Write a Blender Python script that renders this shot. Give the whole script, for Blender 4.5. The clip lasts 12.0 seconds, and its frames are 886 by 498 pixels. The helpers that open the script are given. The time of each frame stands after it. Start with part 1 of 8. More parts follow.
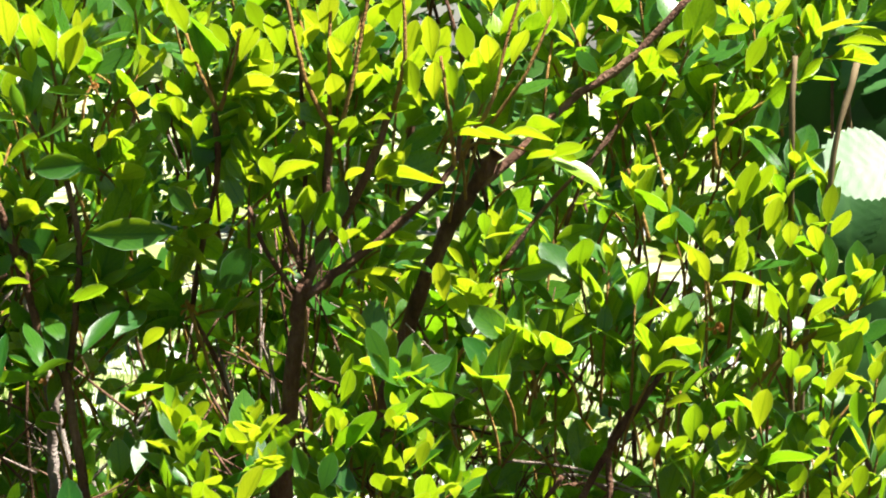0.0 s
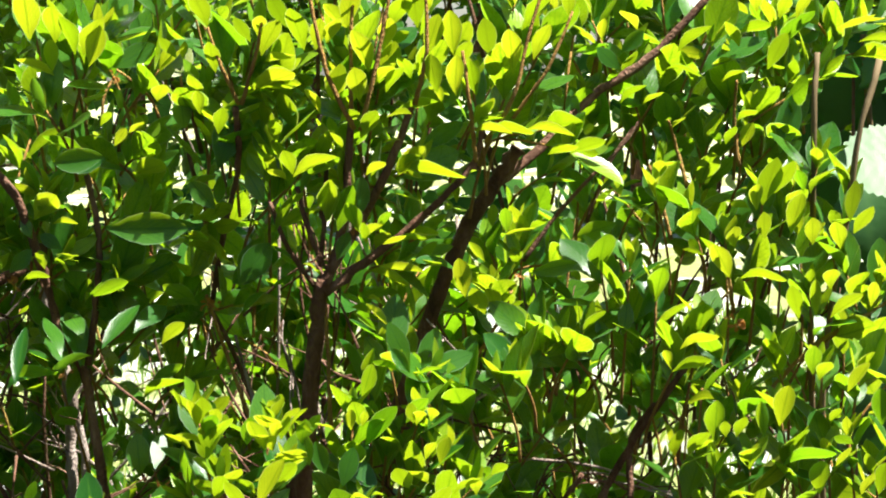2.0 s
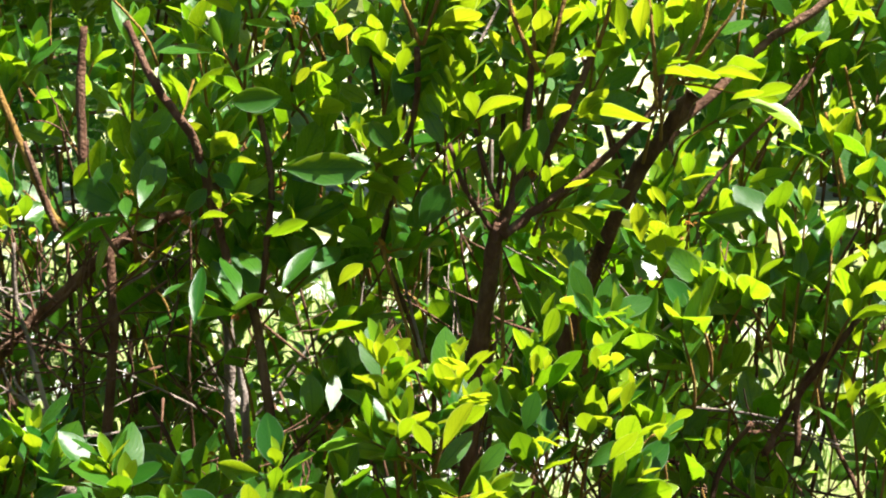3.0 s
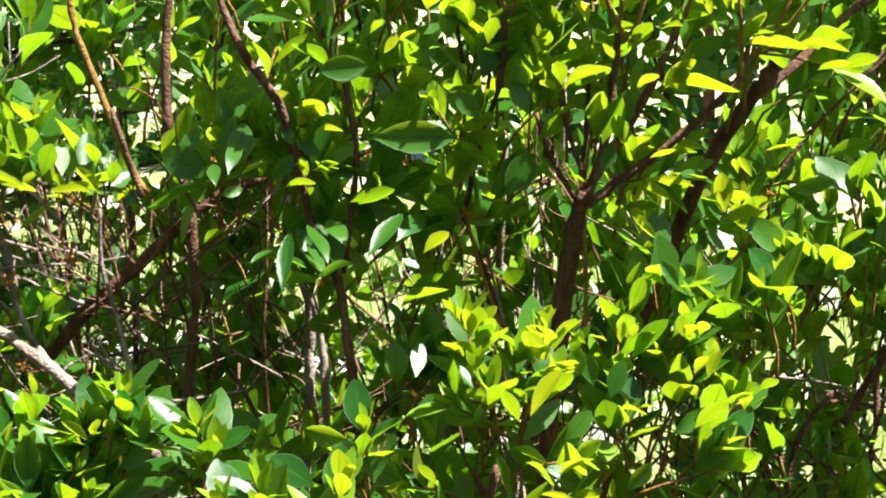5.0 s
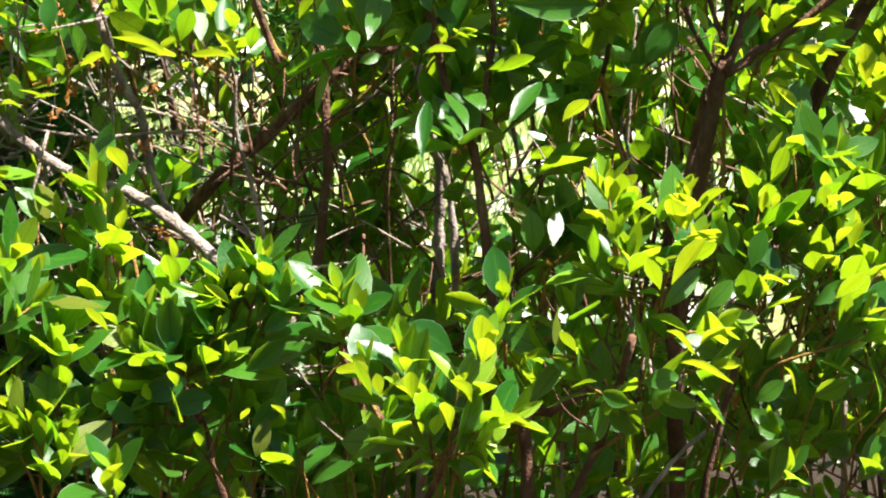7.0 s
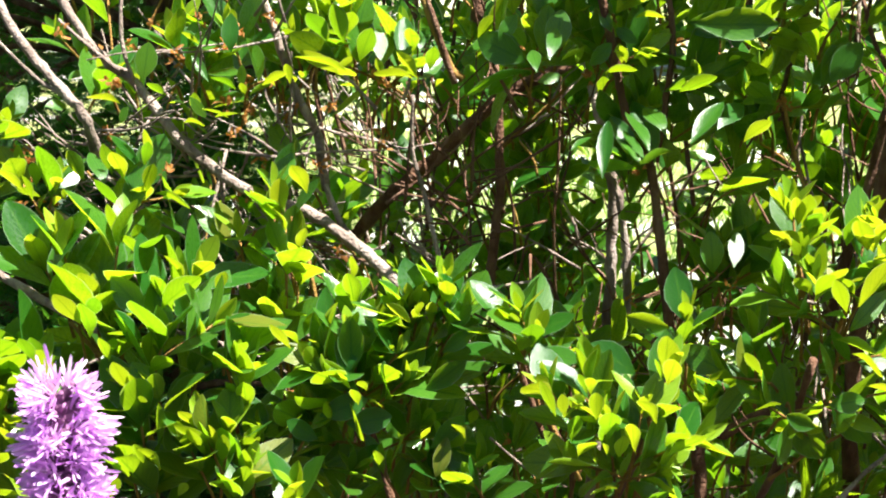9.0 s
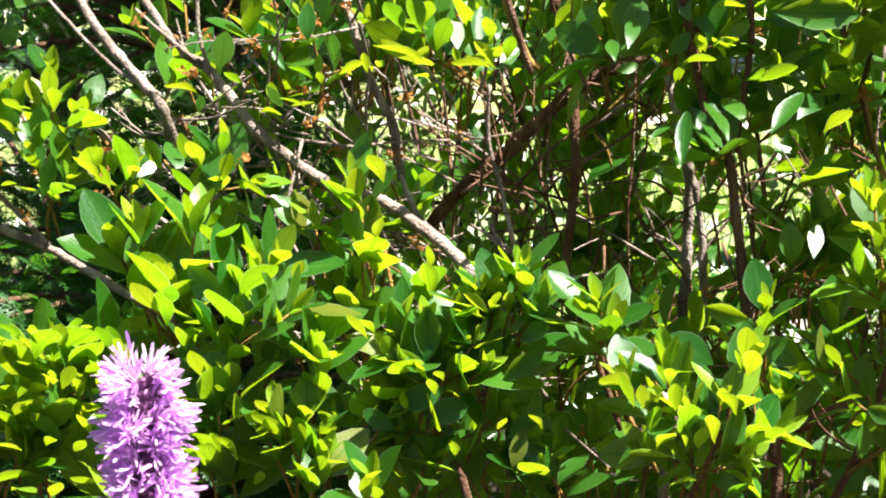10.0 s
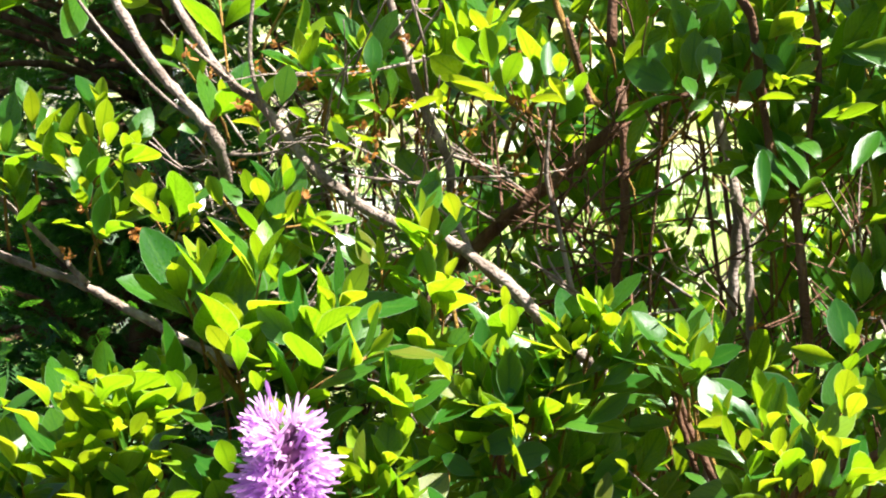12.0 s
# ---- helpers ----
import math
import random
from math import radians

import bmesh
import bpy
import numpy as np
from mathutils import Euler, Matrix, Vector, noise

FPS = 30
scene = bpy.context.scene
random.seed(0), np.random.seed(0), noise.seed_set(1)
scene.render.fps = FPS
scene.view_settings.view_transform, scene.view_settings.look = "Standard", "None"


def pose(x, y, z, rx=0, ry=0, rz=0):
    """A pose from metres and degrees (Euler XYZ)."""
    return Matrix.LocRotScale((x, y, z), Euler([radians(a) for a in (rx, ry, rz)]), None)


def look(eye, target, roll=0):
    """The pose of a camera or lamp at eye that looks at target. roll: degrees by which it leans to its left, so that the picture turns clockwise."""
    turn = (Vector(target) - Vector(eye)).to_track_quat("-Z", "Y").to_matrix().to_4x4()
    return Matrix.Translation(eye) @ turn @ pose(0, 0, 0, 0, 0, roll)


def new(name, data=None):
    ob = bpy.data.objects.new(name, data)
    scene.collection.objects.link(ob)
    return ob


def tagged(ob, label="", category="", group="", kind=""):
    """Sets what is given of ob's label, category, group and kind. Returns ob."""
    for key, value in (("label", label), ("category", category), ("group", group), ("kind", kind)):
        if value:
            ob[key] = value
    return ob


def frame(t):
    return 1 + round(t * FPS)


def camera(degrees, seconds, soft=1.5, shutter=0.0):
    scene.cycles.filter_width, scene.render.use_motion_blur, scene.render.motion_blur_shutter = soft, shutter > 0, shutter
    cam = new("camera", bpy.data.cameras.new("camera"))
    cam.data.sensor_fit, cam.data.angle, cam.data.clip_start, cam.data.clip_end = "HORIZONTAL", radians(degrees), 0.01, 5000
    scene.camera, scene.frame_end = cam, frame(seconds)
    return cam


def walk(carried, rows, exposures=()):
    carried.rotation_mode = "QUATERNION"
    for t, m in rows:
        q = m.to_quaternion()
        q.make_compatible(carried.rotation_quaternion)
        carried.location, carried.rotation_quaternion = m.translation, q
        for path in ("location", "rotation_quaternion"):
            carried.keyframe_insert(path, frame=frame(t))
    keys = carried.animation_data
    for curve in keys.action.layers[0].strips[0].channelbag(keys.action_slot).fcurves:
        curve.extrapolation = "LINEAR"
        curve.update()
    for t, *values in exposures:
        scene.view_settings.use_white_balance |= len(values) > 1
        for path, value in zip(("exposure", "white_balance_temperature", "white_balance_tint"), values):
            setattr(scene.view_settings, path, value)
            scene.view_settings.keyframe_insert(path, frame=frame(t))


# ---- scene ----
cam = camera(25.0, 12.0, soft=2.0)
PATH = [
    (0, (0.2127, -0.0909, 1.3917), (0.2525, 1.8990, 1.1952), -1.03),
    (0.5, (0.2257, -0.0887, 1.3863), (0.2989, 1.9008, 1.1957), -0.96),
    (1, (0.2444, -0.0864, 1.3845), (0.2808, 1.9048, 1.2011), -1.12),
    (1.5, (0.2452, -0.0845, 1.3859), (0.2614, 1.9074, 1.2061), -1.11),
    (2, (0.2021, -0.0867, 1.3757), (0.2331, 1.9047, 1.1928), -0.90),
    (2.5, (0.1299, -0.0823, 1.3682), (0.1676, 1.9072, 1.1671), -0.55),
    (3, (0.0642, -0.0743, 1.3618), (0.0764, 1.9132, 1.1392), -0.20),
    (5, (0.0141, -0.0845, 1.3646), (-0.0010, 1.8990, 1.1086), 0.07),
    (5.5, (0.0029, -0.0878, 1.3576), (-0.0091, 1.8857, 1.0335), 0.15),
    (6, (-0.0040, -0.0889, 1.3560), (-0.0656, 1.8762, 0.9893), -0.03),
    (6.5, (-0.0222, -0.0883, 1.3500), (-0.0917, 1.8768, 0.9846), 0.32),
    (7, (-0.0472, -0.0875, 1.3448), (-0.1281, 1.8774, 0.9807), 0.35),
    (7.5, (-0.0617, -0.0880, 1.3458), (-0.1793, 1.8759, 0.9865), 0.45),
    (9.5, (-0.1126, -0.0877, 1.3400), (-0.3341, 1.8703, 0.9973), 0.02),
    (10, (-0.1213, -0.0845, 1.3366), (-0.3721, 1.8690, 0.9889), 0.08),
    (10.5, (-0.1576, -0.0842, 1.3422), (-0.4127, 1.8684, 0.9926), 0.22),
    (11, (-0.1944, -0.0802, 1.3553), (-0.4344, 1.8726, 0.9962), 0.37),
    (11.5, (-0.2585, -0.0758, 1.3483), (-0.4212, 1.8878, 1.0048), 0.64),
    (12, (-0.3443, -0.0620, 1.3441), (-0.4095, 1.9101, 1.0182), 0.96),
]

walk(cam, [(t, look(eye, target, roll)) for t, eye, target, roll in PATH], exposures=((0.0, 2.13), (3.0, 2.08), (5.5, 2.22), (7.0, 2.28), (12.0, 2.32)))

# ---------------------------------------------------------------- light
SUN_DIR = Vector((0.41, -0.17, 0.88)).normalized()      # from the shrub towards the sun
sun = new("sun", bpy.data.lights.new("sun", "SUN"))
sun.data.energy, sun.data.angle, sun.data.color = 5.0, radians(0.53), (1.0, 0.955, 0.88)
sun.matrix_basis = look(SUN_DIR * 30, (0, 0, 0))
sky = bpy.data.worlds.new("sky")
scene.world = sky
sky.use_nodes = True
tex = sky.node_tree.nodes.new("ShaderNodeTexSky")
tex.sky_type, tex.sun_disc = "NISHITA", False
tex.sun_elevation = math.asin(SUN_DIR.z)
tex.sun_rotation = math.atan2(SUN_DIR.x, SUN_DIR.y)
sky.node_tree.nodes["Background"].inputs["Strength"].default_value = 0.036
sky.node_tree.links.new(tex.outputs[0], sky.node_tree.nodes["Background"].inputs["Color"])


# ---------------------------------------------------------------- materials
class Mat:
    """A node material, built up step by step."""

    def __init__(self, name):
        self.m = bpy.data.materials.new(name)
        self.m.use_nodes = True
        self.t = self.m.node_tree
        self.p = self.t.nodes["Principled BSDF"]
        self.out = self.t.nodes["Material Output"]

    def node(self, kind, **props):
        n = self.t.nodes.new("ShaderNode" + kind)
        for k, v in props.items():
            if k == "operation":
                n.operation = v
            elif k == "blend_type":
                n.blend_type = v
            elif k == "data_type":
                n.data_type = v
        return n

    def link(self, a, b):
        self.t.links.new(a, b)

    def coord(self, scale=(1, 1, 1)):
        c, m = self.node("TexCoord"), self.node("Mapping")
        m.inputs["Scale"].default_value = scale
        self.link(c.outputs["Object"], m.inputs["Vector"])
        return m.outputs[0]

    def noise(self, scale, detail=4, rough=0.55, vec=None):
        n = self.node("TexNoise")
        n.inputs["Scale"].default_value, n.inputs["Detail"].default_value, n.inputs["Roughness"].default_value = scale, detail, rough
        self.link(vec if vec else self.coord(), n.inputs["Vector"])
        return n.outputs["Fac"]

    def ramp(self, fac, *stops):
        r = self.node("ValToRGB")
        while len(r.color_ramp.elements) < len(stops):
            r.color_ramp.elements.new(0.5)
        for e, (at, col) in zip(r.color_ramp.elements, stops):
            e.position, e.color = at, (*col, 1)
        self.link(fac, r.inputs[0])
        return r.outputs[0]

    def mix(self, a, b, fac, mode="MIX"):
        n = self.node("Mix", data_type="RGBA", blend_type=mode)
        for sock, v in ((n.inputs[0], fac), (n.inputs[6], a), (n.inputs[7], b)):
            if isinstance(v, (int, float)):
                sock.default_value = v
            elif isinstance(v, tuple):
                sock.default_value = (*v, 1)
            else:
                self.link(v, sock)
        return n.outputs[2]

    def math(self, op, a, b=0.0, c=0.0):
        n = self.node("Math", operation=op)
        for sock, v in zip(n.inputs, (a, b, c)):
            if isinstance(v, (int, float)):
                sock.default_value = v
            else:
                self.link(v, sock)
        return n.outputs[0]

    def chance(self):
        """One random number for each leaf, whether it is an object or an island of a joined mesh."""
        return self.math("FRACT", self.math("ADD", self.node("ObjectInfo").outputs["Random"], self.node("NewGeometry").outputs["Random Per Island"]))

    def bump(self, height, strength, distance):
        b = self.node("Bump")
        b.inputs["Strength"].default_value, b.inputs["Distance"].default_value = strength, distance
        self.link(height, b.inputs["Height"])
        self.link(b.outputs[0], self.p.inputs["Normal"])
        return b.outputs[0]

    def base(self, col, rough, spec=0.5):
        if isinstance(col, tuple):
            self.p.inputs["Base Color"].default_value = (*col, 1)
        else:
            self.link(col, self.p.inputs["Base Color"])
        if isinstance(rough, (int, float)):
            self.p.inputs["Roughness"].default_value = rough
        else:
            self.link(rough, self.p.inputs["Roughness"])
        self.p.inputs["Specular IOR Level"].default_value = spec
        return self

    def thin(self, col, share):
        """Lets light shine through, as a leaf or a petal does."""
        tr, mx = self.node("BsdfTranslucent"), self.node("MixShader")
        if isinstance(col, tuple):
            tr.inputs[0].default_value = (*col, 1)
        else:
            self.link(col, tr.inputs[0])
        mx.inputs[0].default_value = share
        self.link(self.p.outputs[0], mx.inputs[1])
        self.link(tr.outputs[0], mx.inputs[2])
        self.link(mx.outputs[0], self.out.inputs["Surface"])
        return self


def leaf_material(name, dark, light, through_dark, through_light, rough, share, spec=0.5, aged=False):
    m = Mat(name)
    r = m.chance()
    uv = m.node("UVMap").outputs[0]
    sep = m.node("SeparateXYZ")
    m.link(uv, sep.inputs[0])
    rib = m.math("LESS_THAN", m.math("ABSOLUTE", sep.outputs[0]), 0.08)
    veins = m.math("SINE", m.math("MULTIPLY", m.math("SUBTRACT", sep.outputs[1], m.math("MULTIPLY", m.math("ABSOLUTE", sep.outputs[0]), 0.4)), 52.0))
    rim = m.math("GREATER_THAN", m.math("ABSOLUTE", sep.outputs[0]), 0.93)
    fine = m.noise(350, 3)
    blotch = m.noise(45, 2)
    col = m.ramp(r, (0.0, dark), (1.0, light))
    if aged:
        # a few leaves have yellowed
        old = m.math("MULTIPLY", m.math("GREATER_THAN", m.math("FRACT", m.math("MULTIPLY", r, 37.0)), 0.98), 0.45)
        col = m.mix(col, (0.30, 0.22, 0.03), old)
    col = m.mix(col, light, m.math("MULTIPLY", rib, 0.55))
    col = m.mix(col, dark, m.math("MULTIPLY", blotch, 0.35))
    thr = m.ramp(r, (0.0, through_dark), (1.0, through_light))
    thr = m.mix(thr, tuple(0.72 * c for c in through_dark), m.math("MULTIPLY", m.math("GREATER_THAN", veins, 0.8), 0.4))
    thr = m.mix(thr, tuple(0.6 * c for c in through_dark), m.math("MULTIPLY", rib, 0.6))
    thr = m.mix(thr, tuple(0.45 * c for c in through_dark), m.ramp(m.noise(70, 4, 0.6), (0.42, (0, 0, 0)), (0.75, (0.5, 0.5, 0.5))))
    # a fine pale hairy margin
    col = m.mix(col, tuple(0.5 * c + 0.22 for c in light), m.math("MULTIPLY", rim, 0.3))
    thr = m.mix(thr, tuple(0.6 * c + 0.25 for c in through_light), m.math("MULTIPLY", rim, 0.3))
    m.base(col, m.ramp(fine, (0.3, (rough - 0.08,) * 3), (0.7, (rough + 0.1,) * 3)), spec)
    m.bump(m.math("ADD", m.math("MULTIPLY", veins, 0.3), fine), 0.2, 0.0005)
    m.thin(thr, share)
    return m.m


LEAF = leaf_material("shrub_leaf", (0.014, 0.088, 0.009), (0.060, 0.178, 0.016), (0.20, 0.45, 0.006), (0.47, 0.62, 0.010), 0.31, 0.49, 0.55, True)
YOUNG = leaf_material("young_shrub_leaf", (0.11, 0.26, 0.010), (0.24, 0.37, 0.018), (0.30, 0.46, 0.005), (0.54, 0.60, 0.014), 0.34, 0.46, 0.5)
BIG_LEAF = leaf_material("hydrangea_leaf", (0.03, 0.10, 0.025), (0.05, 0.14, 0.03), (0.04, 0.20, 0.01), (0.06, 0.26, 0.015), 0.44, 0.2, 0.5)
CONIFER = leaf_material("conifer_needles", (0.012, 0.05, 0.012), (0.04, 0.12, 0.025), (0.08, 0.34, 0.015), (0.22, 0.52, 0.03), 0.35, 0.4, 0.4)
HEDGE = leaf_material("hedge_leaf", (0.02, 0.07, 0.012), (0.05, 0.13, 0.02), (0.06, 0.24, 0.01), (0.12, 0.36, 0.015), 0.55, 0.3, 0.15)


def bark_material(name, dark, mid, pale):
    m = Mat(name)
    long = m.noise(60, 6, 0.65, m.coord((1, 1, 0.22)))
    patch = m.noise(22, 4)
    col = m.ramp(long, (0.28, dark), (0.52, mid), (0.76, pale))
    col = m.mix(col, pale, m.ramp(patch, (0.55, (0, 0, 0)), (0.75, (0.7, 0.7, 0.7))))
    m.base(col, 0.85, 0.25)
    m.bump(m.math("ADD", long, m.noise(320, 3)), 0.9, 0.004)
    return m.m


BROWN = bark_material("brown_bark", (0.040, 0.018, 0.010), (0.12, 0.058, 0.034), (0.24, 0.145, 0.10))
GREY = bark_material("grey_bark", (0.085, 0.062, 0.050), (0.24, 0.185, 0.155), (0.46, 0.39, 0.35))
TWIG = bark_material("young_twig", (0.15, 0.075, 0.02), (0.25, 0.14, 0.035), (0.33, 0.22, 0.06))


def plain_material(name, a, b, scale, rough, share=0.0, shine=None):
    m = Mat(name)
    col = m.ramp(m.chance(), (0.0, a), (1.0, b))
    col = m.mix(col, tuple(0.55 * c for c in a), m.math("MULTIPLY", m.noise(scale, 5), 0.5))
    m.base(col, rough, 0.3)
    m.bump(m.noise(scale * 3, 4), 0.4, 0.001)
    if share:
        m.thin(shine, share)
    return m.m


PETAL = plain_material("purple_floret", (0.66, 0.26, 0.84), (1.0, 0.88, 0.99), 300, 0.6, 0.5, (0.96, 0.58, 1.0))
CALYX = plain_material("flower_bud", (0.16, 0.07, 0.13), (0.34, 0.14, 0.30), 400, 0.6)
SPIKE_STEM = plain_material("flower_stem", (0.08, 0.17, 0.03), (0.14, 0.22, 0.06), 200, 0.55)
WITHERED = plain_material("withered_petal", (0.28, 0.11, 0.03), (0.48, 0.24, 0.07), 250, 0.8, 0.4, (0.55, 0.24, 0.05))
STUB = plain_material("cut_stem", (0.14, 0.10, 0.045), (0.24, 0.18, 0.09), 150, 0.8)


def ground_material():
    m = Mat("lawn_and_bed")
    v = m.coord()
    grass = m.ramp(m.noise(40, 8, 0.7, v), (0.3, (0.13, 0.18, 0.04)), (0.5, (0.27, 0.31, 0.10)), (0.75, (0.42, 0.41, 0.21)))
    worn = m.ramp(m.noise(1.3, 5, 0.6, v), (0.50, (0, 0, 0)), (0.60, (1, 1, 1)))
    soil = m.ramp(m.noise(90, 6, 0.7, v), (0.3, (0.42, 0.40, 0.36)), (0.7, (0.70, 0.69, 0.66)))
    mulch = m.ramp(m.noise(55, 7, 0.7, v), (0.3, (0.018, 0.012, 0.008)), (0.6, (0.05, 0.034, 0.022)), (0.85, (0.11, 0.08, 0.055)))
    # dark planting bed added against bounced light, with a wavy edge behind the shrubs
    sep = m.node("SeparateXYZ")
    m.link(v, sep.inputs[0])
    edge = m.math("ADD", sep.outputs[1], m.math("MULTIPLY", m.noise(0.9, 3, 0.5, v), 1.2))
    bed = m.math("LESS_THAN", edge, 5.5)
    m.base(m.mix(m.mix(grass, soil, worn), mulch, bed), 0.9, 0.2)
    m.bump(m.noise(120, 6, 0.7, v), 0.9, 0.02)
    return m.m


GROUND = ground_material()
BLADE = leaf_material("grass_blade", (0.05, 0.13, 0.02), (0.16, 0.24, 0.05), (0.2, 0.45, 0.02), (0.45, 0.6, 0.06), 0.5, 0.45)


# ---------------------------------------------------------------- building helpers
rng = np.random.default_rng(7)


def leaf_template(fold, curl, widths=(0.0, 0.065, 0.160, 0.220, 0.212, 0.140, 0.055, 0.0), at=(0.0, 0.12, 0.29, 0.48, 0.66, 0.84, 0.95, 1.0), twist=0.0):
    """A blade one metre long on +y with its upper side to +z: a midrib and two folded halves."""
    verts, uvs, faces, rows = [], [], [], []
    for wd, t in zip(widths, at):
        z = -curl * t * t + 0.12 * curl * math.sin(6 * t)
        if wd == 0:
            rows.append([len(verts)])
            verts.append((0, t, z)), uvs.append((0, t))
            continue
        rows.append([len(verts) + k for k in range(3)])
        for side in (-1, 0, 1):
            verts.append((side * wd, t, z + abs(side) * wd * fold + side * twist * t * wd))
            uvs.append((side, t))
    for a, b in zip(rows, rows[1:]):
        if len(a) == 1 and len(b) == 3:
            faces += [(a[0], b[1], b[0]), (a[0], b[2], b[1])]
        elif len(a) == 3 and len(b) == 1:
            faces += [(a[0], a[1], b[0]), (a[1], a[2], b[0])]
        else:
            faces += [(a[0], a[1], b[1], b[0]), (a[1], a[2], b[2], b[1])]
    return np.array(verts), np.array(uvs), faces


LEAVES = [leaf_template(0.35, 0.10, twist=0.3), leaf_template(0.15, 0.22, twist=-0.35), leaf_template(0.5, -0.08), leaf_template(0.25, 0.3, twist=0.2),
          leaf_template(0.05, 0.05, twist=-0.2), leaf_template(0.6, 0.15, (0.0, 0.06, 0.14, 0.19, 0.175, 0.11, 0.045, 0.0))]
PLAIN = leaf_template(0.2, 0.15, (0.0, 0.20, 0.17, 0.0), (0.0, 0.35, 0.7, 1.0))
SLIM = leaf_template(0.3, 0.25, (0.0, 0.02, 0.03, 0.03, 0.027, 0.02, 0.01, 0.0))

THREAD = leaf_template(0.4, 0.42, (0.0, 0.018, 0.022, 0.024, 0.026, 0.027, 0.022, 0.0))


def mesh_of(name, verts, uvs, faces, material, smooth=True):
    me = bpy.data.meshes.new(name)
    me.from_pydata([tuple(v) for v in verts], [], faces)
    layer = me.uv_layers.new(name="UVMap")
    idx = np.empty(len(me.loops), np.int32)
    me.loops.foreach_get("vertex_index", idx)
    layer.data.foreach_set("uv", np.asarray(uvs, np.float32)[idx].ravel())
    if smooth:
        me.polygons.foreach_set("use_smooth", np.ones(len(me.polygons), bool))
    me.materials.append(material)
    return me


def scattered(name, templates, mats, material):
    """One mesh of many leaves: the templates at the given 4 x 4 matrices."""
    mats = np.asarray(mats)
    co, uvs, loops, sizes, n = [], [], [], [], 0
    for k, (v, u, faces) in enumerate(templates):
        group = mats[k::len(templates)]
        if not len(group):
            continue
        co.append((np.einsum("nij,vj->nvi", group[:, :3, :3], v) + group[:, None, :3, 3]).reshape(-1, 3))
        flat = np.array([i for face in faces for i in face])
        loops.append((flat[None] + n + len(v) * np.arange(len(group))[:, None]).ravel())
        uvs.append(np.tile(np.asarray(u)[flat], (len(group), 1)))
        sizes.append(np.tile([len(face) for face in faces], len(group)))
        n += len(v) * len(group)
    co, uvs, loops, sizes = (np.concatenate(a) for a in (co, uvs, loops, sizes))
    me = bpy.data.meshes.new(name)
    me.vertices.add(len(co)), me.loops.add(len(loops)), me.polygons.add(len(sizes))
    me.vertices.foreach_set("co", co.astype(np.float32).ravel())
    me.loops.foreach_set("vertex_index", loops.astype(np.int32))
    me.polygons.foreach_set("loop_start", (np.cumsum(sizes) - sizes).astype(np.int32))
    me.polygons.foreach_set("use_smooth", np.ones(len(sizes), bool))
    me.update(calc_edges=True)
    me.uv_layers.new(name="UVMap").data.foreach_set("uv", uvs.astype(np.float32).ravel())
    me.materials.append(material)
    return me


def thing(name, x, y, z, label, category, group="", kind=""):
    ob = new(name)
    ob.location = (x, y, z)
    return tagged(ob, label, category, group, kind)


def under(name, me, parent, label="", kind=""):
    """A mesh in world coordinates as a part of a thing."""
    ob = new(name, me)
    ob.parent = parent
    if parent.type == "EMPTY":
        ob.matrix_parent_inverse = Matrix.Translation(parent.location).inverted()
    return tagged(ob, label, kind=kind)


def spline(points, steps):
    p = [np.array(q, float) for q in points]
    p = [2 * p[0] - p[1]] + p + [2 * p[-1] - p[-2]]
    out = []
    for i in range(1, len(p) - 2):
        for s in range(steps):
            t = s / steps
            a, b, c, d = p[i - 1:i + 3]
            out.append(0.5 * (2 * b + (c - a) * t + (2 * a - 5 * b + 4 * c - d) * t * t + (3 * b - a - 3 * c + d) * t ** 3))
    return out + [p[-2]]


def tube(points, r0, r1, sides=7, steps=5, rough=0.10, wobble=0.0):
    """A tapered, slightly knotty round stem along the points, closed at its ends."""
    line = spline(points, steps)
    n = len(line)
    verts, uvs, faces = [], [], []
    side = np.array((0.31, 0.92, 0.2))
    for i, q in enumerate(line):
        if wobble and 0 < i < n - 1:
            q = q + rng.normal(0, wobble, 3)
        along = line[min(i + 1, n - 1)] - line[max(i - 1, 0)]
        along = along / (np.linalg.norm(along) + 1e-9)
        side = side - along * (side @ along)
        side = side / np.linalg.norm(side)
        other = np.cross(along, side)
        r = (r0 + (r1 - r0) * i / (n - 1)) * (1 + rng.normal(0, rough))
        for k in range(sides):
            a = 2 * math.pi * k / sides
            rr = r * (1 + rng.normal(0, rough * 0.6))
            verts.append(q + rr * (math.cos(a) * side + math.sin(a) * other))
            uvs.append((k / sides, i / n))
    for i in range(n - 1):
        for k in range(sides):
            a, b = i * sides + k, i * sides + (k + 1) % sides
            faces.append((a, b, b + sides, a + sides))
    faces.append(tuple(range(sides))[::-1])
    faces.append(tuple(range((n - 1) * sides, n * sides)))
    return verts, uvs, faces


def joined(pieces):
    vs, us, fs, n = [], [], [], 0
    for v, u, f in pieces:
        vs += list(v)
        us += list(u)
        fs += [tuple(i + n for i in face) for face in f]
        n += len(v)
    return vs, us, fs


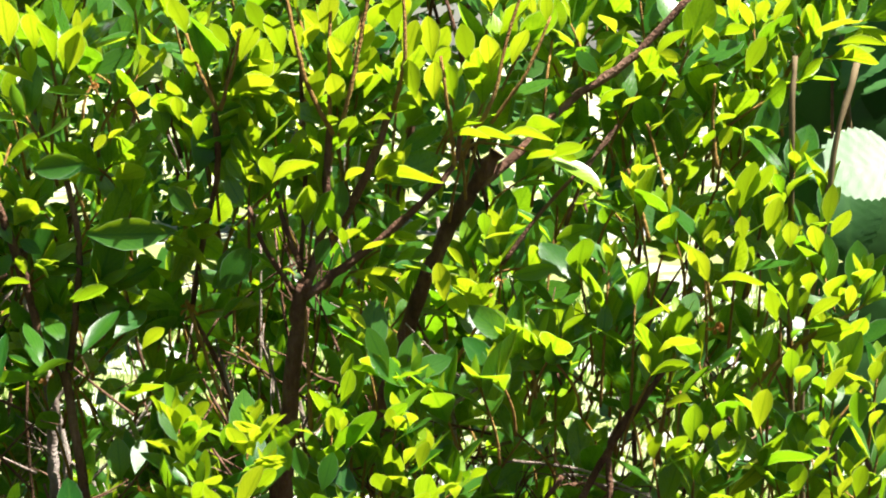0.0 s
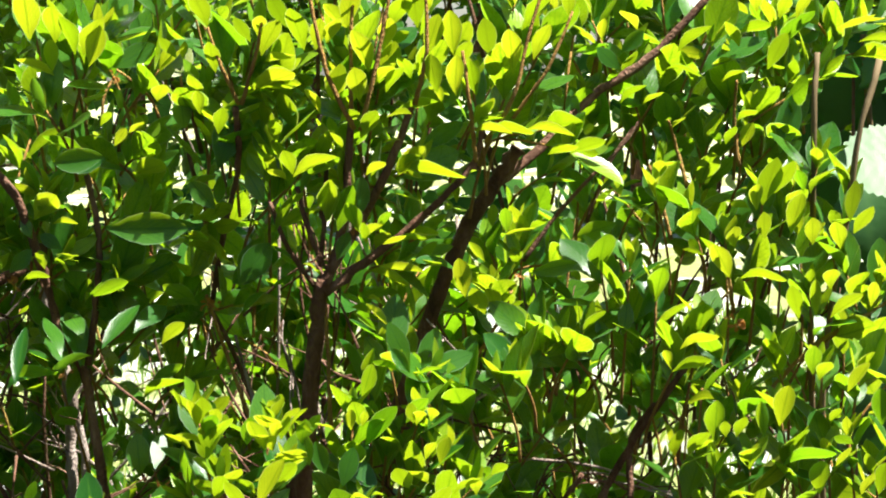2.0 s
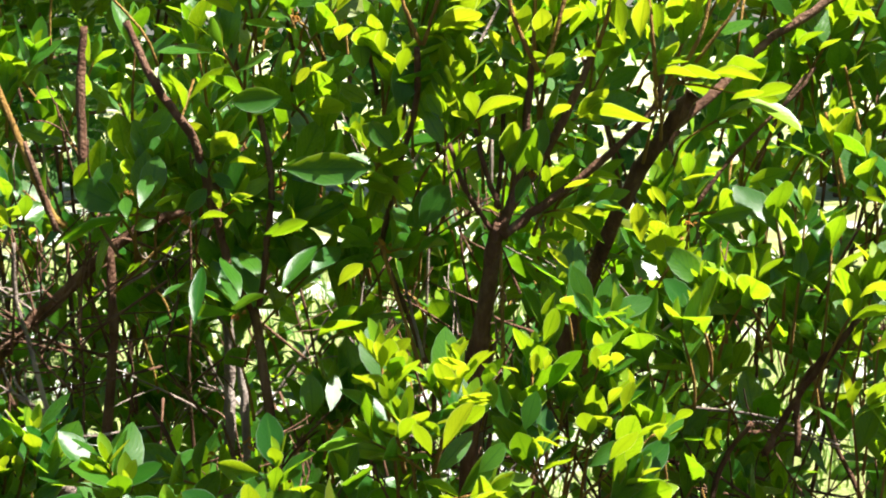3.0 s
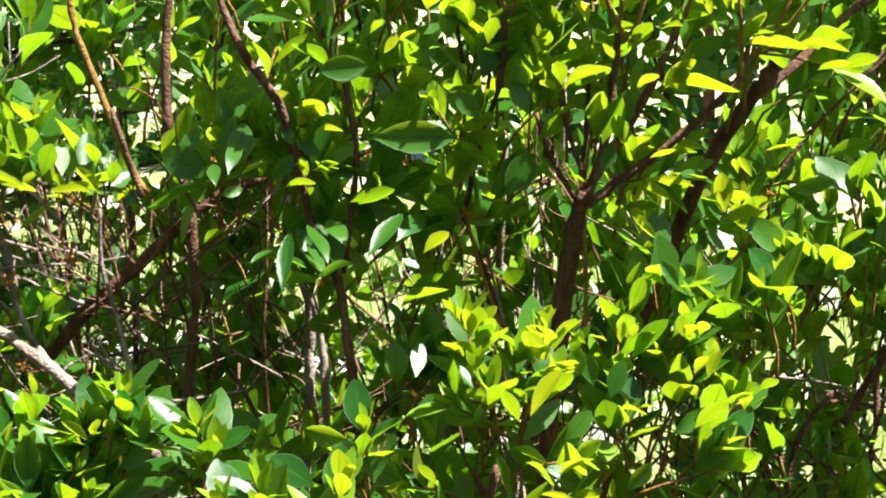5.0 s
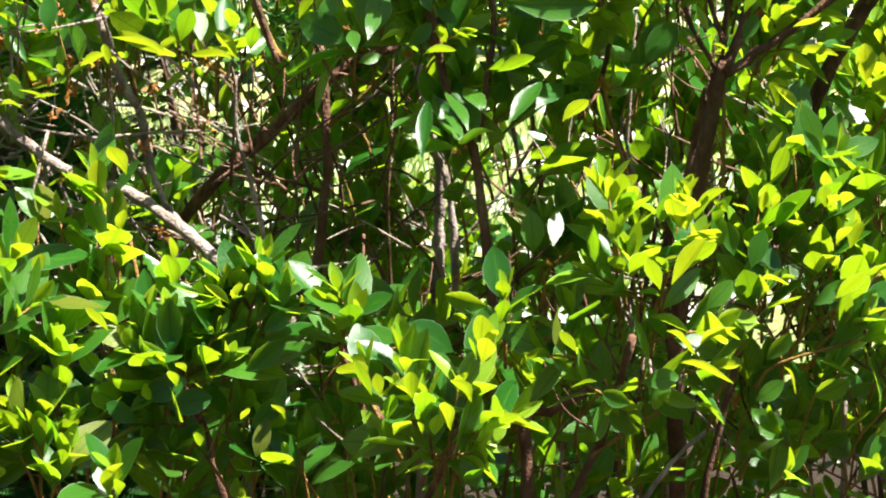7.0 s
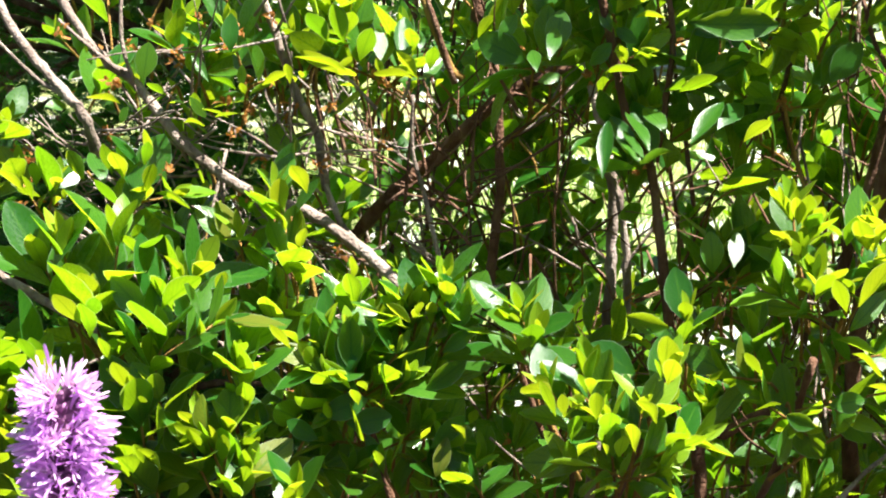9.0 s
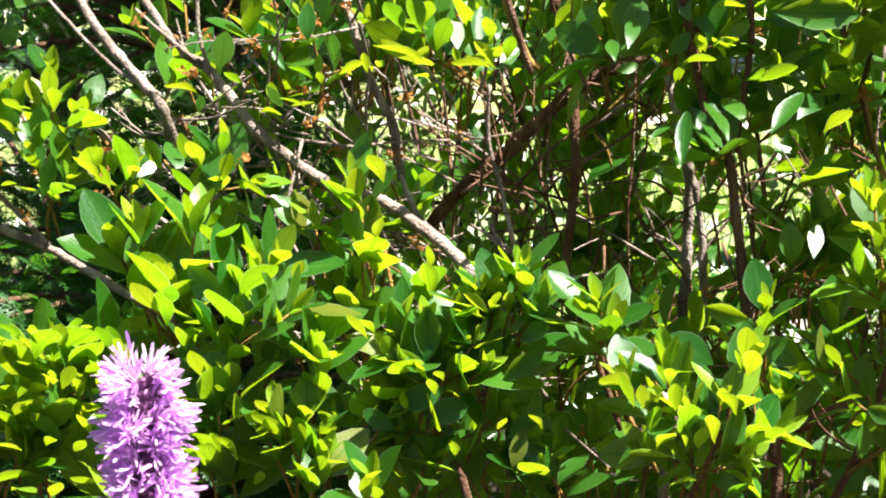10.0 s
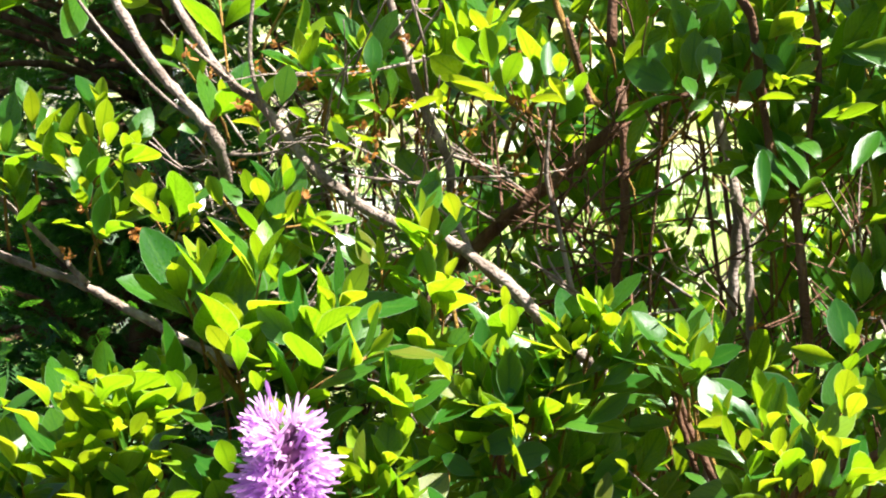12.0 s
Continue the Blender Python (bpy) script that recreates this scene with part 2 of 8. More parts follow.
def leaf_pose(at, along, face, size, width=1.0):
    """The matrix of a leaf at a place: its length along a way, its upper side towards face."""
    y0, y1, y2 = along
    n = math.sqrt(y0 * y0 + y1 * y1 + y2 * y2)
    y0, y1, y2 = y0 / n, y1 / n, y2 / n
    z0, z1, z2 = face
    d = z0 * y0 + z1 * y1 + z2 * y2
    z0, z1, z2 = z0 - d * y0, z1 - d * y1, z2 - d * y2
    n = math.sqrt(z0 * z0 + z1 * z1 + z2 * z2) + 1e-9
    z0, z1, z2 = z0 / n, z1 / n, z2 / n
    w = size * width
    return np.array((((y1 * z2 - y2 * z1) * w, y0 * size, z0 * size, at[0]), ((y2 * z0 - y0 * z2) * w, y1 * size, z1 * size, at[1]),
                     ((y0 * z1 - y1 * z0) * w, y2 * size, z2 * size, at[2]), (0, 0, 0, 1)))


def shoot_leaves(base, tip, size, count, tender):
    """Leaves in a spiral along the outer part of a shoot: the lower ones large and spreading, the last ones small and upright."""
    base, tip = np.array(base), np.array(tip)
    axis = tip - base
    length = np.linalg.norm(axis)
    axis = axis / length
    ref = np.cross(axis, (0.3, 1, 0.2))
    ref = ref / np.linalg.norm(ref)
    other = np.cross(axis, ref)
    turn = rng.uniform(0, 6.28)
    # the stem ends below the tips of the top leaves
    stem = base + axis * max(length - size * 0.30, length * 0.6)
    old, young = [], []
    size = size * 1.08
    lower, crest = max(3, round(count * 0.75)), 2 + count // 3
    for k in range(lower + crest):
        turn += 2.4 + rng.normal(0, 0.25)
        out = math.cos(turn) * ref + math.sin(turn) * other
        if k < lower:                       # spreading leaves, the largest half way up
            f = k / max(lower - 1, 1)
            spread = 0.98 - 0.45 * f + rng.normal(0, 0.14)
            s = size * (0.92 + 0.30 * math.sin(math.pi * (0.15 + 0.75 * f))) * rng.uniform(0.8, 1.15)
            at = base + (stem - base) * (0.30 + 0.58 * f)
            broad = rng.uniform(1.0, 1.25)
        else:                               # the closed tuft of small new leaves at the tip
            f = (k - lower + 1) / crest
            spread = 0.52 - 0.34 * f + rng.normal(0, 0.07)
            s = size * (0.86 - 0.34 * f) * rng.uniform(0.85, 1.15)
            at = base + (stem - base) * (0.88 + 0.12 * f)
            broad = rng.uniform(0.72, 0.98)
        way = axis * math.cos(spread) + out * math.sin(spread) + np.array((0, 0, 0.12 if base[2] < 0.93 else 0.38)) + rng.normal(0, 0.06, 3)
        face = axis * math.sin(spread) - out * math.cos(spread) + rng.normal(0, 0.2, 3)
        m = leaf_pose(at + out * 0.0012, way, face, s, broad)
        # low tender: more pale young leaves, also set where a cluster should glow sunlit
        (young if k >= lower + (tender > 0.5) * 2 or (tender < 0.1 and k > 0.6 * lower) else old).append(m)
    return stem, old, young


# ---------------------------------------------------------------- the ground, and what stands behind
def make_ground():
    n, far = 60, 260.0
    verts, faces = [], []
    steps = [math.copysign(abs(k / (n / 2)) ** 3, k) * far for k in range(-n // 2, n // 2 + 1)]
    for y in steps:
        for x in steps:
            h = 0.0 if max(abs(x), abs(y)) > 40 else 0.03 * noise.noise((x * 0.6, y * 0.6, 0.3))
            verts.append((x, y + 4, h))
    for j in range(n):
        for i in range(n):
            a = j * (n + 1) + i
            faces.append((a, a + 1, a + n + 2, a + n + 1))
    me = mesh_of("ground", verts, [(v[0], v[1]) for v in verts], faces, GROUND)
    tagged(new("ground", me), "dark mulched bed added against bounced light, and sunlit patchy lawn", "ground", kind="structure")
    mats = []
    for _ in range(9000):
        x, y = rng.uniform(-3.2, 2.2), rng.uniform(4.6, 11.0)
        lean = np.array((rng.normal(0, 0.25), rng.normal(0, 0.25), 1.0))
        mats.append(leaf_pose(np.array((x, y, -0.01)), lean, np.array((rng.normal(), rng.normal(), 0.2)), rng.uniform(0.05, 0.14), 1.4))
    tagged(new("grass", scattered("grass", [leaf_template(0.3, 0.25, (0.0, 0.03, 0.024, 0.0), (0.0, 0.3, 0.7, 1.0))], mats, BLADE)), "tufts of thin sunlit green grass", "grass", kind="stuff")


def make_hedge(x0, y0, x1, y1, tall, count, label):
    """A dense leafy hedge from one corner to another, on many stems."""
    a, b = np.array((x0, y0, 0.0)), np.array((x1, y1, 0.0))
    long = np.linalg.norm(b - a)
    along = (b - a) / long
    depth = np.array((-along[1], along[0], 0.0))
    hedge = thing("hedge", (x0 + x1) / 2, (y0 + y1) / 2, 0, label, "hedge", "hedges round the garden")
    mats = []
    for _ in range(count):
        s, z = rng.uniform(0, long), rng.uniform(0, 1) ** 0.8 * tall
        at = a + along * s + depth * (0.5 * noise.noise((s * 0.7 + x0, z * 0.7, 0.5)) + rng.uniform(0, 1.1)) + np.array((0, 0, z))
        mats.append(leaf_pose(at, rng.normal(0, 1, 3) + np.array((0, 0, 0.1)), rng.normal(0, 0.6, 3) - depth * 0.6 + np.array((0, 0, 0.6)), rng.uniform(0.14, 0.28), 1.6))
    under("foliage", scattered("hedge_foliage", [PLAIN], mats, HEDGE), hedge, kind="stuff")
    for s in np.arange(0.4, long, 1.3):
        p = a + along * s + depth * 0.7
        stem = [p + np.array((0, 0, -0.02)), p + np.array((rng.normal(0, 0.1), rng.normal(0, 0.1), tall * 0.45)), p + np.array((rng.normal(0, 0.2), 0, tall * 0.85))]
        under("stem", mesh_of("hedge_stem", *tube(stem, 0.05, 0.015), BROWN), hedge)


def frond():
    """A flat feathery spray of scale leaves on a fine axis, one metre long."""
    verts, uvs, faces = [], [], []

    def blade(a, b, wd):
        a, b = np.array(a), np.array(b)
        d = b - a
        s = np.array((-d[1], d[0], 0))
        s = s / np.linalg.norm(s) * wd
        n = len(verts)
        verts.extend((a, a + d * 0.55 + s, b, a + d * 0.55 - s))
        uvs.extend(((0, 0), (0.3, 0.5), (0, 1), (-0.3, 0.5)))
        faces.append((n, n + 1, n + 2, n + 3))

    blade((0, 0, 0), (0, 1, -0.12), 0.018)
    for k in range(6):
        t = 0.10 + 0.145 * k
        ln = 0.42 * math.sin(math.pi * (0.18 + 0.8 * t)) + 0.06
        for s in (-1, 1):
            tip = (s * ln * 0.8, t + ln * 0.75, -0.12 * t - 0.05)
            blade((0, t, -0.12 * t), tip, 0.034)
            mid = (s * ln * 0.4, t + ln * 0.36, -0.12 * t - 0.02)
            blade(mid, (mid[0] + s * ln * 0.45, mid[1] + ln * 0.1, mid[2] - 0.03), 0.028)
            blade(mid, (mid[0] + s * ln * 0.03, mid[1] + ln * 0.5, mid[2] - 0.03), 0.028)
    return np.array(verts), np.array(uvs), faces


def make_conifer(x, y, height, spread, count, label, taper=0.85):
    tree = thing("conifer", x, y, 0, label, "conifer", "conifers behind the shrubs")
    under("trunk", mesh_of("conifer_trunk", *tube([(x, y, -0.03), (x + 0.03, y, height * 0.5), (x, y, height)], 0.05, 0.012), BROWN), tree)
    limbs, mats = [], []
    for k in range(count // 40):
        h = rng.uniform(0.08, 0.98) * height
        a = rng.uniform(0, 6.28)
        reach = spread * (1.05 - taper * h / height) * rng.uniform(0.75, 1.1)
        tip = np.array((x + math.cos(a) * reach, y + math.sin(a) * reach, h + 0.12 * reach + rng.normal(0, 0.05)))
        root = np.array((x, y, h - 0.1))
        limbs.append(tube([root, (root + tip) / 2 + np.array((0, 0, 0.04)), tip], 0.010, 0.003, 5, 3))
        for _ in range(39):
            f = rng.uniform(0.25, 1.0)
            at = root + (tip - root) * f + rng.normal(0, 0.035, 3)
            way = (tip - root) / reach + rng.normal(0, 0.55, 3) + np.array((0, 0, -0.15))
            mats.append(leaf_pose(at, way, np.array((0, 0, 1.0)) + rng.normal(0, 0.5, 3), rng.uniform(0.034, 0.066)))
    under("brushwood", mesh_of("conifer_brushwood", *joined(limbs), BROWN), tree, kind="stuff")
    under("foliage", scattered("conifer_foliage", [frond()], mats, CONIFER), tree, kind="stuff")


make_ground()
make_hedge(-14, 15.0, 14, 15.0, 6.0, 26000, "tall dense dark green leafy hedge behind the lawn")
# unseen hedges, added to keep sky light and its reflections off the shrubs
make_hedge(10, -4.2, -10, -4.2, 4.6, 9000, "tall dark green hedge out of view, added on the near side against sky light")
make_hedge(-10.5, -4, -10.5, 15, 4.6, 8000, "tall dark green hedge out of view, added along one side against sky light")
make_hedge(10.5, 15, 10.5, -4, 4.6, 8000, "tall dark green hedge out of view, added along the other side against sky light")
make_conifer(-1.50, 2.60, 1.0, 0.90, 3800, "dark green feathery conifer in deep shade")
make_conifer(-0.92, 2.90, 1.0, 0.85, 4600, "dark green conifer with fine flat sprays")
make_conifer(-1.02, 3.6, 1.7, 0.55, 3200, "dense dark conifer in the shade of the others", 0.2)
make_conifer(-1.45, 3.9, 1.9, 0.80, 5400, "tall dark conifer behind the others", 0.15)


def make_back_shrub(x, y, wide, tall, count, label, low=0.05):
    """A loose shaded shrub further back, seen only through the gaps of those in front."""
    ob = thing("back_shrub", x, y, 0, label, "shrub", "shrubs further back")
    for k in range(6):
        a = 2.4 * k
        tip = (x + math.cos(a) * wide * 0.7, y + math.sin(a) * 0.3, tall * rng.uniform(0.6, 0.95))
        under("branch", mesh_of("branch", *tube([(x + rng.normal(0, 0.03), y, -0.02), (x + math.cos(a) * wide * 0.25, y, tall * 0.4), tip], 0.0055, 0.002, 6, 4), BROWN), ob)
    mats = []
    while len(mats) < count:
        p = rng.uniform(-1, 1, 3)
        if p @ p > 1 or noise.noise((p[0] * 2.2 + x, p[1] * 2.2, p[2] * 2.2)) < -0.12:
            continue
        if tall > 1.2 and len(mats) % 4 < 3:        # most leaves are set high, above the view, to shade those below
            p = np.array((p[0] * 1.2, p[1] * 1.35, 0.42 + 0.58 * abs(p[2])))
        at = np.array((x + p[0] * wide, y + p[1] * 0.38, (tall + low) / 2 + p[2] * (tall - low) / 2))
        mats.append(leaf_pose(at, np.array((p[0], p[1] - 0.2, 0.4)) + rng.normal(0, 0.5, 3), np.array((0, 0, 1.0)) + rng.normal(0, 0.5, 3), rng.uniform(0.035, 0.06), 1.15))
    under("foliage", scattered("foliage", LEAVES, mats, LEAF), ob, kind="stuff")


make_back_shrub(1.35, 3.0, 0.66, 2.2, 4200, "dark green leafy shrub in shade behind the hydrangea")
make_back_shrub(0.55, 2.95, 0.55, 2.1, 4400, "shaded green shrub behind the sunlit ones")
make_back_shrub(0.92, 2.62, 0.34, 1.9, 3000, "dense dark green shrub deep in the shade")
make_back_shrub(0.06, 2.8, 0.40, 2.1, 4600, "shaded shrub with a high leafy crown", 1.06)
make_back_shrub(-0.50, 3.0, 0.44, 2.1, 5600, "narrow shaded green shrub with loose leaves")
make_back_shrub(-0.62, 3.7, 0.75, 1.9, 5200, "rounded green shrub with small leaves before the lawn")
make_back_shrub(-0.02, 3.5, 0.55, 0.92, 1300, "low loose green shrub before the lawn")
make_back_shrub(0.30, 2.9, 0.60, 0.72, 1600, "low dark green shrub in the planting bed")


# ---------------------------------------------------------------- the shrubs
SINGLE = {}      # leaves that are objects of their own, by shrub
REST = {}        # the joined leaves and twigs, by shrub
LEAF_MESH = [mesh_of("leaf", *t, LEAF) for t in LEAVES]
YOUNG_MESH = [mesh_of("young_leaf", *t, YOUNG) for t in LEAVES]


def make_shrub(x, label):
    ob = thing("shrub", x, 1.98, 0, label, "shrub", "row of shrubs")
    SINGLE[ob.name], REST[ob.name] = 0, ([], [], [])
    return ob


CLEAR = []       # stretches of the bare limbs, which stand clear of leafy shoots


def limb(parent, bark, r0, r1, *points):
    """A branch through the points; one that starts low is led down to the root."""
    points = [np.array(p) for p in points]
    if r0 > 0.0035:
        CLEAR.extend((a, b, r0 + 0.012) for a, b in zip(points, points[1:]))
    if points[0][2] < 0.93 and r0 > 0.0035:
        root = np.array((parent.location.x + rng.normal(0, 0.04), 1.98 + rng.normal(0, 0.04), -0.02))
        points = [root, (points[0] * 2 + root) / 3 + np.array((0, 0.03, 0.02))] + points
    me = mesh_of("branch", *tube(points, r0, r1, 9 if r0 > 0.005 else 6, 6, 0.07, r0 * 0.10), bark)
    under("branch", me, parent)


def over_limb(p):
    """Whether a place lies on or just before a bare limb."""
    for a, b, r in CLEAR:
        d = b - a
        f = min(1.0, max(0.0, ((p[0] - a[0]) * d[0] + (p[2] - a[2]) * d[2]) / (d[0] * d[0] + d[2] * d[2] + 1e-9)))
        q = a + d * f
        if math.hypot(p[0] - q[0], p[2] - q[2]) < r and -0.075 < p[1] - q[1] < 0.01:
            return True
    return False


def shoot(parent, base, tip, size, count, tender=0.45, single=True):
    """A leafy shoot: its stem, with leaves of their own on the shoots that stand out."""
    stem, old, young = shoot_leaves(base, tip, size, count, tender)
    old, young = ([m for m in mats if not over_limb(m[:3, 3] + 0.5 * m[:3, 1])] for mats in (old, young))
    low = np.array(base) - (stem - np.array(base)) * 0.25 + np.array((0, 0.012, -0.02))
    woody = tube([low, base, stem], 0.0017, 0.0011, 5, 3, 0.05)
    keep = REST[parent.name]
    if single and SINGLE[parent.name] + count + 2 + count // 3 <= 260:
        SINGLE[parent.name] += count + 2 + count // 3
        s = under("shoot", mesh_of("shoot", *woody, TWIG), parent)
        for mats, meshes in ((old, LEAF_MESH), (young, YOUNG_MESH)):
            for m in mats:
                ob = new("leaf", meshes[rng.integers(len(meshes))])
                ob.parent = s
                ob.matrix_basis = Matrix(m.tolist())
        return
    keep[0].extend(old), keep[1].extend(young), keep[2].append(woody)


# how a leaf of its own is held: its material, its lean out of the upright, and where its upper side looks
# G has the paler young material, which also brightens leaves meant as sunlit
G, H = (True, -0.75, (0.0, 0.7, 0.8)), (False, -0.55, (0.0, 0.7, 0.8))
D, R = (False, 0.0, (0.1, -1.0, 0.05)), (False, 0.8, (0.15, -0.6, 0.8))


def leaf(parent, hold, base, tip, width):
    """A single leaf that stands out, from its stalk to its tip."""
    tender, lean, face = hold
    base, tip = np.array(base), np.array(tip)
    way = tip - base
    size = np.linalg.norm(way)
    way = way + np.array((0, lean * size * rng.uniform(0.7, 1.2), 0))
    m = leaf_pose(base, way, np.array(face) + rng.normal(0, 0.15, 3), np.linalg.norm(way), width / 0.45 * size / np.linalg.norm(way))
    meshes = YOUNG_MESH if tender else LEAF_MESH
    ob = new("leaf", meshes[rng.integers(len(meshes))])
    ob.parent = parent
    ob.matrix_parent_inverse = Matrix.Translation(parent.location).inverted()
    ob.matrix_basis = Matrix(m.tolist())
    # a neighbour in the same whorl
    if lean < -0.5 and rng.random() < 0.4:
        turn = rng.uniform(0.5, 1.1) * (1 if rng.random() < 0.5 else -1)
        c, q = math.cos(turn), math.sin(turn)
        side = np.array((c * way[0] + q * way[2], way[1] + rng.uniform(0.0, 0.5) * size, c * way[2] - q * way[0] + 0.1 * size))
        n = leaf_pose(base + np.array((0, rng.uniform(0.02, 0.05), 0)), side, np.array(face) + rng.normal(0, 0.3, 3), size * rng.uniform(0.75, 1.0), rng.uniform(0.9, 1.15))
        if not over_limb(n[:3, 3] + 0.5 * n[:3, 1]):
            REST[parent.name][1 if tender and rng.random() < 0.6 else 0].append(n)


def fill(parent, low, high, count, size, leaves=9, rise=0.6, tender=0.45):
    """Shoots all through a part of the crown, between two corners."""
    low, high = np.array(low), np.array(high)
    for _ in range(count):
        at = rng.uniform(low, high)
        way = np.array((rng.normal(0, 0.42), rng.normal(-0.18, 0.36), rise + 0.25 + rng.normal(0, 0.25)))
        way = way / np.linalg.norm(way) * rng.uniform(0.06, 0.10)
        shoot(parent, at, at + way, size * rng.uniform(0.85, 1.2), leaves - 3 + int(rng.integers(-1, 2)), rng.uniform(tender, 0.9), False)


def inner_stems(parent, x0, x1, count):
    """Thin bare stems that rise from the root through the shaded inside of the shrub."""
    for _ in range(count):
        x, y, top = rng.uniform(x0, x1), rng.uniform(1.86, 2.25), rng.uniform(1.15, 1.42)
        lean = rng.normal(0, 0.10)
        root = np.array((parent.location.x + rng.normal(0, 0.07), 1.98 + rng.normal(0, 0.06), -0.02))
        r = rng.uniform(0.0014, 0.0036)
        pts = [root, (x - lean, y, 0.72), (x + rng.normal(0, 0.01), y, 0.95), (x + lean, y - 0.03, top)]
        under("branch", mesh_of("branch", *tube(pts, r * 1.3, r * 0.6, 6, 5, 0.06, 0.001), BROWN if rng.random() < 0.6 else GREY), parent)
        if rng.random() < 0.7:
            a = np.array(pts[2]) + np.array((0, 0, rng.uniform(0, 0.08)))
            b = a + np.array((rng.normal(0, 0.06), rng.normal(0, 0.04), rng.uniform(0.08, 0.18)))
            under("branch", mesh_of("branch", *tube([a, (a + b) / 2 + rng.normal(0, 0.006, 3), b], r * 0.6, r * 0.3, 5, 4), BROWN), parent)


def dead_twigs(parent, low, high, count, bark=GREY):
    """Fine bare twigs, forked and pale, left where the leaves have dropped."""
    low, high = np.array(low), np.array(high)
    for _ in range(count):
        a = rng.uniform(low, high)
        way = np.array((rng.normal(-0.2, 0.6), rng.normal(-0.1, 0.4), rng.normal(0.5, 0.5)))
        way = way / np.linalg.norm(way) * rng.uniform(0.06, 0.16)
        b = a + way
        pieces = [tube([a, (a + b) / 2 + rng.normal(0, 0.006, 3), b], 0.0017, 0.0008, 5, 4, 0.08)]
        for f in (0.4, 0.65, 0.8):
            c = a + way * f
            side = way * rng.uniform(0.25, 0.5) + rng.normal(0, 0.018, 3)
            pieces.append(tube([c, c + side * 0.5 + rng.normal(0, 0.003, 3), c + side], 0.0011, 0.0006, 4, 3, 0.08))
        under("bare_twig", mesh_of("bare_twig", *joined(pieces), bark), parent)


def finish(parent):
    old, young, twigs = REST[parent.name]
    under("foliage", scattered("foliage", LEAVES, old, LEAF), parent, kind="stuff")
    under("young_foliage", scattered("young_foliage", LEAVES, young, YOUNG), parent, kind="stuff")
    under("brushwood", mesh_of("brushwood", *joined(twigs), TWIG), parent, kind="stuff")


def shrub_a_wood(a):
    limb(a, BROWN, 0.0023, 0.0015, (0.364, 1.760, 1.228), (0.385, 1.760, 1.281), (0.409, 1.760, 1.317))
    limb(a, BROWN, 0.0041, 0.003, (0.368, 1.720, 0.970), (0.397, 1.720, 1.022), (0.432, 1.680, 1.086), (0.450, 1.680, 1.111))
    limb(a, BROWN, 0.0034, 0.0023, (0.399, 1.720, 0.969), (0.400, 1.720, 1.032), (0.418, 1.690, 1.069))
    limb(a, TWIG, 0.0026, 0.0015, (0.512, 1.700, 1.065), (0.561, 1.690, 1.118), (0.610, 1.680, 1.149), (0.643, 1.680, 1.171))
    limb(a, TWIG, 0.0023, 0.0015, (0.491, 1.700, 1.149), (0.485, 1.690, 1.191))
    limb(a, TWIG, 0.002, 0.0013, (0.438, 1.720, 1.215), (0.430, 1.720, 1.246), (0.417, 1.710, 1.283))
    limb(a, TWIG, 0.002, 0.0013, (0.456, 1.740, 1.260), (0.446, 1.740, 1.296), (0.436, 1.720, 1.323))
    limb(a, TWIG, 0.002, 0.0013, (0.503, 1.740, 1.279), (0.499, 1.740, 1.326), (0.498, 1.720, 1.358))


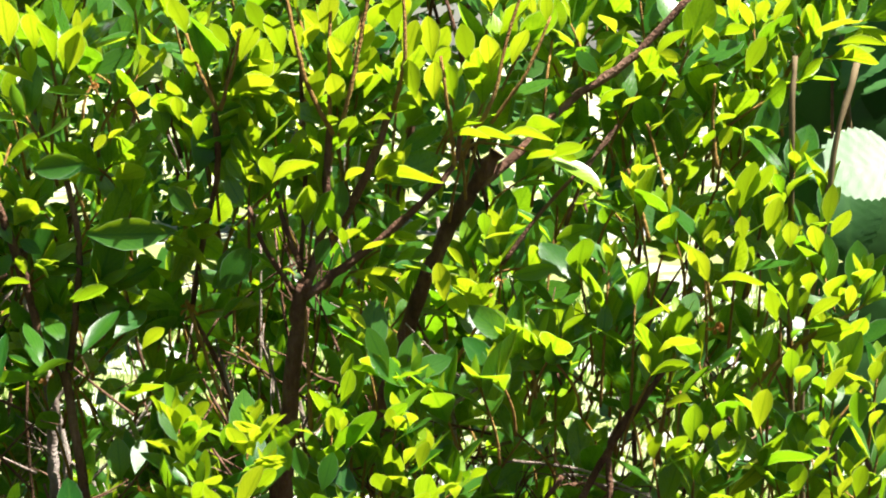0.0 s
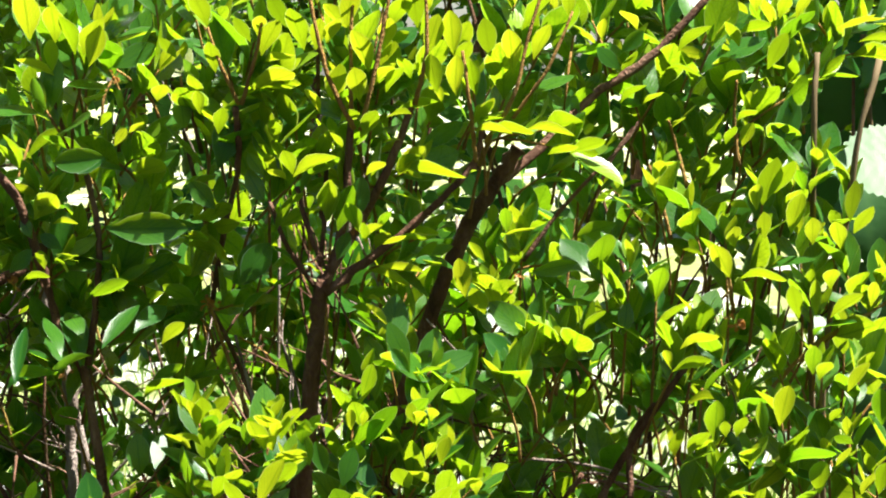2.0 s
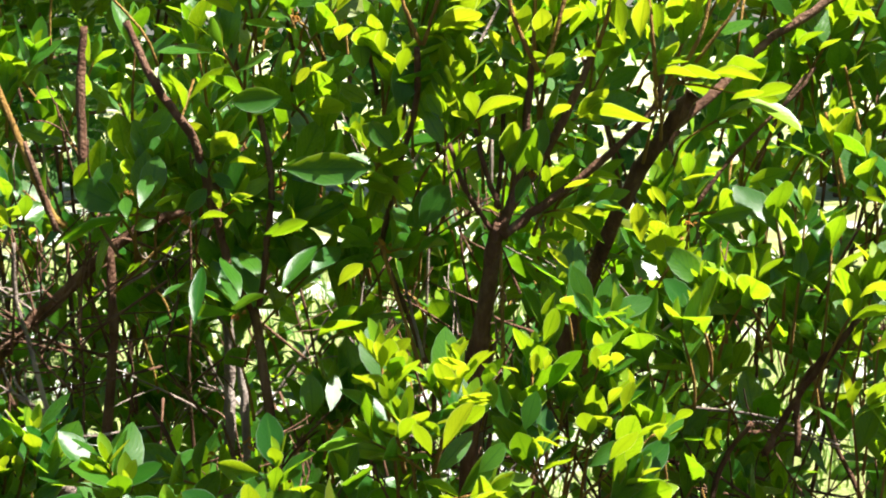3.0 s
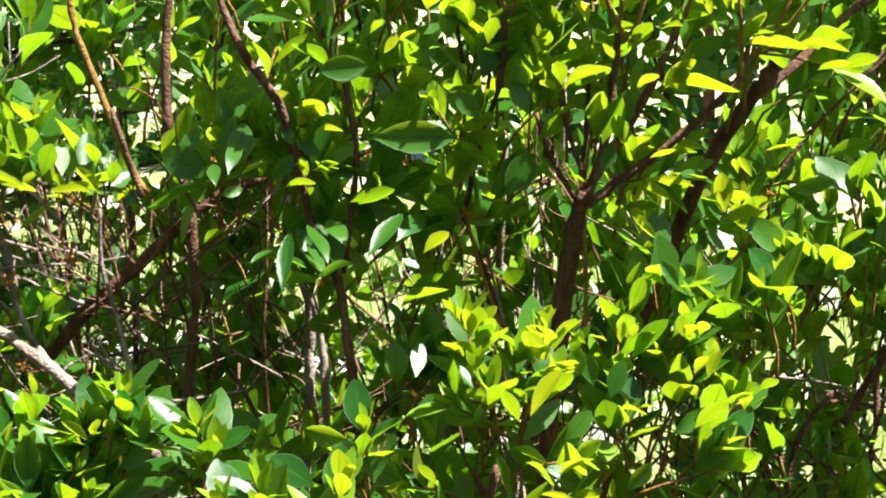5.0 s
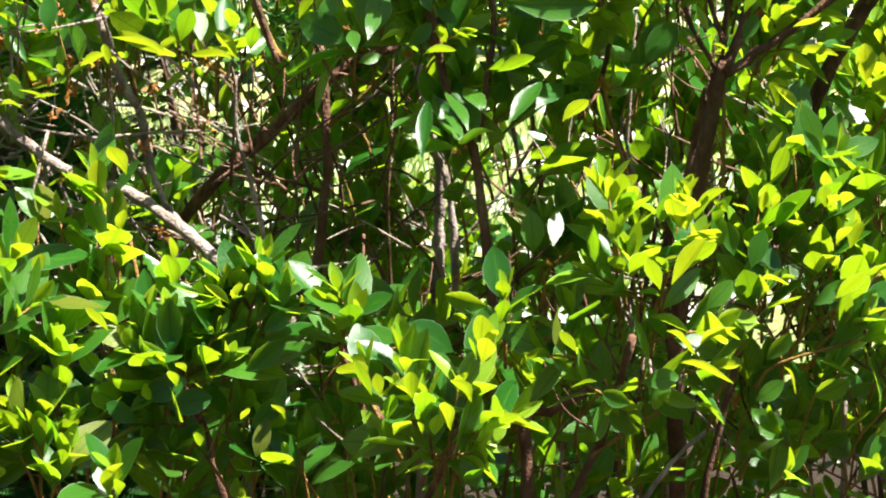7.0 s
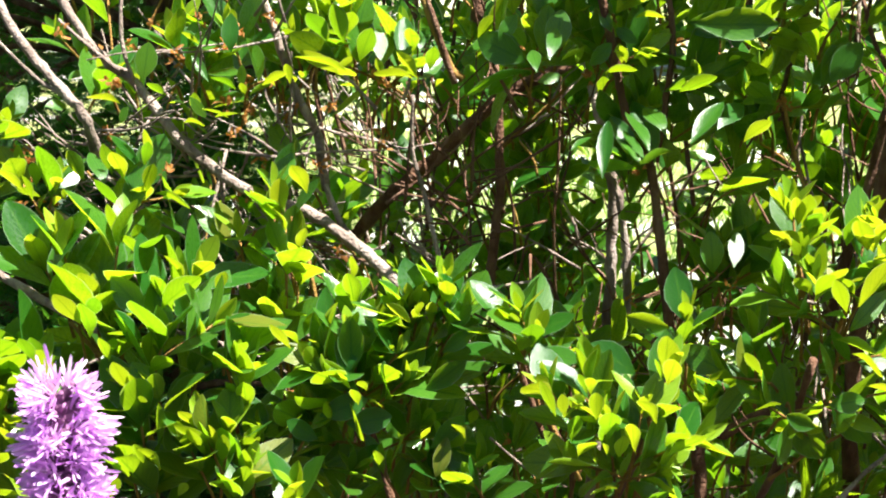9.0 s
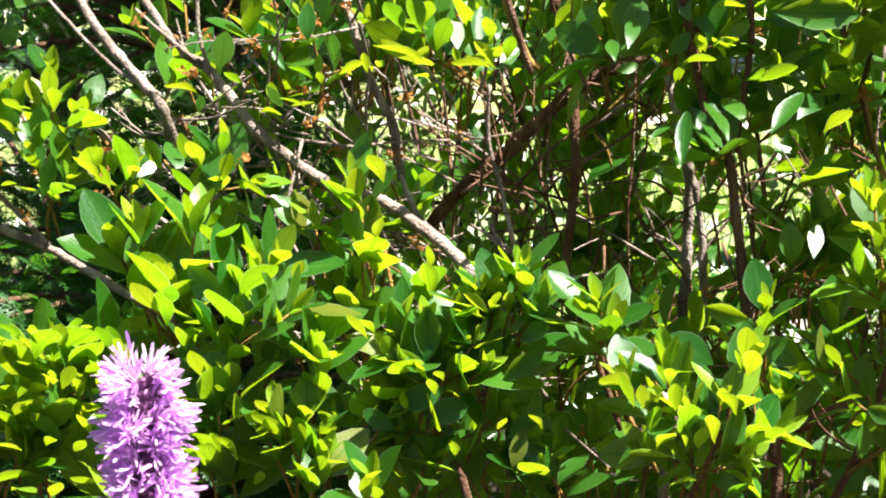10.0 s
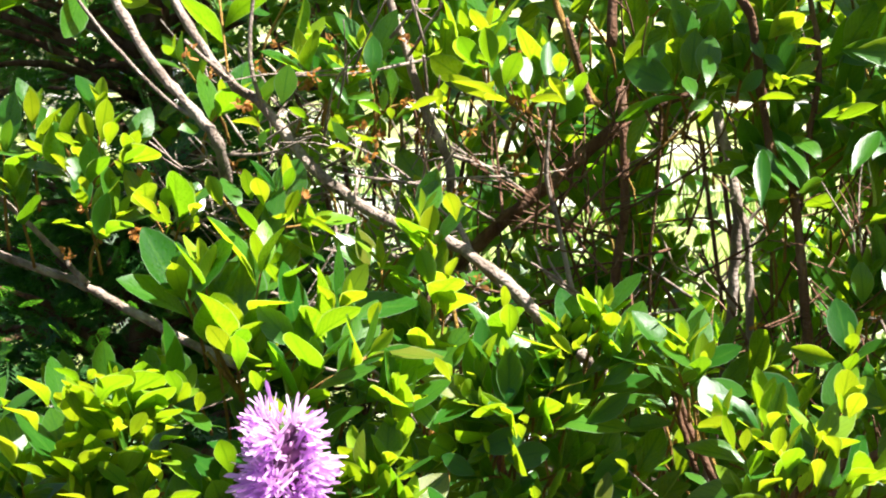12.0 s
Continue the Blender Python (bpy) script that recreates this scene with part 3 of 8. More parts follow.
def shrub_a_shoots(a):
    shoot(a, (0.610, 1.642, 0.954), (0.602, 1.620, 1.028), 0.041, 6, 0.25)
    shoot(a, (0.460, 1.643, 0.957), (0.464, 1.621, 1.030), 0.041, 6, 0.25)
    shoot(a, (0.551, 1.644, 0.969), (0.528, 1.622, 1.029), 0.041, 6, 0.25)
    shoot(a, (0.494, 1.645, 0.966), (0.494, 1.623, 1.039), 0.041, 6, 0.25)
    shoot(a, (0.568, 1.645, 0.963), (0.561, 1.623, 1.043), 0.041, 6, 0.25)
    shoot(a, (0.439, 1.646, 0.964), (0.425, 1.624, 1.051), 0.041, 6, 0.25)
    shoot(a, (0.621, 1.648, 0.987), (0.628, 1.626, 1.046), 0.041, 6, 0.25)
    shoot(a, (0.590, 1.650, 0.990), (0.579, 1.628, 1.057), 0.041, 6, 0.25)
    shoot(a, (0.537, 1.654, 0.995), (0.518, 1.632, 1.082), 0.041, 6, 0.25)
    shoot(a, (0.489, 1.657, 1.020), (0.486, 1.635, 1.092), 0.041, 6, 0.25)
    shoot(a, (0.450, 1.658, 1.003), (0.454, 1.636, 1.103), 0.041, 6, 0.25)
    shoot(a, (0.560, 1.662, 1.020), (0.560, 1.640, 1.120), 0.041, 6, 0.25)
    shoot(a, (0.590, 1.663, 1.049), (0.594, 1.641, 1.114), 0.041, 6, 0.25)
    shoot(a, (0.628, 1.663, 1.055), (0.629, 1.641, 1.113), 0.041, 6, 0.25)
    shoot(a, (0.534, 1.666, 1.067), (0.517, 1.644, 1.125), 0.041, 6, 0.25)
    shoot(a, (0.483, 1.667, 1.066), (0.468, 1.645, 1.131), 0.041, 6, 0.25)
    shoot(a, (0.415, 1.687, 1.058), (0.448, 1.665, 1.134), 0.043, 6)
    shoot(a, (0.364, 1.690, 1.089), (0.325, 1.668, 1.141), 0.043, 6)
    shoot(a, (0.445, 1.690, 1.059), (0.459, 1.668, 1.159), 0.043, 6)
    shoot(a, (0.561, 1.696, 1.113), (0.639, 1.674, 1.169), 0.043, 6)
    shoot(a, (0.418, 1.697, 1.098), (0.419, 1.675, 1.184), 0.043, 6)
    shoot(a, (0.564, 1.698, 1.109), (0.553, 1.676, 1.181), 0.043, 6)
    shoot(a, (0.611, 1.701, 1.132), (0.625, 1.679, 1.190), 0.043, 6)
    shoot(a, (0.609, 1.702, 1.128), (0.585, 1.680, 1.200), 0.043, 6)
    shoot(a, (0.392, 1.702, 1.108), (0.397, 1.680, 1.214), 0.043, 6)
    shoot(a, (0.381, 1.704, 1.131), (0.367, 1.682, 1.210), 0.043, 6)
    shoot(a, (0.481, 1.714, 1.159), (0.526, 1.692, 1.195), 0.043, 6, 0.25)
    shoot(a, (0.489, 1.718, 1.142), (0.483, 1.696, 1.231), 0.043, 6, 0.25)
    shoot(a, (0.557, 1.718, 1.142), (0.550, 1.696, 1.235), 0.043, 6, 0.25)
    shoot(a, (0.514, 1.725, 1.158), (0.520, 1.703, 1.271), 0.043, 6, 0.25)
    shoot(a, (0.468, 1.725, 1.194), (0.446, 1.703, 1.252), 0.043, 6, 0.25)
    shoot(a, (0.586, 1.726, 1.184), (0.598, 1.704, 1.269), 0.043, 6, 0.25)
    shoot(a, (0.436, 1.727, 1.196), (0.421, 1.705, 1.268), 0.043, 6, 0.25)
    shoot(a, (0.534, 1.728, 1.197), (0.549, 1.706, 1.275), 0.043, 6, 0.25)
    shoot(a, (0.569, 1.735, 1.254), (0.571, 1.713, 1.290), 0.043, 6, 0.25)
    shoot(a, (0.360, 1.780, 1.224), (0.385, 1.758, 1.275), 0.043, 5, 0.25)
    shoot(a, (0.471, 1.787, 1.243), (0.481, 1.765, 1.315), 0.043, 5, 0.25)
    shoot(a, (0.438, 1.792, 1.266), (0.453, 1.770, 1.331), 0.043, 5, 0.25)
    shoot(a, (0.407, 1.792, 1.303), (0.366, 1.770, 1.312), 0.043, 5, 0.25)
    shoot(a, (0.515, 1.794, 1.284), (0.524, 1.772, 1.335), 0.043, 5, 0.25)
    shoot(a, (0.540, 1.800, 1.316), (0.563, 1.778, 1.366), 0.043, 5, 0.25)
    shoot(a, (0.414, 1.801, 1.307), (0.452, 1.779, 1.379), 0.043, 5, 0.25)
    shoot(a, (0.421, 1.801, 1.316), (0.399, 1.779, 1.374), 0.043, 5, 0.25)
    shoot(a, (0.509, 1.802, 1.301), (0.500, 1.780, 1.388), 0.043, 5, 0.25)
    shoot(a, (0.570, 1.805, 1.336), (0.527, 1.783, 1.388), 0.043, 5, 0.25)
    shoot(a, (0.589, 1.807, 1.372), (0.644, 1.785, 1.386), 0.043, 5, 0.25)
    shoot(a, (0.460, 1.810, 1.349), (0.490, 1.788, 1.420), 0.043, 5, 0.25)
    shoot(a, (0.554, 1.811, 1.352), (0.544, 1.789, 1.424), 0.043, 5, 0.25)
    shoot(a, (0.587, 1.812, 1.376), (0.629, 1.790, 1.415), 0.043, 5, 0.25)
    shoot(a, (0.389, 1.812, 1.363), (0.374, 1.790, 1.427), 0.043, 5, 0.25)
    shoot(a, (0.611, 1.814, 1.404), (0.667, 1.792, 1.417), 0.043, 5, 0.25)
    shoot(a, (0.384, 1.815, 1.390), (0.422, 1.793, 1.432), 0.043, 5, 0.25)
    shoot(a, (0.603, 1.816, 1.391), (0.568, 1.794, 1.435), 0.043, 5, 0.25)


def shrub_a_leaves(a):
    leaf(a, G, (0.380, 1.749, 1.395), (0.378, 1.749, 1.419), 0.5)
    leaf(a, G, (0.448, 1.747, 1.384), (0.474, 1.747, 1.412), 0.5)
    leaf(a, G, (0.505, 1.748, 1.388), (0.490, 1.748, 1.414), 0.5)
    leaf(a, G, (0.530, 1.744, 1.367), (0.543, 1.744, 1.398), 0.5)
    leaf(a, G, (0.505, 1.749, 1.401), (0.531, 1.749, 1.411), 0.5)
    leaf(a, G, (0.394, 1.736, 1.339), (0.415, 1.736, 1.359), 0.5)
    leaf(a, G, (0.415, 1.736, 1.338), (0.431, 1.736, 1.353), 0.5)
    leaf(a, G, (0.488, 1.740, 1.357), (0.506, 1.740, 1.370), 0.5)
    leaf(a, G, (0.489, 1.728, 1.299), (0.494, 1.728, 1.322), 0.5)
    leaf(a, G, (0.504, 1.728, 1.298), (0.512, 1.728, 1.319), 0.6)
    leaf(a, G, (0.500, 1.732, 1.321), (0.515, 1.732, 1.337), 0.5)
    leaf(a, G, (0.440, 1.731, 1.315), (0.450, 1.731, 1.330), 0.5)
    leaf(a, G, (0.428, 1.721, 1.269), (0.427, 1.721, 1.290), 0.7)
    leaf(a, G, (0.389, 1.719, 1.262), (0.392, 1.719, 1.280), 0.7)
    leaf(a, G, (0.522, 1.754, 1.419), (0.517, 1.754, 1.445), 0.5)
    leaf(a, G, (0.558, 1.753, 1.413), (0.569, 1.753, 1.439), 0.5)
    leaf(a, G, (0.594, 1.750, 1.402), (0.625, 1.750, 1.417), 0.35)
    leaf(a, G, (0.614, 1.746, 1.391), (0.656, 1.746, 1.396), 0.35)
    leaf(a, G, (0.412, 1.752, 1.405), (0.397, 1.752, 1.431), 0.5)
    leaf(a, G, (0.436, 1.741, 1.369), (0.468, 1.741, 1.373), 0.3)
    leaf(a, G, (0.543, 1.753, 1.413), (0.548, 1.753, 1.439), 0.5)
    leaf(a, G, (0.510, 1.659, 1.249), (0.518, 1.659, 1.294), 0.5)
    leaf(a, G, (0.521, 1.660, 1.259), (0.533, 1.660, 1.291), 0.5)
    leaf(a, G, (0.505, 1.657, 1.244), (0.500, 1.657, 1.274), 0.5)
    leaf(a, G, (0.484, 1.649, 1.213), (0.479, 1.649, 1.238), 0.6)
    leaf(a, G, (0.511, 1.651, 1.220), (0.506, 1.651, 1.247), 0.5)
    leaf(a, G, (0.587, 1.655, 1.233), (0.586, 1.655, 1.273), 0.4)
    leaf(a, G, (0.589, 1.652, 1.223), (0.601, 1.652, 1.250), 0.5)
    leaf(a, G, (0.578, 1.649, 1.209), (0.568, 1.649, 1.239), 0.5)
    leaf(a, G, (0.553, 1.660, 1.258), (0.561, 1.660, 1.290), 0.5)
    leaf(a, G, (0.480, 1.644, 1.186), (0.461, 1.644, 1.222), 0.45)
    leaf(a, G, (0.487, 1.642, 1.186), (0.525, 1.642, 1.201), 0.35)
    leaf(a, G, (0.458, 1.645, 1.207), (0.436, 1.645, 1.212), 0.35)
    leaf(a, G, (0.534, 1.653, 1.224), (0.539, 1.653, 1.259), 0.5)
    leaf(a, G, (0.553, 1.650, 1.214), (0.549, 1.650, 1.244), 0.5)
    leaf(a, D, (0.390, 1.729, 1.230), (0.353, 1.729, 1.218), 0.5)
    leaf(a, D, (0.542, 1.749, 1.289), (0.557, 1.749, 1.346), 0.4)
    leaf(a, D, (0.397, 1.763, 1.369), (0.376, 1.763, 1.390), 0.5)
    leaf(a, D, (0.398, 1.766, 1.385), (0.419, 1.766, 1.405), 0.5)
    leaf(a, D, (0.459, 1.754, 1.342), (0.480, 1.754, 1.337), 0.5)
    leaf(a, G, (0.444, 1.691, 1.135), (0.467, 1.691, 1.158), 0.5)
    leaf(a, D, (0.389, 1.681, 1.133), (0.395, 1.681, 1.163), 0.5)
    leaf(a, D, (0.402, 1.685, 1.147), (0.425, 1.685, 1.178), 0.4)
    leaf(a, D, (0.376, 1.679, 1.123), (0.366, 1.679, 1.149), 0.5)
    leaf(a, D, (0.383, 1.692, 1.178), (0.378, 1.692, 1.208), 0.5)
    leaf(a, D, (0.404, 1.693, 1.182), (0.399, 1.693, 1.213), 0.5)
    leaf(a, D, (0.423, 1.686, 1.152), (0.418, 1.686, 1.183), 0.5)
    leaf(a, D, (0.360, 1.675, 1.114), (0.335, 1.675, 1.125), 0.5)
    leaf(a, G, (0.433, 1.629, 1.127), (0.463, 1.629, 1.151), 0.35)
    leaf(a, G, (0.425, 1.625, 1.110), (0.416, 1.625, 1.135), 0.4)
    leaf(a, G, (0.425, 1.624, 1.108), (0.457, 1.624, 1.125), 0.35)
    leaf(a, G, (0.461, 1.618, 1.085), (0.431, 1.618, 1.097), 0.5)
    leaf(a, G, (0.538, 1.636, 1.151), (0.526, 1.636, 1.186), 0.4)
    leaf(a, G, (0.553, 1.636, 1.151), (0.548, 1.636, 1.186), 0.3)
    leaf(a, G, (0.567, 1.641, 1.175), (0.562, 1.641, 1.205), 0.5)
    leaf(a, G, (0.565, 1.635, 1.151), (0.588, 1.635, 1.178), 0.4)
    leaf(a, G, (0.601, 1.637, 1.160), (0.601, 1.637, 1.187), 0.4)
    leaf(a, G, (0.553, 1.623, 1.098), (0.558, 1.623, 1.125), 0.5)
    leaf(a, G, (0.577, 1.620, 1.088), (0.592, 1.620, 1.115), 0.5)
    leaf(a, G, (0.479, 1.612, 1.052), (0.484, 1.612, 1.077), 0.5)
    leaf(a, G, (0.437, 1.609, 1.036), (0.450, 1.609, 1.066), 0.5)
    leaf(a, G, (0.517, 1.615, 1.060), (0.520, 1.615, 1.098), 0.5)
    leaf(a, G, (0.561, 1.613, 1.062), (0.566, 1.613, 1.080), 0.5)
    leaf(a, G, (0.549, 1.601, 1.003), (0.546, 1.601, 1.035), 0.6)
    leaf(a, G, (0.564, 1.605, 1.026), (0.572, 1.605, 1.049), 0.4)
    leaf(a, G, (0.585, 1.600, 1.002), (0.590, 1.600, 1.027), 0.5)
    leaf(a, G, (0.600, 1.600, 1.002), (0.602, 1.600, 1.032), 0.5)
    leaf(a, G, (0.470, 1.598, 1.002), (0.489, 1.598, 1.015), 0.5)
    leaf(a, G, (0.470, 1.611, 1.052), (0.467, 1.611, 1.072), 0.5)
    leaf(a, G, (0.615, 1.613, 1.059), (0.620, 1.613, 1.083), 0.5)
    leaf(a, G, (0.620, 1.622, 1.097), (0.620, 1.622, 1.122), 0.5)
    leaf(a, G, (0.621, 1.608, 1.040), (0.624, 1.608, 1.059), 0.5)
    leaf(a, H, (0.548, 1.624, 1.103), (0.546, 1.624, 1.133), 0.5)
    leaf(a, H, (0.504, 1.612, 1.051), (0.499, 1.612, 1.084), 0.35)
    leaf(a, H, (0.518, 1.606, 1.027), (0.557, 1.606, 1.056), 0.4)
    leaf(a, H, (0.462, 1.613, 1.047), (0.458, 1.613, 1.092), 0.5)
    leaf(a, H, (0.606, 1.614, 1.059), (0.601, 1.614, 1.093), 0.5)
    leaf(a, H, (0.580, 1.608, 1.045), (0.560, 1.608, 1.056), 0.5)


def shrub_b_wood(b):
    limb(b, BROWN, 0.0085, 0.0072, (0.097, 1.740, 0.918), (0.113, 1.680, 1.118), (0.125, 1.650, 1.193))
    limb(b, BROWN, 0.0050, 0.0034, (0.125, 1.650, 1.183), (0.143, 1.650, 1.242), (0.151, 1.640, 1.329))
    limb(b, BROWN, 0.0049, 0.0037, (0.129, 1.650, 1.198), (0.167, 1.650, 1.257), (0.207, 1.638, 1.346))
    limb(b, BROWN, 0.0049, 0.0023, (0.126, 1.650, 1.180), (0.176, 1.650, 1.217), (0.224, 1.650, 1.255), (0.257, 1.650, 1.292), (0.265, 1.650, 1.324))
    limb(b, BROWN, 0.0026, 0.0019, (0.116, 1.650, 1.186), (0.093, 1.640, 1.224), (0.080, 1.630, 1.262))
    limb(b, BROWN, 0.0026, 0.0019, (0.124, 1.650, 1.203), (0.110, 1.650, 1.243), (0.103, 1.660, 1.272))
    limb(b, BROWN, 0.0025, 0.002, (0.121, 1.660, 1.202), (0.126, 1.660, 1.242), (0.128, 1.670, 1.286))
    limb(b, BROWN, 0.0079, 0.0071, (0.180, 1.800, 1.033), (0.215, 1.770, 1.134), (0.245, 1.745, 1.211), (0.275, 1.725, 1.265), (0.300, 1.720, 1.300))
    limb(b, BROWN, 0.0052, 0.0036, (0.278, 1.730, 1.266), (0.314, 1.740, 1.293), (0.370, 1.760, 1.345), (0.423, 1.760, 1.379), (0.484, 1.760, 1.440))
    limb(b, BROWN, 0.0026, 0.0015, (0.304, 1.740, 1.195), (0.342, 1.740, 1.246), (0.393, 1.730, 1.298), (0.411, 1.730, 1.323))
    limb(b, TWIG, 0.002, 0.0015, (0.055, 1.700, 1.054), (0.033, 1.700, 1.122), (0.019, 1.680, 1.176))
    limb(b, TWIG, 0.002, 0.0015, (0.128, 1.660, 1.060), (0.126, 1.660, 1.141), (0.125, 1.660, 1.182))
    limb(b, TWIG, 0.0022, 0.0015, (0.256, 1.740, 1.101), (0.282, 1.730, 1.144), (0.293, 1.730, 1.170))
    limb(b, BROWN, 0.0025, 0.0015, (0.270, 1.720, 1.382), (0.256, 1.720, 1.438))
    limb(b, BROWN, 0.0023, 0.0015, (0.018, 1.680, 1.302), (0.011, 1.660, 1.343))
    limb(b, BROWN, 0.003, 0.0023, (0.053, 1.630, 1.343), (0.052, 1.660, 1.293), (0.034, 1.700, 1.230), (0.020, 1.720, 1.166))
    limb(b, BROWN, 0.0026, 0.0017, (0.060, 1.740, 1.053), (0.034, 1.740, 1.121), (0.020, 1.700, 1.162))
    limb(b, GREY, 0.0016, 0.0012, (0.057, 1.730, 1.060), (0.039, 1.730, 1.133))
    limb(b, BROWN, 0.0052, 0.0042, (0.079, 1.800, 0.956), (0.109, 1.780, 1.090), (0.120, 1.760, 1.156))
    limb(b, BROWN, 0.0051, 0.0034, (0.001, 1.700, 0.743), (0.029, 1.660, 0.859), (0.049, 1.620, 0.953))
    limb(b, GREY, 0.0028, 0.0021, (0.063, 1.660, 0.790), (0.093, 1.660, 0.833), (0.124, 1.680, 0.854))
    limb(b, BROWN, 0.0043, 0.0034, (0.124, 1.720, 0.738), (0.136, 1.700, 0.854), (0.158, 1.680, 0.965))
    limb(b, BROWN, 0.0034, 0.0026, (0.315, 1.720, 0.888), (0.328, 1.720, 0.957), (0.353, 1.700, 1.004))
    limb(b, TWIG, 0.0018, 0.0014, (0.016, 1.660, 0.832), (0.052, 1.660, 0.859), (0.096, 1.650, 0.889))
    limb(b, TWIG, 0.0022, 0.0014, (0.155, 1.610, 1.323), (0.135, 1.600, 1.366), (0.121, 1.600, 1.428), (0.116, 1.600, 1.466))
    limb(b, TWIG, 0.0022, 0.0014, (0.160, 1.610, 1.322), (0.173, 1.600, 1.370), (0.187, 1.600, 1.436), (0.192, 1.600, 1.464))
    limb(b, TWIG, 0.0022, 0.0014, (0.207, 1.630, 1.343), (0.217, 1.610, 1.388), (0.217, 1.610, 1.455))
    limb(b, TWIG, 0.002, 0.0013, (0.152, 1.630, 1.329), (0.153, 1.620, 1.389), (0.157, 1.620, 1.451))
    limb(b, TWIG, 0.0022, 0.0014, (0.259, 1.650, 1.292), (0.257, 1.640, 1.315), (0.252, 1.620, 1.354), (0.248, 1.620, 1.388))
    limb(b, TWIG, 0.0022, 0.0014, (0.267, 1.640, 1.309), (0.291, 1.620, 1.349), (0.306, 1.620, 1.406), (0.321, 1.620, 1.449))
    limb(b, TWIG, 0.002, 0.0013, (0.291, 1.640, 1.329), (0.321, 1.630, 1.372), (0.343, 1.630, 1.420))
    limb(b, TWIG, 0.002, 0.0013, (0.056, 1.630, 1.345), (0.041, 1.620, 1.382), (0.032, 1.620, 1.411))
    limb(b, TWIG, 0.002, 0.0013, (0.058, 1.630, 1.345), (0.072, 1.620, 1.386), (0.078, 1.620, 1.415))
    limb(b, TWIG, 0.0022, 0.0015, (0.041, 1.600, 0.982), (0.032, 1.580, 1.036), (0.024, 1.575, 1.080))
    limb(b, TWIG, 0.0022, 0.0015, (0.063, 1.600, 0.972), (0.077, 1.580, 1.026), (0.090, 1.575, 1.066))


def shrub_b_shoots(b):
    shoot(b, (0.022, 1.543, 0.933), (0.028, 1.521, 0.913), 0.043, 4)
    shoot(b, (0.053, 1.545, 0.936), (0.070, 1.523, 0.923), 0.043, 4)
    shoot(b, (0.037, 1.545, 0.909), (-0.005, 1.523, 0.941), 0.043, 4)
    shoot(b, (0.027, 1.548, 0.924), (0.126, 1.526, 0.954), 0.043, 4)
    shoot(b, (0.009, 1.551, 0.947), (-0.038, 1.529, 0.959), 0.043, 4)
    shoot(b, (0.064, 1.552, 0.965), (0.121, 1.530, 0.984), 0.043, 6, 0.05)
    shoot(b, (0.168, 1.554, 0.947), (0.252, 1.532, 0.979), 0.043, 4)
    shoot(b, (0.206, 1.559, 0.966), (0.243, 1.537, 0.998), 0.043, 4)
    shoot(b, (0.058, 1.561, 0.992), (0.004, 1.539, 1.029), 0.043, 6, 0.05)
    shoot(b, (0.049, 1.563, 0.991), (0.039, 1.541, 1.048), 0.043, 6, 0.05)
    shoot(b, (0.073, 1.566, 1.001), (0.097, 1.544, 1.057), 0.043, 6, 0.05)
    shoot(b, (0.067, 1.570, 0.986), (0.085, 1.548, 1.095), 0.043, 6, 0.05)
    shoot(b, (0.033, 1.573, 1.001), (0.020, 1.551, 1.106), 0.043, 6, 0.05)
    shoot(b, (0.122, 1.578, 0.917), (0.160, 1.556, 1.022), 0.043, 5, 0.25)
    shoot(b, (0.170, 1.580, 0.954), (0.137, 1.558, 1.012), 0.043, 5, 0.25)
    shoot(b, (0.193, 1.584, 0.966), (0.260, 1.562, 1.031), 0.043, 5, 0.25)
    shoot(b, (0.185, 1.590, 0.986), (0.222, 1.568, 1.063), 0.043, 5, 0.25)
    shoot(b, (0.143, 1.595, 0.985), (0.151, 1.573, 1.098), 0.043, 5, 0.25)
    shoot(b, (0.182, 1.596, 0.992), (0.210, 1.574, 1.098), 0.043, 5, 0.25)
    shoot(b, (0.195, 1.606, 0.981), (0.205, 1.584, 1.039), 0.043, 5)
    shoot(b, (0.264, 1.606, 0.986), (0.246, 1.584, 1.038), 0.043, 5)
    shoot(b, (0.157, 1.609, 0.983), (0.135, 1.587, 1.055), 0.043, 5)
    shoot(b, (0.222, 1.610, 0.991), (0.230, 1.588, 1.062), 0.043, 5)
    shoot(b, (0.171, 1.611, 0.999), (0.179, 1.589, 1.063), 0.043, 5)
    shoot(b, (0.219, 1.619, 1.029), (0.222, 1.597, 1.100), 0.043, 5)
    shoot(b, (0.255, 1.622, 1.053), (0.238, 1.600, 1.104), 0.043, 5)
    shoot(b, (0.164, 1.622, 1.021), (0.162, 1.600, 1.125), 0.043, 5)
    shoot(b, (0.290, 1.624, 1.060), (0.272, 1.602, 1.117), 0.043, 5)
    shoot(b, (0.305, 1.628, 1.082), (0.287, 1.606, 1.126), 0.043, 5)
    shoot(b, (0.199, 1.628, 1.093), (0.224, 1.606, 1.123), 0.043, 5)
    shoot(b, (0.186, 1.631, 1.091), (0.176, 1.609, 1.148), 0.043, 5)
    shoot(b, (0.064, 1.676, 1.240), (0.131, 1.654, 1.306), 0.045, 5, 0.05)
    shoot(b, (0.165, 1.678, 1.197), (0.216, 1.656, 1.205), 0.048, 4, 0.05)
    shoot(b, (0.076, 1.679, 1.231), (0.080, 1.657, 1.332), 0.045, 5, 0.05)
    shoot(b, (0.022, 1.679, 1.312), (0.018, 1.657, 1.360), 0.048, 5, 0.05)
    shoot(b, (0.020, 1.680, 1.261), (0.031, 1.658, 1.323), 0.045, 5, 0.05)
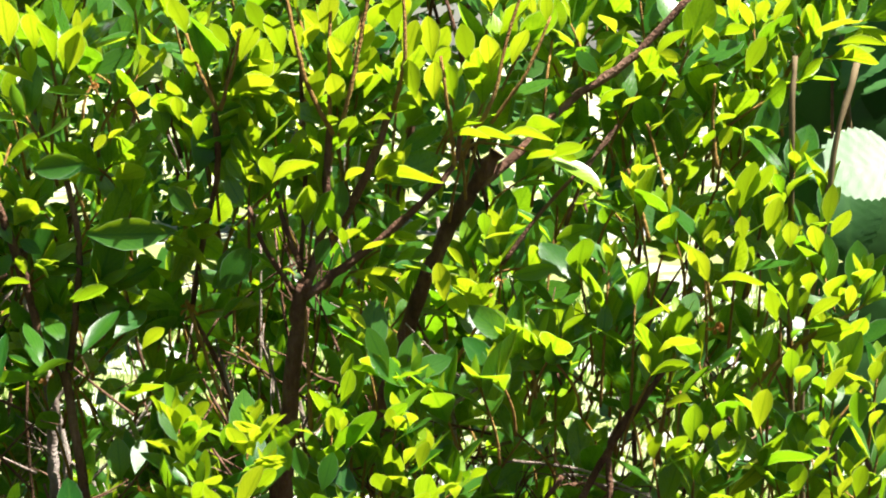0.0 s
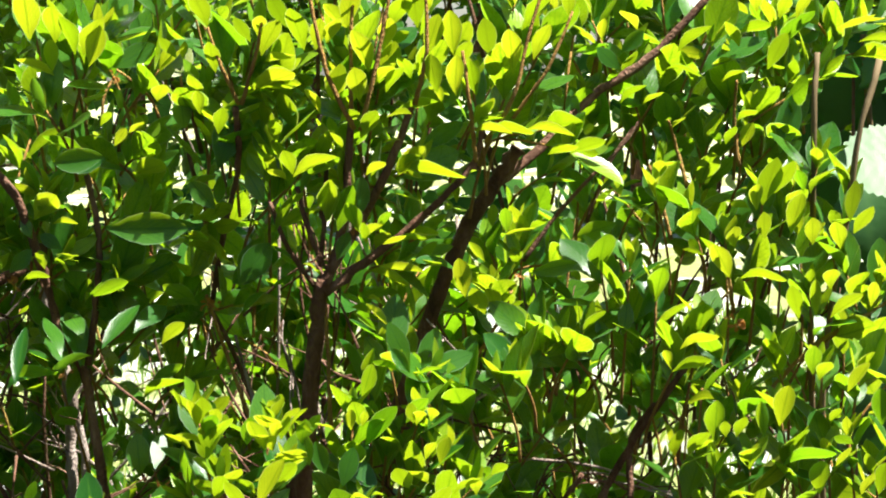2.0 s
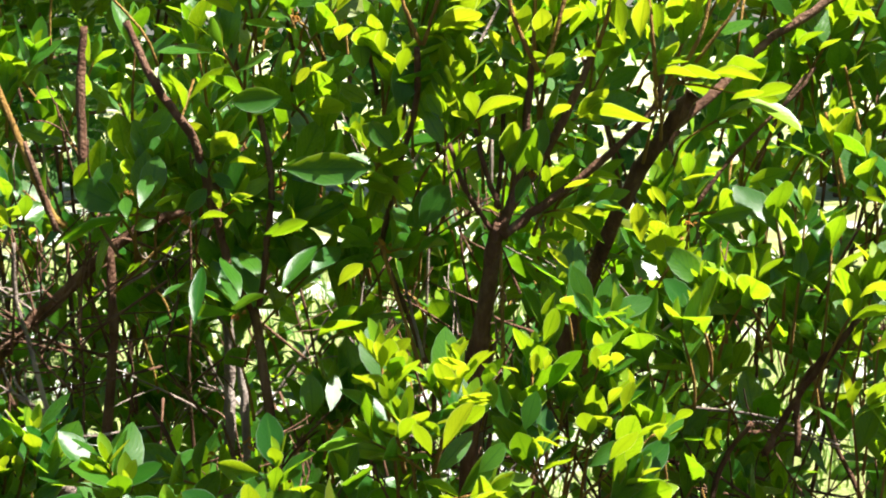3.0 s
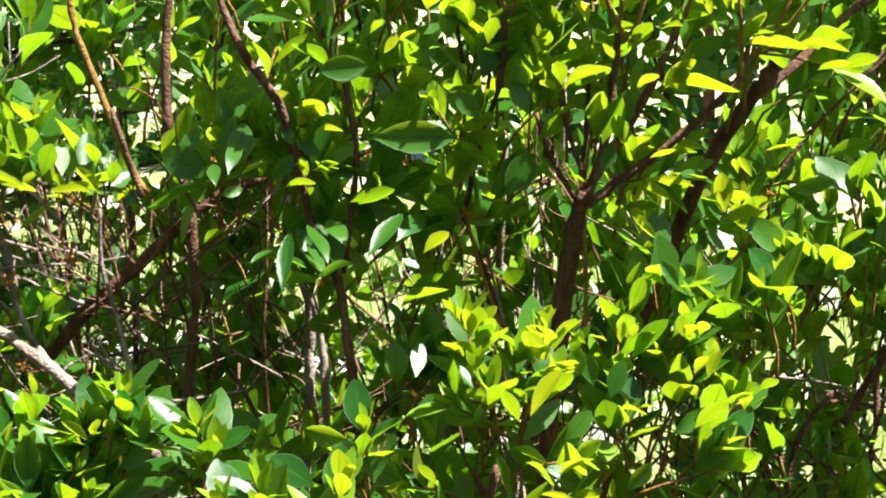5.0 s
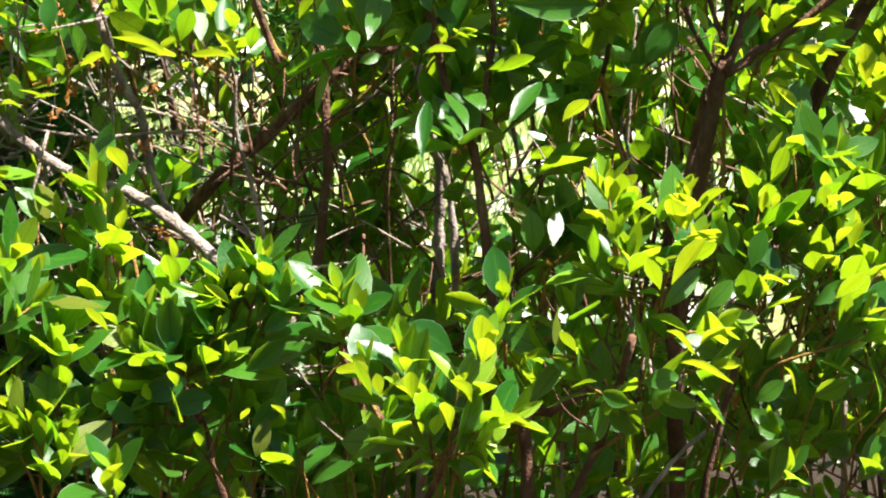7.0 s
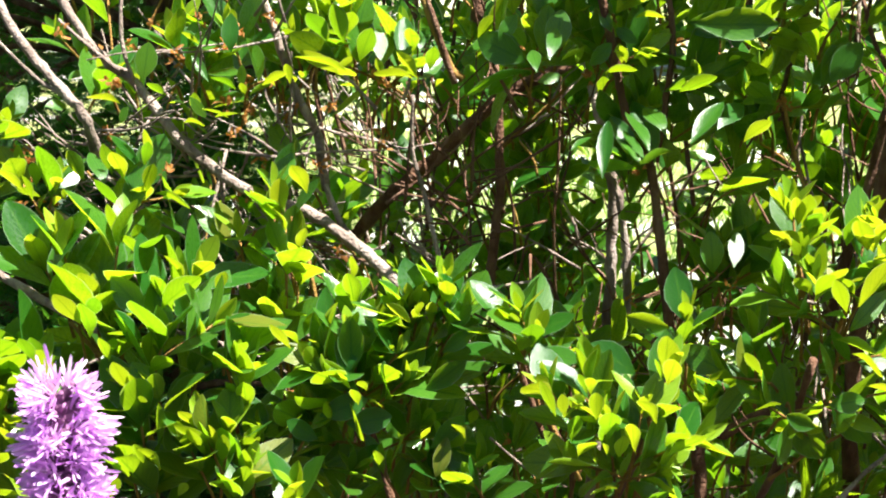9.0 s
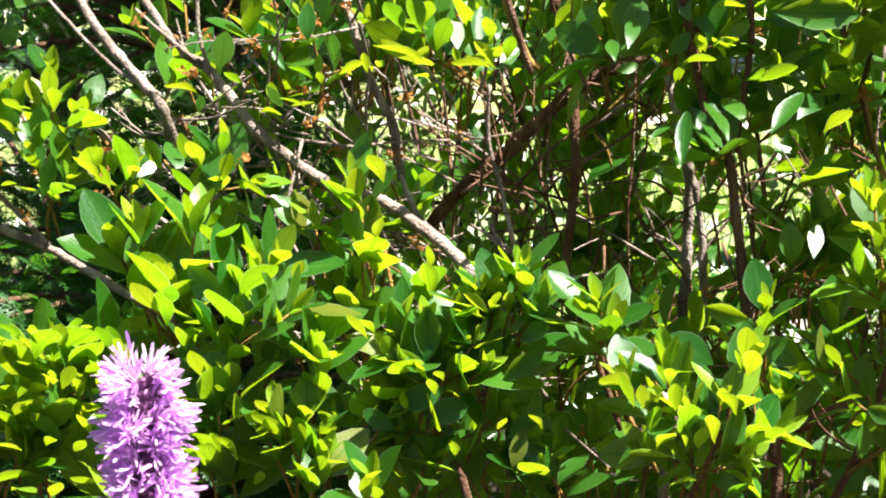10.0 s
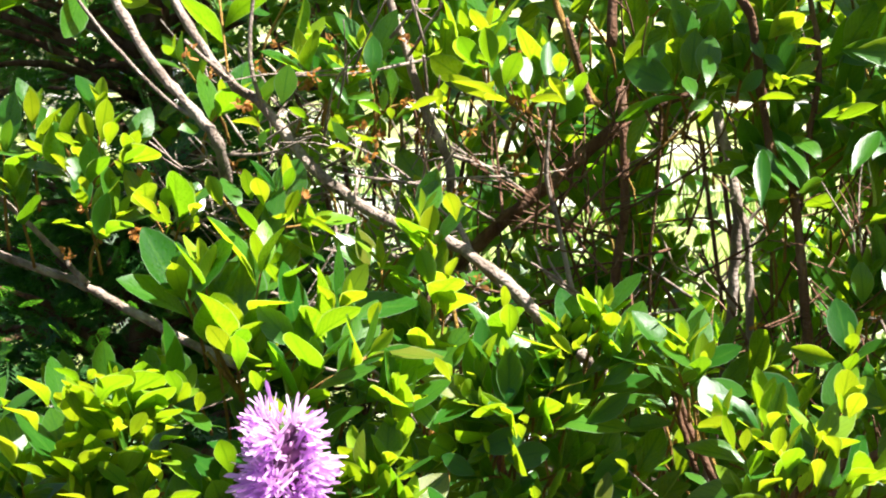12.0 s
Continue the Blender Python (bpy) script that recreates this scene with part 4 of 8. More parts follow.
    shoot(b, (0.109, 1.682, 1.252), (0.100, 1.660, 1.341), 0.045, 5, 0.05)
    shoot(b, (0.178, 1.683, 1.208), (0.216, 1.661, 1.230), 0.048, 4, 0.05)
    shoot(b, (0.048, 1.683, 1.276), (0.046, 1.661, 1.337), 0.045, 5, 0.05)
    shoot(b, (0.042, 1.684, 1.342), (0.101, 1.662, 1.376), 0.048, 5, 0.05)
    shoot(b, (0.132, 1.685, 1.241), (0.155, 1.663, 1.370), 0.045, 5, 0.05)
    shoot(b, (0.159, 1.685, 1.284), (0.154, 1.663, 1.419), 0.049, 7, 0.05)
    shoot(b, (0.055, 1.687, 1.320), (0.035, 1.665, 1.416), 0.048, 5, 0.05)
    shoot(b, (0.046, 1.688, 1.320), (0.073, 1.666, 1.420), 0.048, 5, 0.05)
    shoot(b, (0.163, 1.689, 1.277), (0.118, 1.667, 1.454), 0.049, 7, 0.05)
    shoot(b, (0.093, 1.690, 1.294), (0.090, 1.668, 1.376), 0.045, 5, 0.05)
    shoot(b, (0.205, 1.690, 1.307), (0.221, 1.668, 1.442), 0.049, 7, 0.05)
    shoot(b, (0.145, 1.690, 1.274), (0.189, 1.668, 1.462), 0.049, 7, 0.05)
    shoot(b, (0.267, 1.690, 1.296), (0.254, 1.668, 1.378), 0.048, 6, 0.05)
    shoot(b, (0.165, 1.691, 1.306), (0.179, 1.669, 1.374), 0.045, 5, 0.05)
    shoot(b, (0.326, 1.692, 1.103), (0.300, 1.670, 1.142), 0.043, 6)
    shoot(b, (0.330, 1.692, 1.092), (0.360, 1.670, 1.150), 0.043, 6)
    shoot(b, (0.186, 1.692, 1.254), (0.137, 1.670, 1.271), 0.048, 4, 0.05)
    shoot(b, (0.166, 1.695, 0.766), (0.201, 1.673, 0.825), 0.048, 4, 0.75)
    shoot(b, (0.265, 1.695, 1.287), (0.312, 1.673, 1.416), 0.048, 6, 0.05)
    shoot(b, (0.166, 1.696, 1.268), (0.217, 1.674, 1.289), 0.048, 4, 0.05)
    shoot(b, (0.244, 1.697, 0.779), (0.278, 1.675, 0.830), 0.048, 4, 0.75)
    shoot(b, (0.068, 1.698, 1.397), (0.102, 1.676, 1.449), 0.048, 5, 0.05)
    shoot(b, (0.019, 1.699, 1.396), (0.008, 1.677, 1.456), 0.048, 5, 0.05)
    shoot(b, (0.283, 1.700, 1.315), (0.342, 1.678, 1.435), 0.048, 6, 0.05)
    shoot(b, (0.282, 1.700, 1.310), (0.363, 1.678, 1.296), 0.048, 4, 0.05)
    shoot(b, (0.259, 1.703, 1.319), (0.308, 1.681, 1.312), 0.048, 4, 0.05)
    shoot(b, (0.276, 1.704, 1.308), (0.338, 1.682, 1.321), 0.048, 4, 0.05)
    shoot(b, (0.217, 1.704, 0.809), (0.181, 1.682, 0.859), 0.048, 4, 0.75)
    shoot(b, (0.202, 1.705, 1.288), (0.228, 1.683, 1.343), 0.048, 4, 0.05)
    shoot(b, (0.281, 1.705, 1.366), (0.300, 1.683, 1.446), 0.048, 6, 0.05)
    shoot(b, (0.017, 1.705, 1.245), (0.025, 1.683, 1.227), 0.045, 4)
    shoot(b, (0.265, 1.712, 0.840), (0.299, 1.690, 0.890), 0.048, 4, 0.75)
    shoot(b, (0.307, 1.712, 0.841), (0.340, 1.690, 0.890), 0.048, 4, 0.75)
    shoot(b, (0.217, 1.717, 0.858), (0.232, 1.695, 0.915), 0.048, 4, 0.75)
    shoot(b, (0.283, 1.727, 0.897), (0.310, 1.705, 0.961), 0.048, 4, 0.75)
    shoot(b, (0.255, 1.737, 0.956), (0.289, 1.715, 0.990), 0.048, 4, 0.75)
    shoot(b, (0.015, 1.738, 1.136), (-0.001, 1.716, 1.167), 0.043, 4, 0.75)
    shoot(b, (0.009, 1.739, 1.150), (0.051, 1.717, 1.166), 0.043, 4, 0.75)
    shoot(b, (0.212, 1.744, 1.061), (0.240, 1.722, 1.114), 0.05, 4, 0.75)
    shoot(b, (0.056, 1.747, 1.158), (0.072, 1.725, 1.216), 0.043, 4, 0.75)
    shoot(b, (0.206, 1.748, 1.050), (0.189, 1.726, 1.145), 0.05, 4, 0.75)
    shoot(b, (0.297, 1.750, 0.997), (0.331, 1.728, 1.051), 0.048, 4, 0.75)
    shoot(b, (0.293, 1.760, 1.134), (0.273, 1.738, 1.180), 0.043, 5, 0.25)
    shoot(b, (0.003, 1.762, 1.149), (-0.025, 1.740, 1.185), 0.054, 4)
    shoot(b, (0.287, 1.762, 1.044), (0.320, 1.740, 1.112), 0.048, 4, 0.75)
    shoot(b, (0.301, 1.765, 1.129), (0.268, 1.743, 1.221), 0.043, 5, 0.25)
    shoot(b, (0.300, 1.766, 1.185), (0.352, 1.744, 1.193), 0.043, 5, 0.25)
    shoot(b, (0.302, 1.770, 1.159), (0.305, 1.748, 1.236), 0.043, 5, 0.25)
    shoot(b, (0.299, 1.784, 1.252), (0.338, 1.762, 1.281), 0.043, 5, 0.25)
    shoot(b, (0.340, 1.789, 1.270), (0.365, 1.767, 1.307), 0.043, 5, 0.25)


def shrub_b_leaves(b):
    leaf(b, G, (0.004, 1.631, 1.385), (-0.008, 1.631, 1.404), 0.5)
    leaf(b, G, (0.037, 1.630, 1.372), (0.034, 1.630, 1.401), 0.5)
    leaf(b, G, (0.067, 1.635, 1.398), (0.055, 1.635, 1.420), 0.5)
    leaf(b, G, (0.074, 1.636, 1.401), (0.077, 1.636, 1.427), 0.5)
    leaf(b, G, (0.076, 1.633, 1.386), (0.092, 1.633, 1.419), 0.5)
    leaf(b, G, (0.069, 1.625, 1.357), (0.108, 1.625, 1.376), 0.45)
    leaf(b, G, (0.079, 1.630, 1.381), (0.108, 1.630, 1.393), 0.5)
    leaf(b, G, (0.024, 1.621, 1.337), (0.023, 1.621, 1.361), 0.55)
    leaf(b, G, (0.039, 1.618, 1.320), (0.045, 1.618, 1.346), 0.6)
    leaf(b, G, (0.090, 1.616, 1.314), (0.086, 1.616, 1.338), 0.5)
    leaf(b, G, (0.102, 1.610, 1.285), (0.097, 1.610, 1.312), 0.5)
    leaf(b, G, (0.102, 1.610, 1.283), (0.141, 1.610, 1.308), 0.45)
    leaf(b, G, (0.097, 1.608, 1.281), (0.083, 1.608, 1.295), 0.5)
    leaf(b, G, (0.098, 1.638, 1.410), (0.085, 1.638, 1.439), 0.5)
    leaf(b, G, (0.030, 1.639, 1.411), (0.022, 1.639, 1.445), 0.5)
    leaf(b, G, (0.024, 1.647, 1.225), (0.043, 1.647, 1.210), 0.6)
    leaf(b, G, (0.123, 1.629, 1.390), (0.128, 1.629, 1.419), 0.5)
    leaf(b, G, (0.132, 1.630, 1.395), (0.143, 1.630, 1.423), 0.5)
    leaf(b, G, (0.136, 1.620, 1.347), (0.144, 1.620, 1.380), 0.6)
    leaf(b, G, (0.168, 1.626, 1.370), (0.157, 1.626, 1.411), 0.55)
    leaf(b, G, (0.160, 1.620, 1.346), (0.156, 1.620, 1.382), 0.5)
    leaf(b, G, (0.180, 1.629, 1.389), (0.188, 1.629, 1.422), 0.5)
    leaf(b, G, (0.188, 1.633, 1.408), (0.201, 1.633, 1.442), 0.5)
    leaf(b, G, (0.173, 1.622, 1.360), (0.188, 1.622, 1.384), 0.5)
    leaf(b, G, (0.182, 1.620, 1.353), (0.197, 1.620, 1.379), 0.5)
    leaf(b, G, (0.143, 1.613, 1.330), (0.160, 1.613, 1.339), 0.7)
    leaf(b, G, (0.160, 1.612, 1.315), (0.175, 1.612, 1.341), 0.5)
    leaf(b, G, (0.145, 1.609, 1.306), (0.136, 1.609, 1.323), 0.5)
    leaf(b, G, (0.226, 1.621, 1.352), (0.219, 1.621, 1.384), 0.5)
    leaf(b, G, (0.217, 1.628, 1.384), (0.227, 1.628, 1.417), 0.5)
    leaf(b, G, (0.242, 1.621, 1.349), (0.241, 1.621, 1.388), 0.5)
    leaf(b, G, (0.241, 1.629, 1.383), (0.237, 1.629, 1.426), 0.5)
    leaf(b, G, (0.204, 1.614, 1.335), (0.180, 1.614, 1.341), 0.5)
    leaf(b, G, (0.164, 1.604, 1.284), (0.181, 1.604, 1.298), 0.5)
    leaf(b, G, (0.113, 1.630, 1.390), (0.104, 1.630, 1.429), 0.5)
    leaf(b, G, (0.149, 1.634, 1.409), (0.157, 1.634, 1.447), 0.5)
    leaf(b, G, (0.210, 1.633, 1.408), (0.206, 1.633, 1.446), 0.5)
    leaf(b, G, (0.194, 1.633, 1.286), (0.254, 1.633, 1.294), 0.45)
    leaf(b, G, (0.190, 1.634, 1.281), (0.214, 1.634, 1.305), 0.5)
    leaf(b, G, (0.131, 1.628, 1.244), (0.132, 1.628, 1.286), 0.5)
    leaf(b, G, (0.172, 1.614, 1.206), (0.211, 1.614, 1.199), 0.3)
    leaf(b, G, (0.162, 1.606, 1.175), (0.178, 1.606, 1.158), 0.5)
    leaf(b, G, (0.158, 1.622, 1.230), (0.177, 1.622, 1.244), 0.5)
    leaf(b, G, (0.187, 1.620, 1.224), (0.216, 1.620, 1.236), 0.3)
    leaf(b, D, (0.033, 1.638, 1.255), (0.012, 1.638, 1.280), 0.55)
    leaf(b, D, (0.054, 1.625, 1.192), (0.080, 1.625, 1.226), 0.6)
    leaf(b, D, (0.035, 1.649, 1.289), (0.052, 1.649, 1.342), 0.5)
    leaf(b, D, (0.075, 1.640, 1.259), (0.061, 1.640, 1.289), 0.5)
    leaf(b, D, (0.080, 1.648, 1.293), (0.071, 1.648, 1.332), 0.5)
    leaf(b, D, (0.003, 1.655, 1.358), (0.006, 1.655, 1.324), 0.5)
    leaf(b, D, (0.041, 1.656, 1.342), (0.076, 1.656, 1.347), 0.5)
    leaf(b, R, (0.177, 1.644, 1.262), (0.201, 1.644, 1.237), 0.5)
    leaf(b, R, (0.201, 1.634, 1.198), (0.228, 1.634, 1.207), 0.35)
    leaf(b, R, (0.090, 1.673, 1.376), (0.110, 1.673, 1.383), 0.25)
    leaf(b, R, (0.100, 1.665, 1.351), (0.109, 1.665, 1.334), 0.5)
    leaf(b, H, (0.138, 1.636, 1.234), (0.153, 1.636, 1.278), 0.4)
    leaf(b, H, (0.084, 1.635, 1.235), (0.100, 1.635, 1.269), 0.3)
    leaf(b, H, (0.060, 1.633, 1.245), (0.079, 1.633, 1.240), 0.3)
    leaf(b, H, (0.157, 1.634, 1.233), (0.148, 1.634, 1.263), 0.5)
    leaf(b, G, (0.292, 1.645, 1.367), (0.288, 1.645, 1.411), 0.5)
    leaf(b, G, (0.310, 1.647, 1.379), (0.322, 1.647, 1.413), 0.5)
    leaf(b, G, (0.303, 1.653, 1.406), (0.323, 1.653, 1.440), 0.5)
    leaf(b, G, (0.342, 1.654, 1.415), (0.340, 1.654, 1.440), 0.5)
    leaf(b, G, (0.260, 1.640, 1.349), (0.253, 1.640, 1.383), 0.5)
    leaf(b, G, (0.257, 1.634, 1.325), (0.274, 1.634, 1.349), 0.5)
    leaf(b, G, (0.257, 1.630, 1.319), (0.291, 1.630, 1.323), 0.5)
    leaf(b, G, (0.271, 1.631, 1.316), (0.308, 1.631, 1.331), 0.5)
    leaf(b, G, (0.301, 1.630, 1.319), (0.344, 1.630, 1.321), 0.4)
    leaf(b, G, (0.320, 1.627, 1.298), (0.346, 1.627, 1.311), 0.5)
    leaf(b, G, (0.339, 1.627, 1.298), (0.368, 1.627, 1.313), 0.5)
    leaf(b, G, (0.273, 1.647, 1.382), (0.266, 1.647, 1.417), 0.5)
    leaf(b, G, (0.275, 1.712, 1.229), (0.276, 1.712, 1.250), 0.5)
    leaf(b, G, (0.308, 1.711, 1.226), (0.324, 1.711, 1.241), 0.5)
    leaf(b, D, (0.351, 1.753, 1.318), (0.352, 1.753, 1.352), 0.5)
    leaf(b, D, (0.313, 1.760, 1.355), (0.298, 1.760, 1.371), 0.5)
    leaf(b, G, (0.029, 1.535, 1.082), (0.031, 1.535, 1.115), 0.5)
    leaf(b, G, (0.034, 1.533, 1.077), (0.042, 1.533, 1.105), 0.5)
    leaf(b, G, (0.034, 1.530, 1.073), (0.039, 1.530, 1.087), 0.6)
    leaf(b, G, (0.027, 1.530, 1.069), (0.009, 1.530, 1.086), 0.5)
    leaf(b, G, (0.086, 1.529, 1.063), (0.076, 1.529, 1.089), 0.65)
    leaf(b, G, (0.092, 1.531, 1.072), (0.099, 1.531, 1.097), 0.45)
    leaf(b, G, (0.087, 1.534, 1.085), (0.083, 1.534, 1.109), 0.2)
    leaf(b, G, (0.099, 1.533, 1.081), (0.115, 1.533, 1.104), 0.2)
    leaf(b, G, (0.136, 1.531, 1.080), (0.121, 1.531, 1.090), 0.4)
    leaf(b, G, (0.043, 1.522, 1.035), (0.062, 1.522, 1.058), 0.5)
    leaf(b, G, (0.071, 1.521, 1.030), (0.057, 1.521, 1.049), 0.5)
    leaf(b, G, (0.084, 1.522, 1.031), (0.107, 1.522, 1.063), 0.35)
    leaf(b, H, (0.038, 1.532, 1.073), (0.052, 1.532, 1.101), 0.5)
    leaf(b, H, (0.064, 1.531, 1.068), (0.069, 1.531, 1.096), 0.5)
    leaf(b, H, (0.110, 1.530, 1.067), (0.111, 1.530, 1.095), 0.5)
    leaf(b, D, (0.199, 1.570, 1.124), (0.181, 1.570, 1.163), 0.4)
    leaf(b, D, (0.199, 1.567, 1.120), (0.183, 1.567, 1.142), 0.5)
    leaf(b, D, (0.127, 1.549, 1.039), (0.119, 1.549, 1.068), 0.5)
    leaf(b, D, (0.141, 1.547, 1.029), (0.151, 1.547, 1.062), 0.5)
    leaf(b, D, (0.076, 1.558, 1.081), (0.091, 1.558, 1.100), 0.5)
    leaf(b, H, (0.204, 1.575, 1.116), (0.226, 1.575, 1.128), 0.3)
    leaf(b, H, (0.158, 1.573, 1.096), (0.166, 1.573, 1.129), 0.4)
    leaf(b, H, (0.160, 1.565, 1.059), (0.188, 1.565, 1.094), 0.45)
    leaf(b, H, (0.156, 1.568, 1.075), (0.152, 1.568, 1.106), 0.5)
    leaf(b, H, (0.194, 1.568, 1.077), (0.213, 1.568, 1.105), 0.5)
    leaf(b, G, (0.158, 1.557, 1.077), (0.162, 1.557, 1.094), 0.5)
    leaf(b, G, (0.215, 1.558, 1.080), (0.220, 1.558, 1.102), 0.5)
    leaf(b, G, (0.222, 1.550, 1.046), (0.230, 1.550, 1.070), 0.5)
    leaf(b, G, (0.212, 1.546, 1.030), (0.198, 1.546, 1.052), 0.6)
    leaf(b, G, (0.165, 1.542, 1.022), (0.179, 1.542, 1.029), 0.5)
    leaf(b, G, (0.252, 1.544, 1.020), (0.250, 1.544, 1.046), 0.5)
    leaf(b, G, (0.264, 1.547, 1.036), (0.278, 1.547, 1.050), 0.5)
    leaf(b, G, (0.278, 1.696, 1.154), (0.269, 1.696, 1.182), 0.6)
    leaf(b, G, (0.286, 1.694, 1.154), (0.301, 1.694, 1.164), 0.4)
    leaf(b, G, (0.297, 1.705, 1.193), (0.293, 1.705, 1.219), 0.5)
    leaf(b, D, (0.307, 1.692, 1.189), (0.350, 1.692, 1.199), 0.35)
    leaf(b, D, (0.320, 1.676, 1.115), (0.348, 1.676, 1.135), 0.4)
    leaf(b, D, (0.330, 1.673, 1.107), (0.290, 1.673, 1.121), 0.35)
    leaf(b, R, (0.182, 1.673, 1.195), (0.219, 1.673, 1.201), 0.35)
    leaf(b, R, (0.027, 1.629, 0.999), (0.002, 1.629, 1.019), 0.35)
    leaf(b, R, (0.260, 1.615, 0.956), (0.236, 1.615, 0.947), 0.5)
    leaf(b, R, (0.148, 1.591, 0.857), (0.172, 1.591, 0.854), 0.5)
    leaf(b, D, (0.050, 1.655, 1.185), (0.072, 1.655, 1.229), 0.5)
    leaf(b, G, (0.008, 1.669, 1.225), (0.045, 1.669, 1.223), 0.7)
    leaf(b, G, (0.031, 1.666, 1.221), (0.028, 1.666, 1.203), 0.5)
    leaf(b, G, (0.171, 1.669, 1.211), (0.181, 1.669, 1.240), 0.5)
    leaf(b, G, (0.191, 1.670, 1.225), (0.227, 1.670, 1.235), 0.35)
    leaf(b, G, (0.161, 1.662, 1.197), (0.201, 1.662, 1.191), 0.3)
    leaf(b, G, (0.147, 1.653, 1.163), (0.169, 1.653, 1.150), 0.4)
    leaf(b, G, (0.284, 1.670, 1.226), (0.311, 1.670, 1.235), 0.5)
    leaf(b, G, (0.260, 1.667, 1.206), (0.254, 1.667, 1.223), 0.5)
    leaf(b, G, (0.248, 1.661, 1.172), (0.242, 1.661, 1.207), 0.5)
    leaf(b, G, (0.265, 1.657, 1.157), (0.254, 1.657, 1.185), 0.6)
    leaf(b, H, (0.014, 1.667, 1.168), (-0.006, 1.667, 1.178), 0.5)
    leaf(b, H, (0.051, 1.666, 1.161), (0.073, 1.666, 1.179), 0.5)
    leaf(b, H, (0.103, 1.671, 1.196), (0.078, 1.671, 1.186), 0.25)
    leaf(b, H, (0.192, 1.668, 1.176), (0.157, 1.668, 1.181), 0.5)
    leaf(b, D, (0.194, 1.667, 1.110), (0.170, 1.667, 1.149), 0.45)
    leaf(b, D, (0.298, 1.687, 1.205), (0.287, 1.687, 1.229), 0.5)
    leaf(b, D, (0.213, 1.660, 1.087), (0.247, 1.660, 1.112), 0.6)
    leaf(b, D, (0.287, 1.663, 1.102), (0.316, 1.663, 1.122), 0.5)
    leaf(b, H, (0.189, 1.587, 1.118), (0.168, 1.587, 1.137), 0.3)
    leaf(b, H, (0.194, 1.585, 1.113), (0.213, 1.585, 1.125), 0.25)
    leaf(b, H, (0.147, 1.574, 1.052), (0.177, 1.574, 1.091), 0.4)
    leaf(b, G, (0.013, 1.527, 1.098), (0.007, 1.527, 1.121), 0.2)
    leaf(b, G, (0.024, 1.525, 1.084), (0.022, 1.525, 1.114), 0.5)
    leaf(b, G, (0.020, 1.520, 1.068), (0.001, 1.520, 1.087), 0.5)
    leaf(b, G, (0.080, 1.520, 1.066), (0.068, 1.520, 1.092), 0.65)
    leaf(b, G, (0.087, 1.522, 1.073), (0.091, 1.522, 1.096), 0.45)
    leaf(b, G, (0.091, 1.524, 1.080), (0.109, 1.524, 1.106), 0.2)
    leaf(b, G, (0.119, 1.522, 1.079), (0.105, 1.522, 1.090), 0.4)
    leaf(b, G, (0.039, 1.511, 1.026), (0.050, 1.511, 1.056), 0.45)
    leaf(b, G, (0.064, 1.510, 1.017), (0.051, 1.510, 1.052), 0.35)
    leaf(b, G, (0.073, 1.512, 1.021), (0.098, 1.512, 1.063), 0.35)
    leaf(b, G, (0.031, 1.521, 1.078), (0.027, 1.521, 1.087), 0.6)
    leaf(b, H, (0.029, 1.527, 1.074), (0.041, 1.527, 1.100), 0.5)
    leaf(b, H, (0.085, 1.530, 1.088), (0.077, 1.530, 1.109), 0.2)
    leaf(b, H, (0.064, 1.510, 1.012), (0.043, 1.510, 1.021), 0.6)
    leaf(b, H, (0.055, 1.505, 0.996), (0.089, 1.505, 0.992), 0.4)
    leaf(b, D, (0.067, 1.520, 0.999), (0.097, 1.520, 1.033), 0.35)
    leaf(b, D, (0.051, 1.503, 0.942), (0.081, 1.503, 0.947), 0.6)
    leaf(b, D, (0.042, 1.499, 0.924), (0.018, 1.499, 0.933), 0.7)
    leaf(b, D, (0.115, 1.532, 1.050), (0.110, 1.532, 1.078), 0.5)
    leaf(b, D, (0.102, 1.519, 1.000), (0.124, 1.519, 1.024), 0.5)
    leaf(b, G, (0.069, 1.507, 0.984), (0.097, 1.507, 0.977), 0.5)
    leaf(b, G, (0.097, 1.508, 0.971), (0.122, 1.508, 0.998), 0.5)
    leaf(b, G, (0.078, 1.501, 0.959), (0.124, 1.501, 0.957), 0.25)
    leaf(b, G, (0.014, 1.498, 0.943), (-0.009, 1.498, 0.943), 0.5)
    leaf(b, G, (0.092, 1.494, 0.926), (0.115, 1.494, 0.927), 0.2)
    leaf(b, G, (0.149, 1.552, 1.075), (0.150, 1.552, 1.094), 0.5)
    leaf(b, G, (0.203, 1.553, 1.078), (0.209, 1.553, 1.101), 0.5)
    leaf(b, G, (0.201, 1.553, 1.080), (0.198, 1.553, 1.101), 0.5)
    leaf(b, G, (0.210, 1.546, 1.050), (0.219, 1.546, 1.072), 0.5)
    leaf(b, G, (0.147, 1.538, 1.021), (0.170, 1.538, 1.030), 0.5)
    leaf(b, G, (0.152, 1.533, 0.998), (0.179, 1.533, 1.015), 0.55)
    leaf(b, G, (0.196, 1.541, 1.027), (0.186, 1.541, 1.051), 0.7)
    leaf(b, G, (0.210, 1.537, 1.006), (0.230, 1.537, 1.038), 0.4)
    leaf(b, G, (0.233, 1.540, 1.023), (0.256, 1.540, 1.047), 0.35)
    leaf(b, G, (0.167, 1.518, 0.953), (0.182, 1.518, 0.939), 0.5)
    leaf(b, D, (0.193, 1.549, 0.998), (0.227, 1.549, 1.021), 0.45)
    leaf(b, D, (0.256, 1.544, 0.986), (0.223, 1.544, 0.989), 0.5)
    leaf(b, D, (0.146, 1.529, 0.921), (0.171, 1.529, 0.936), 0.6)
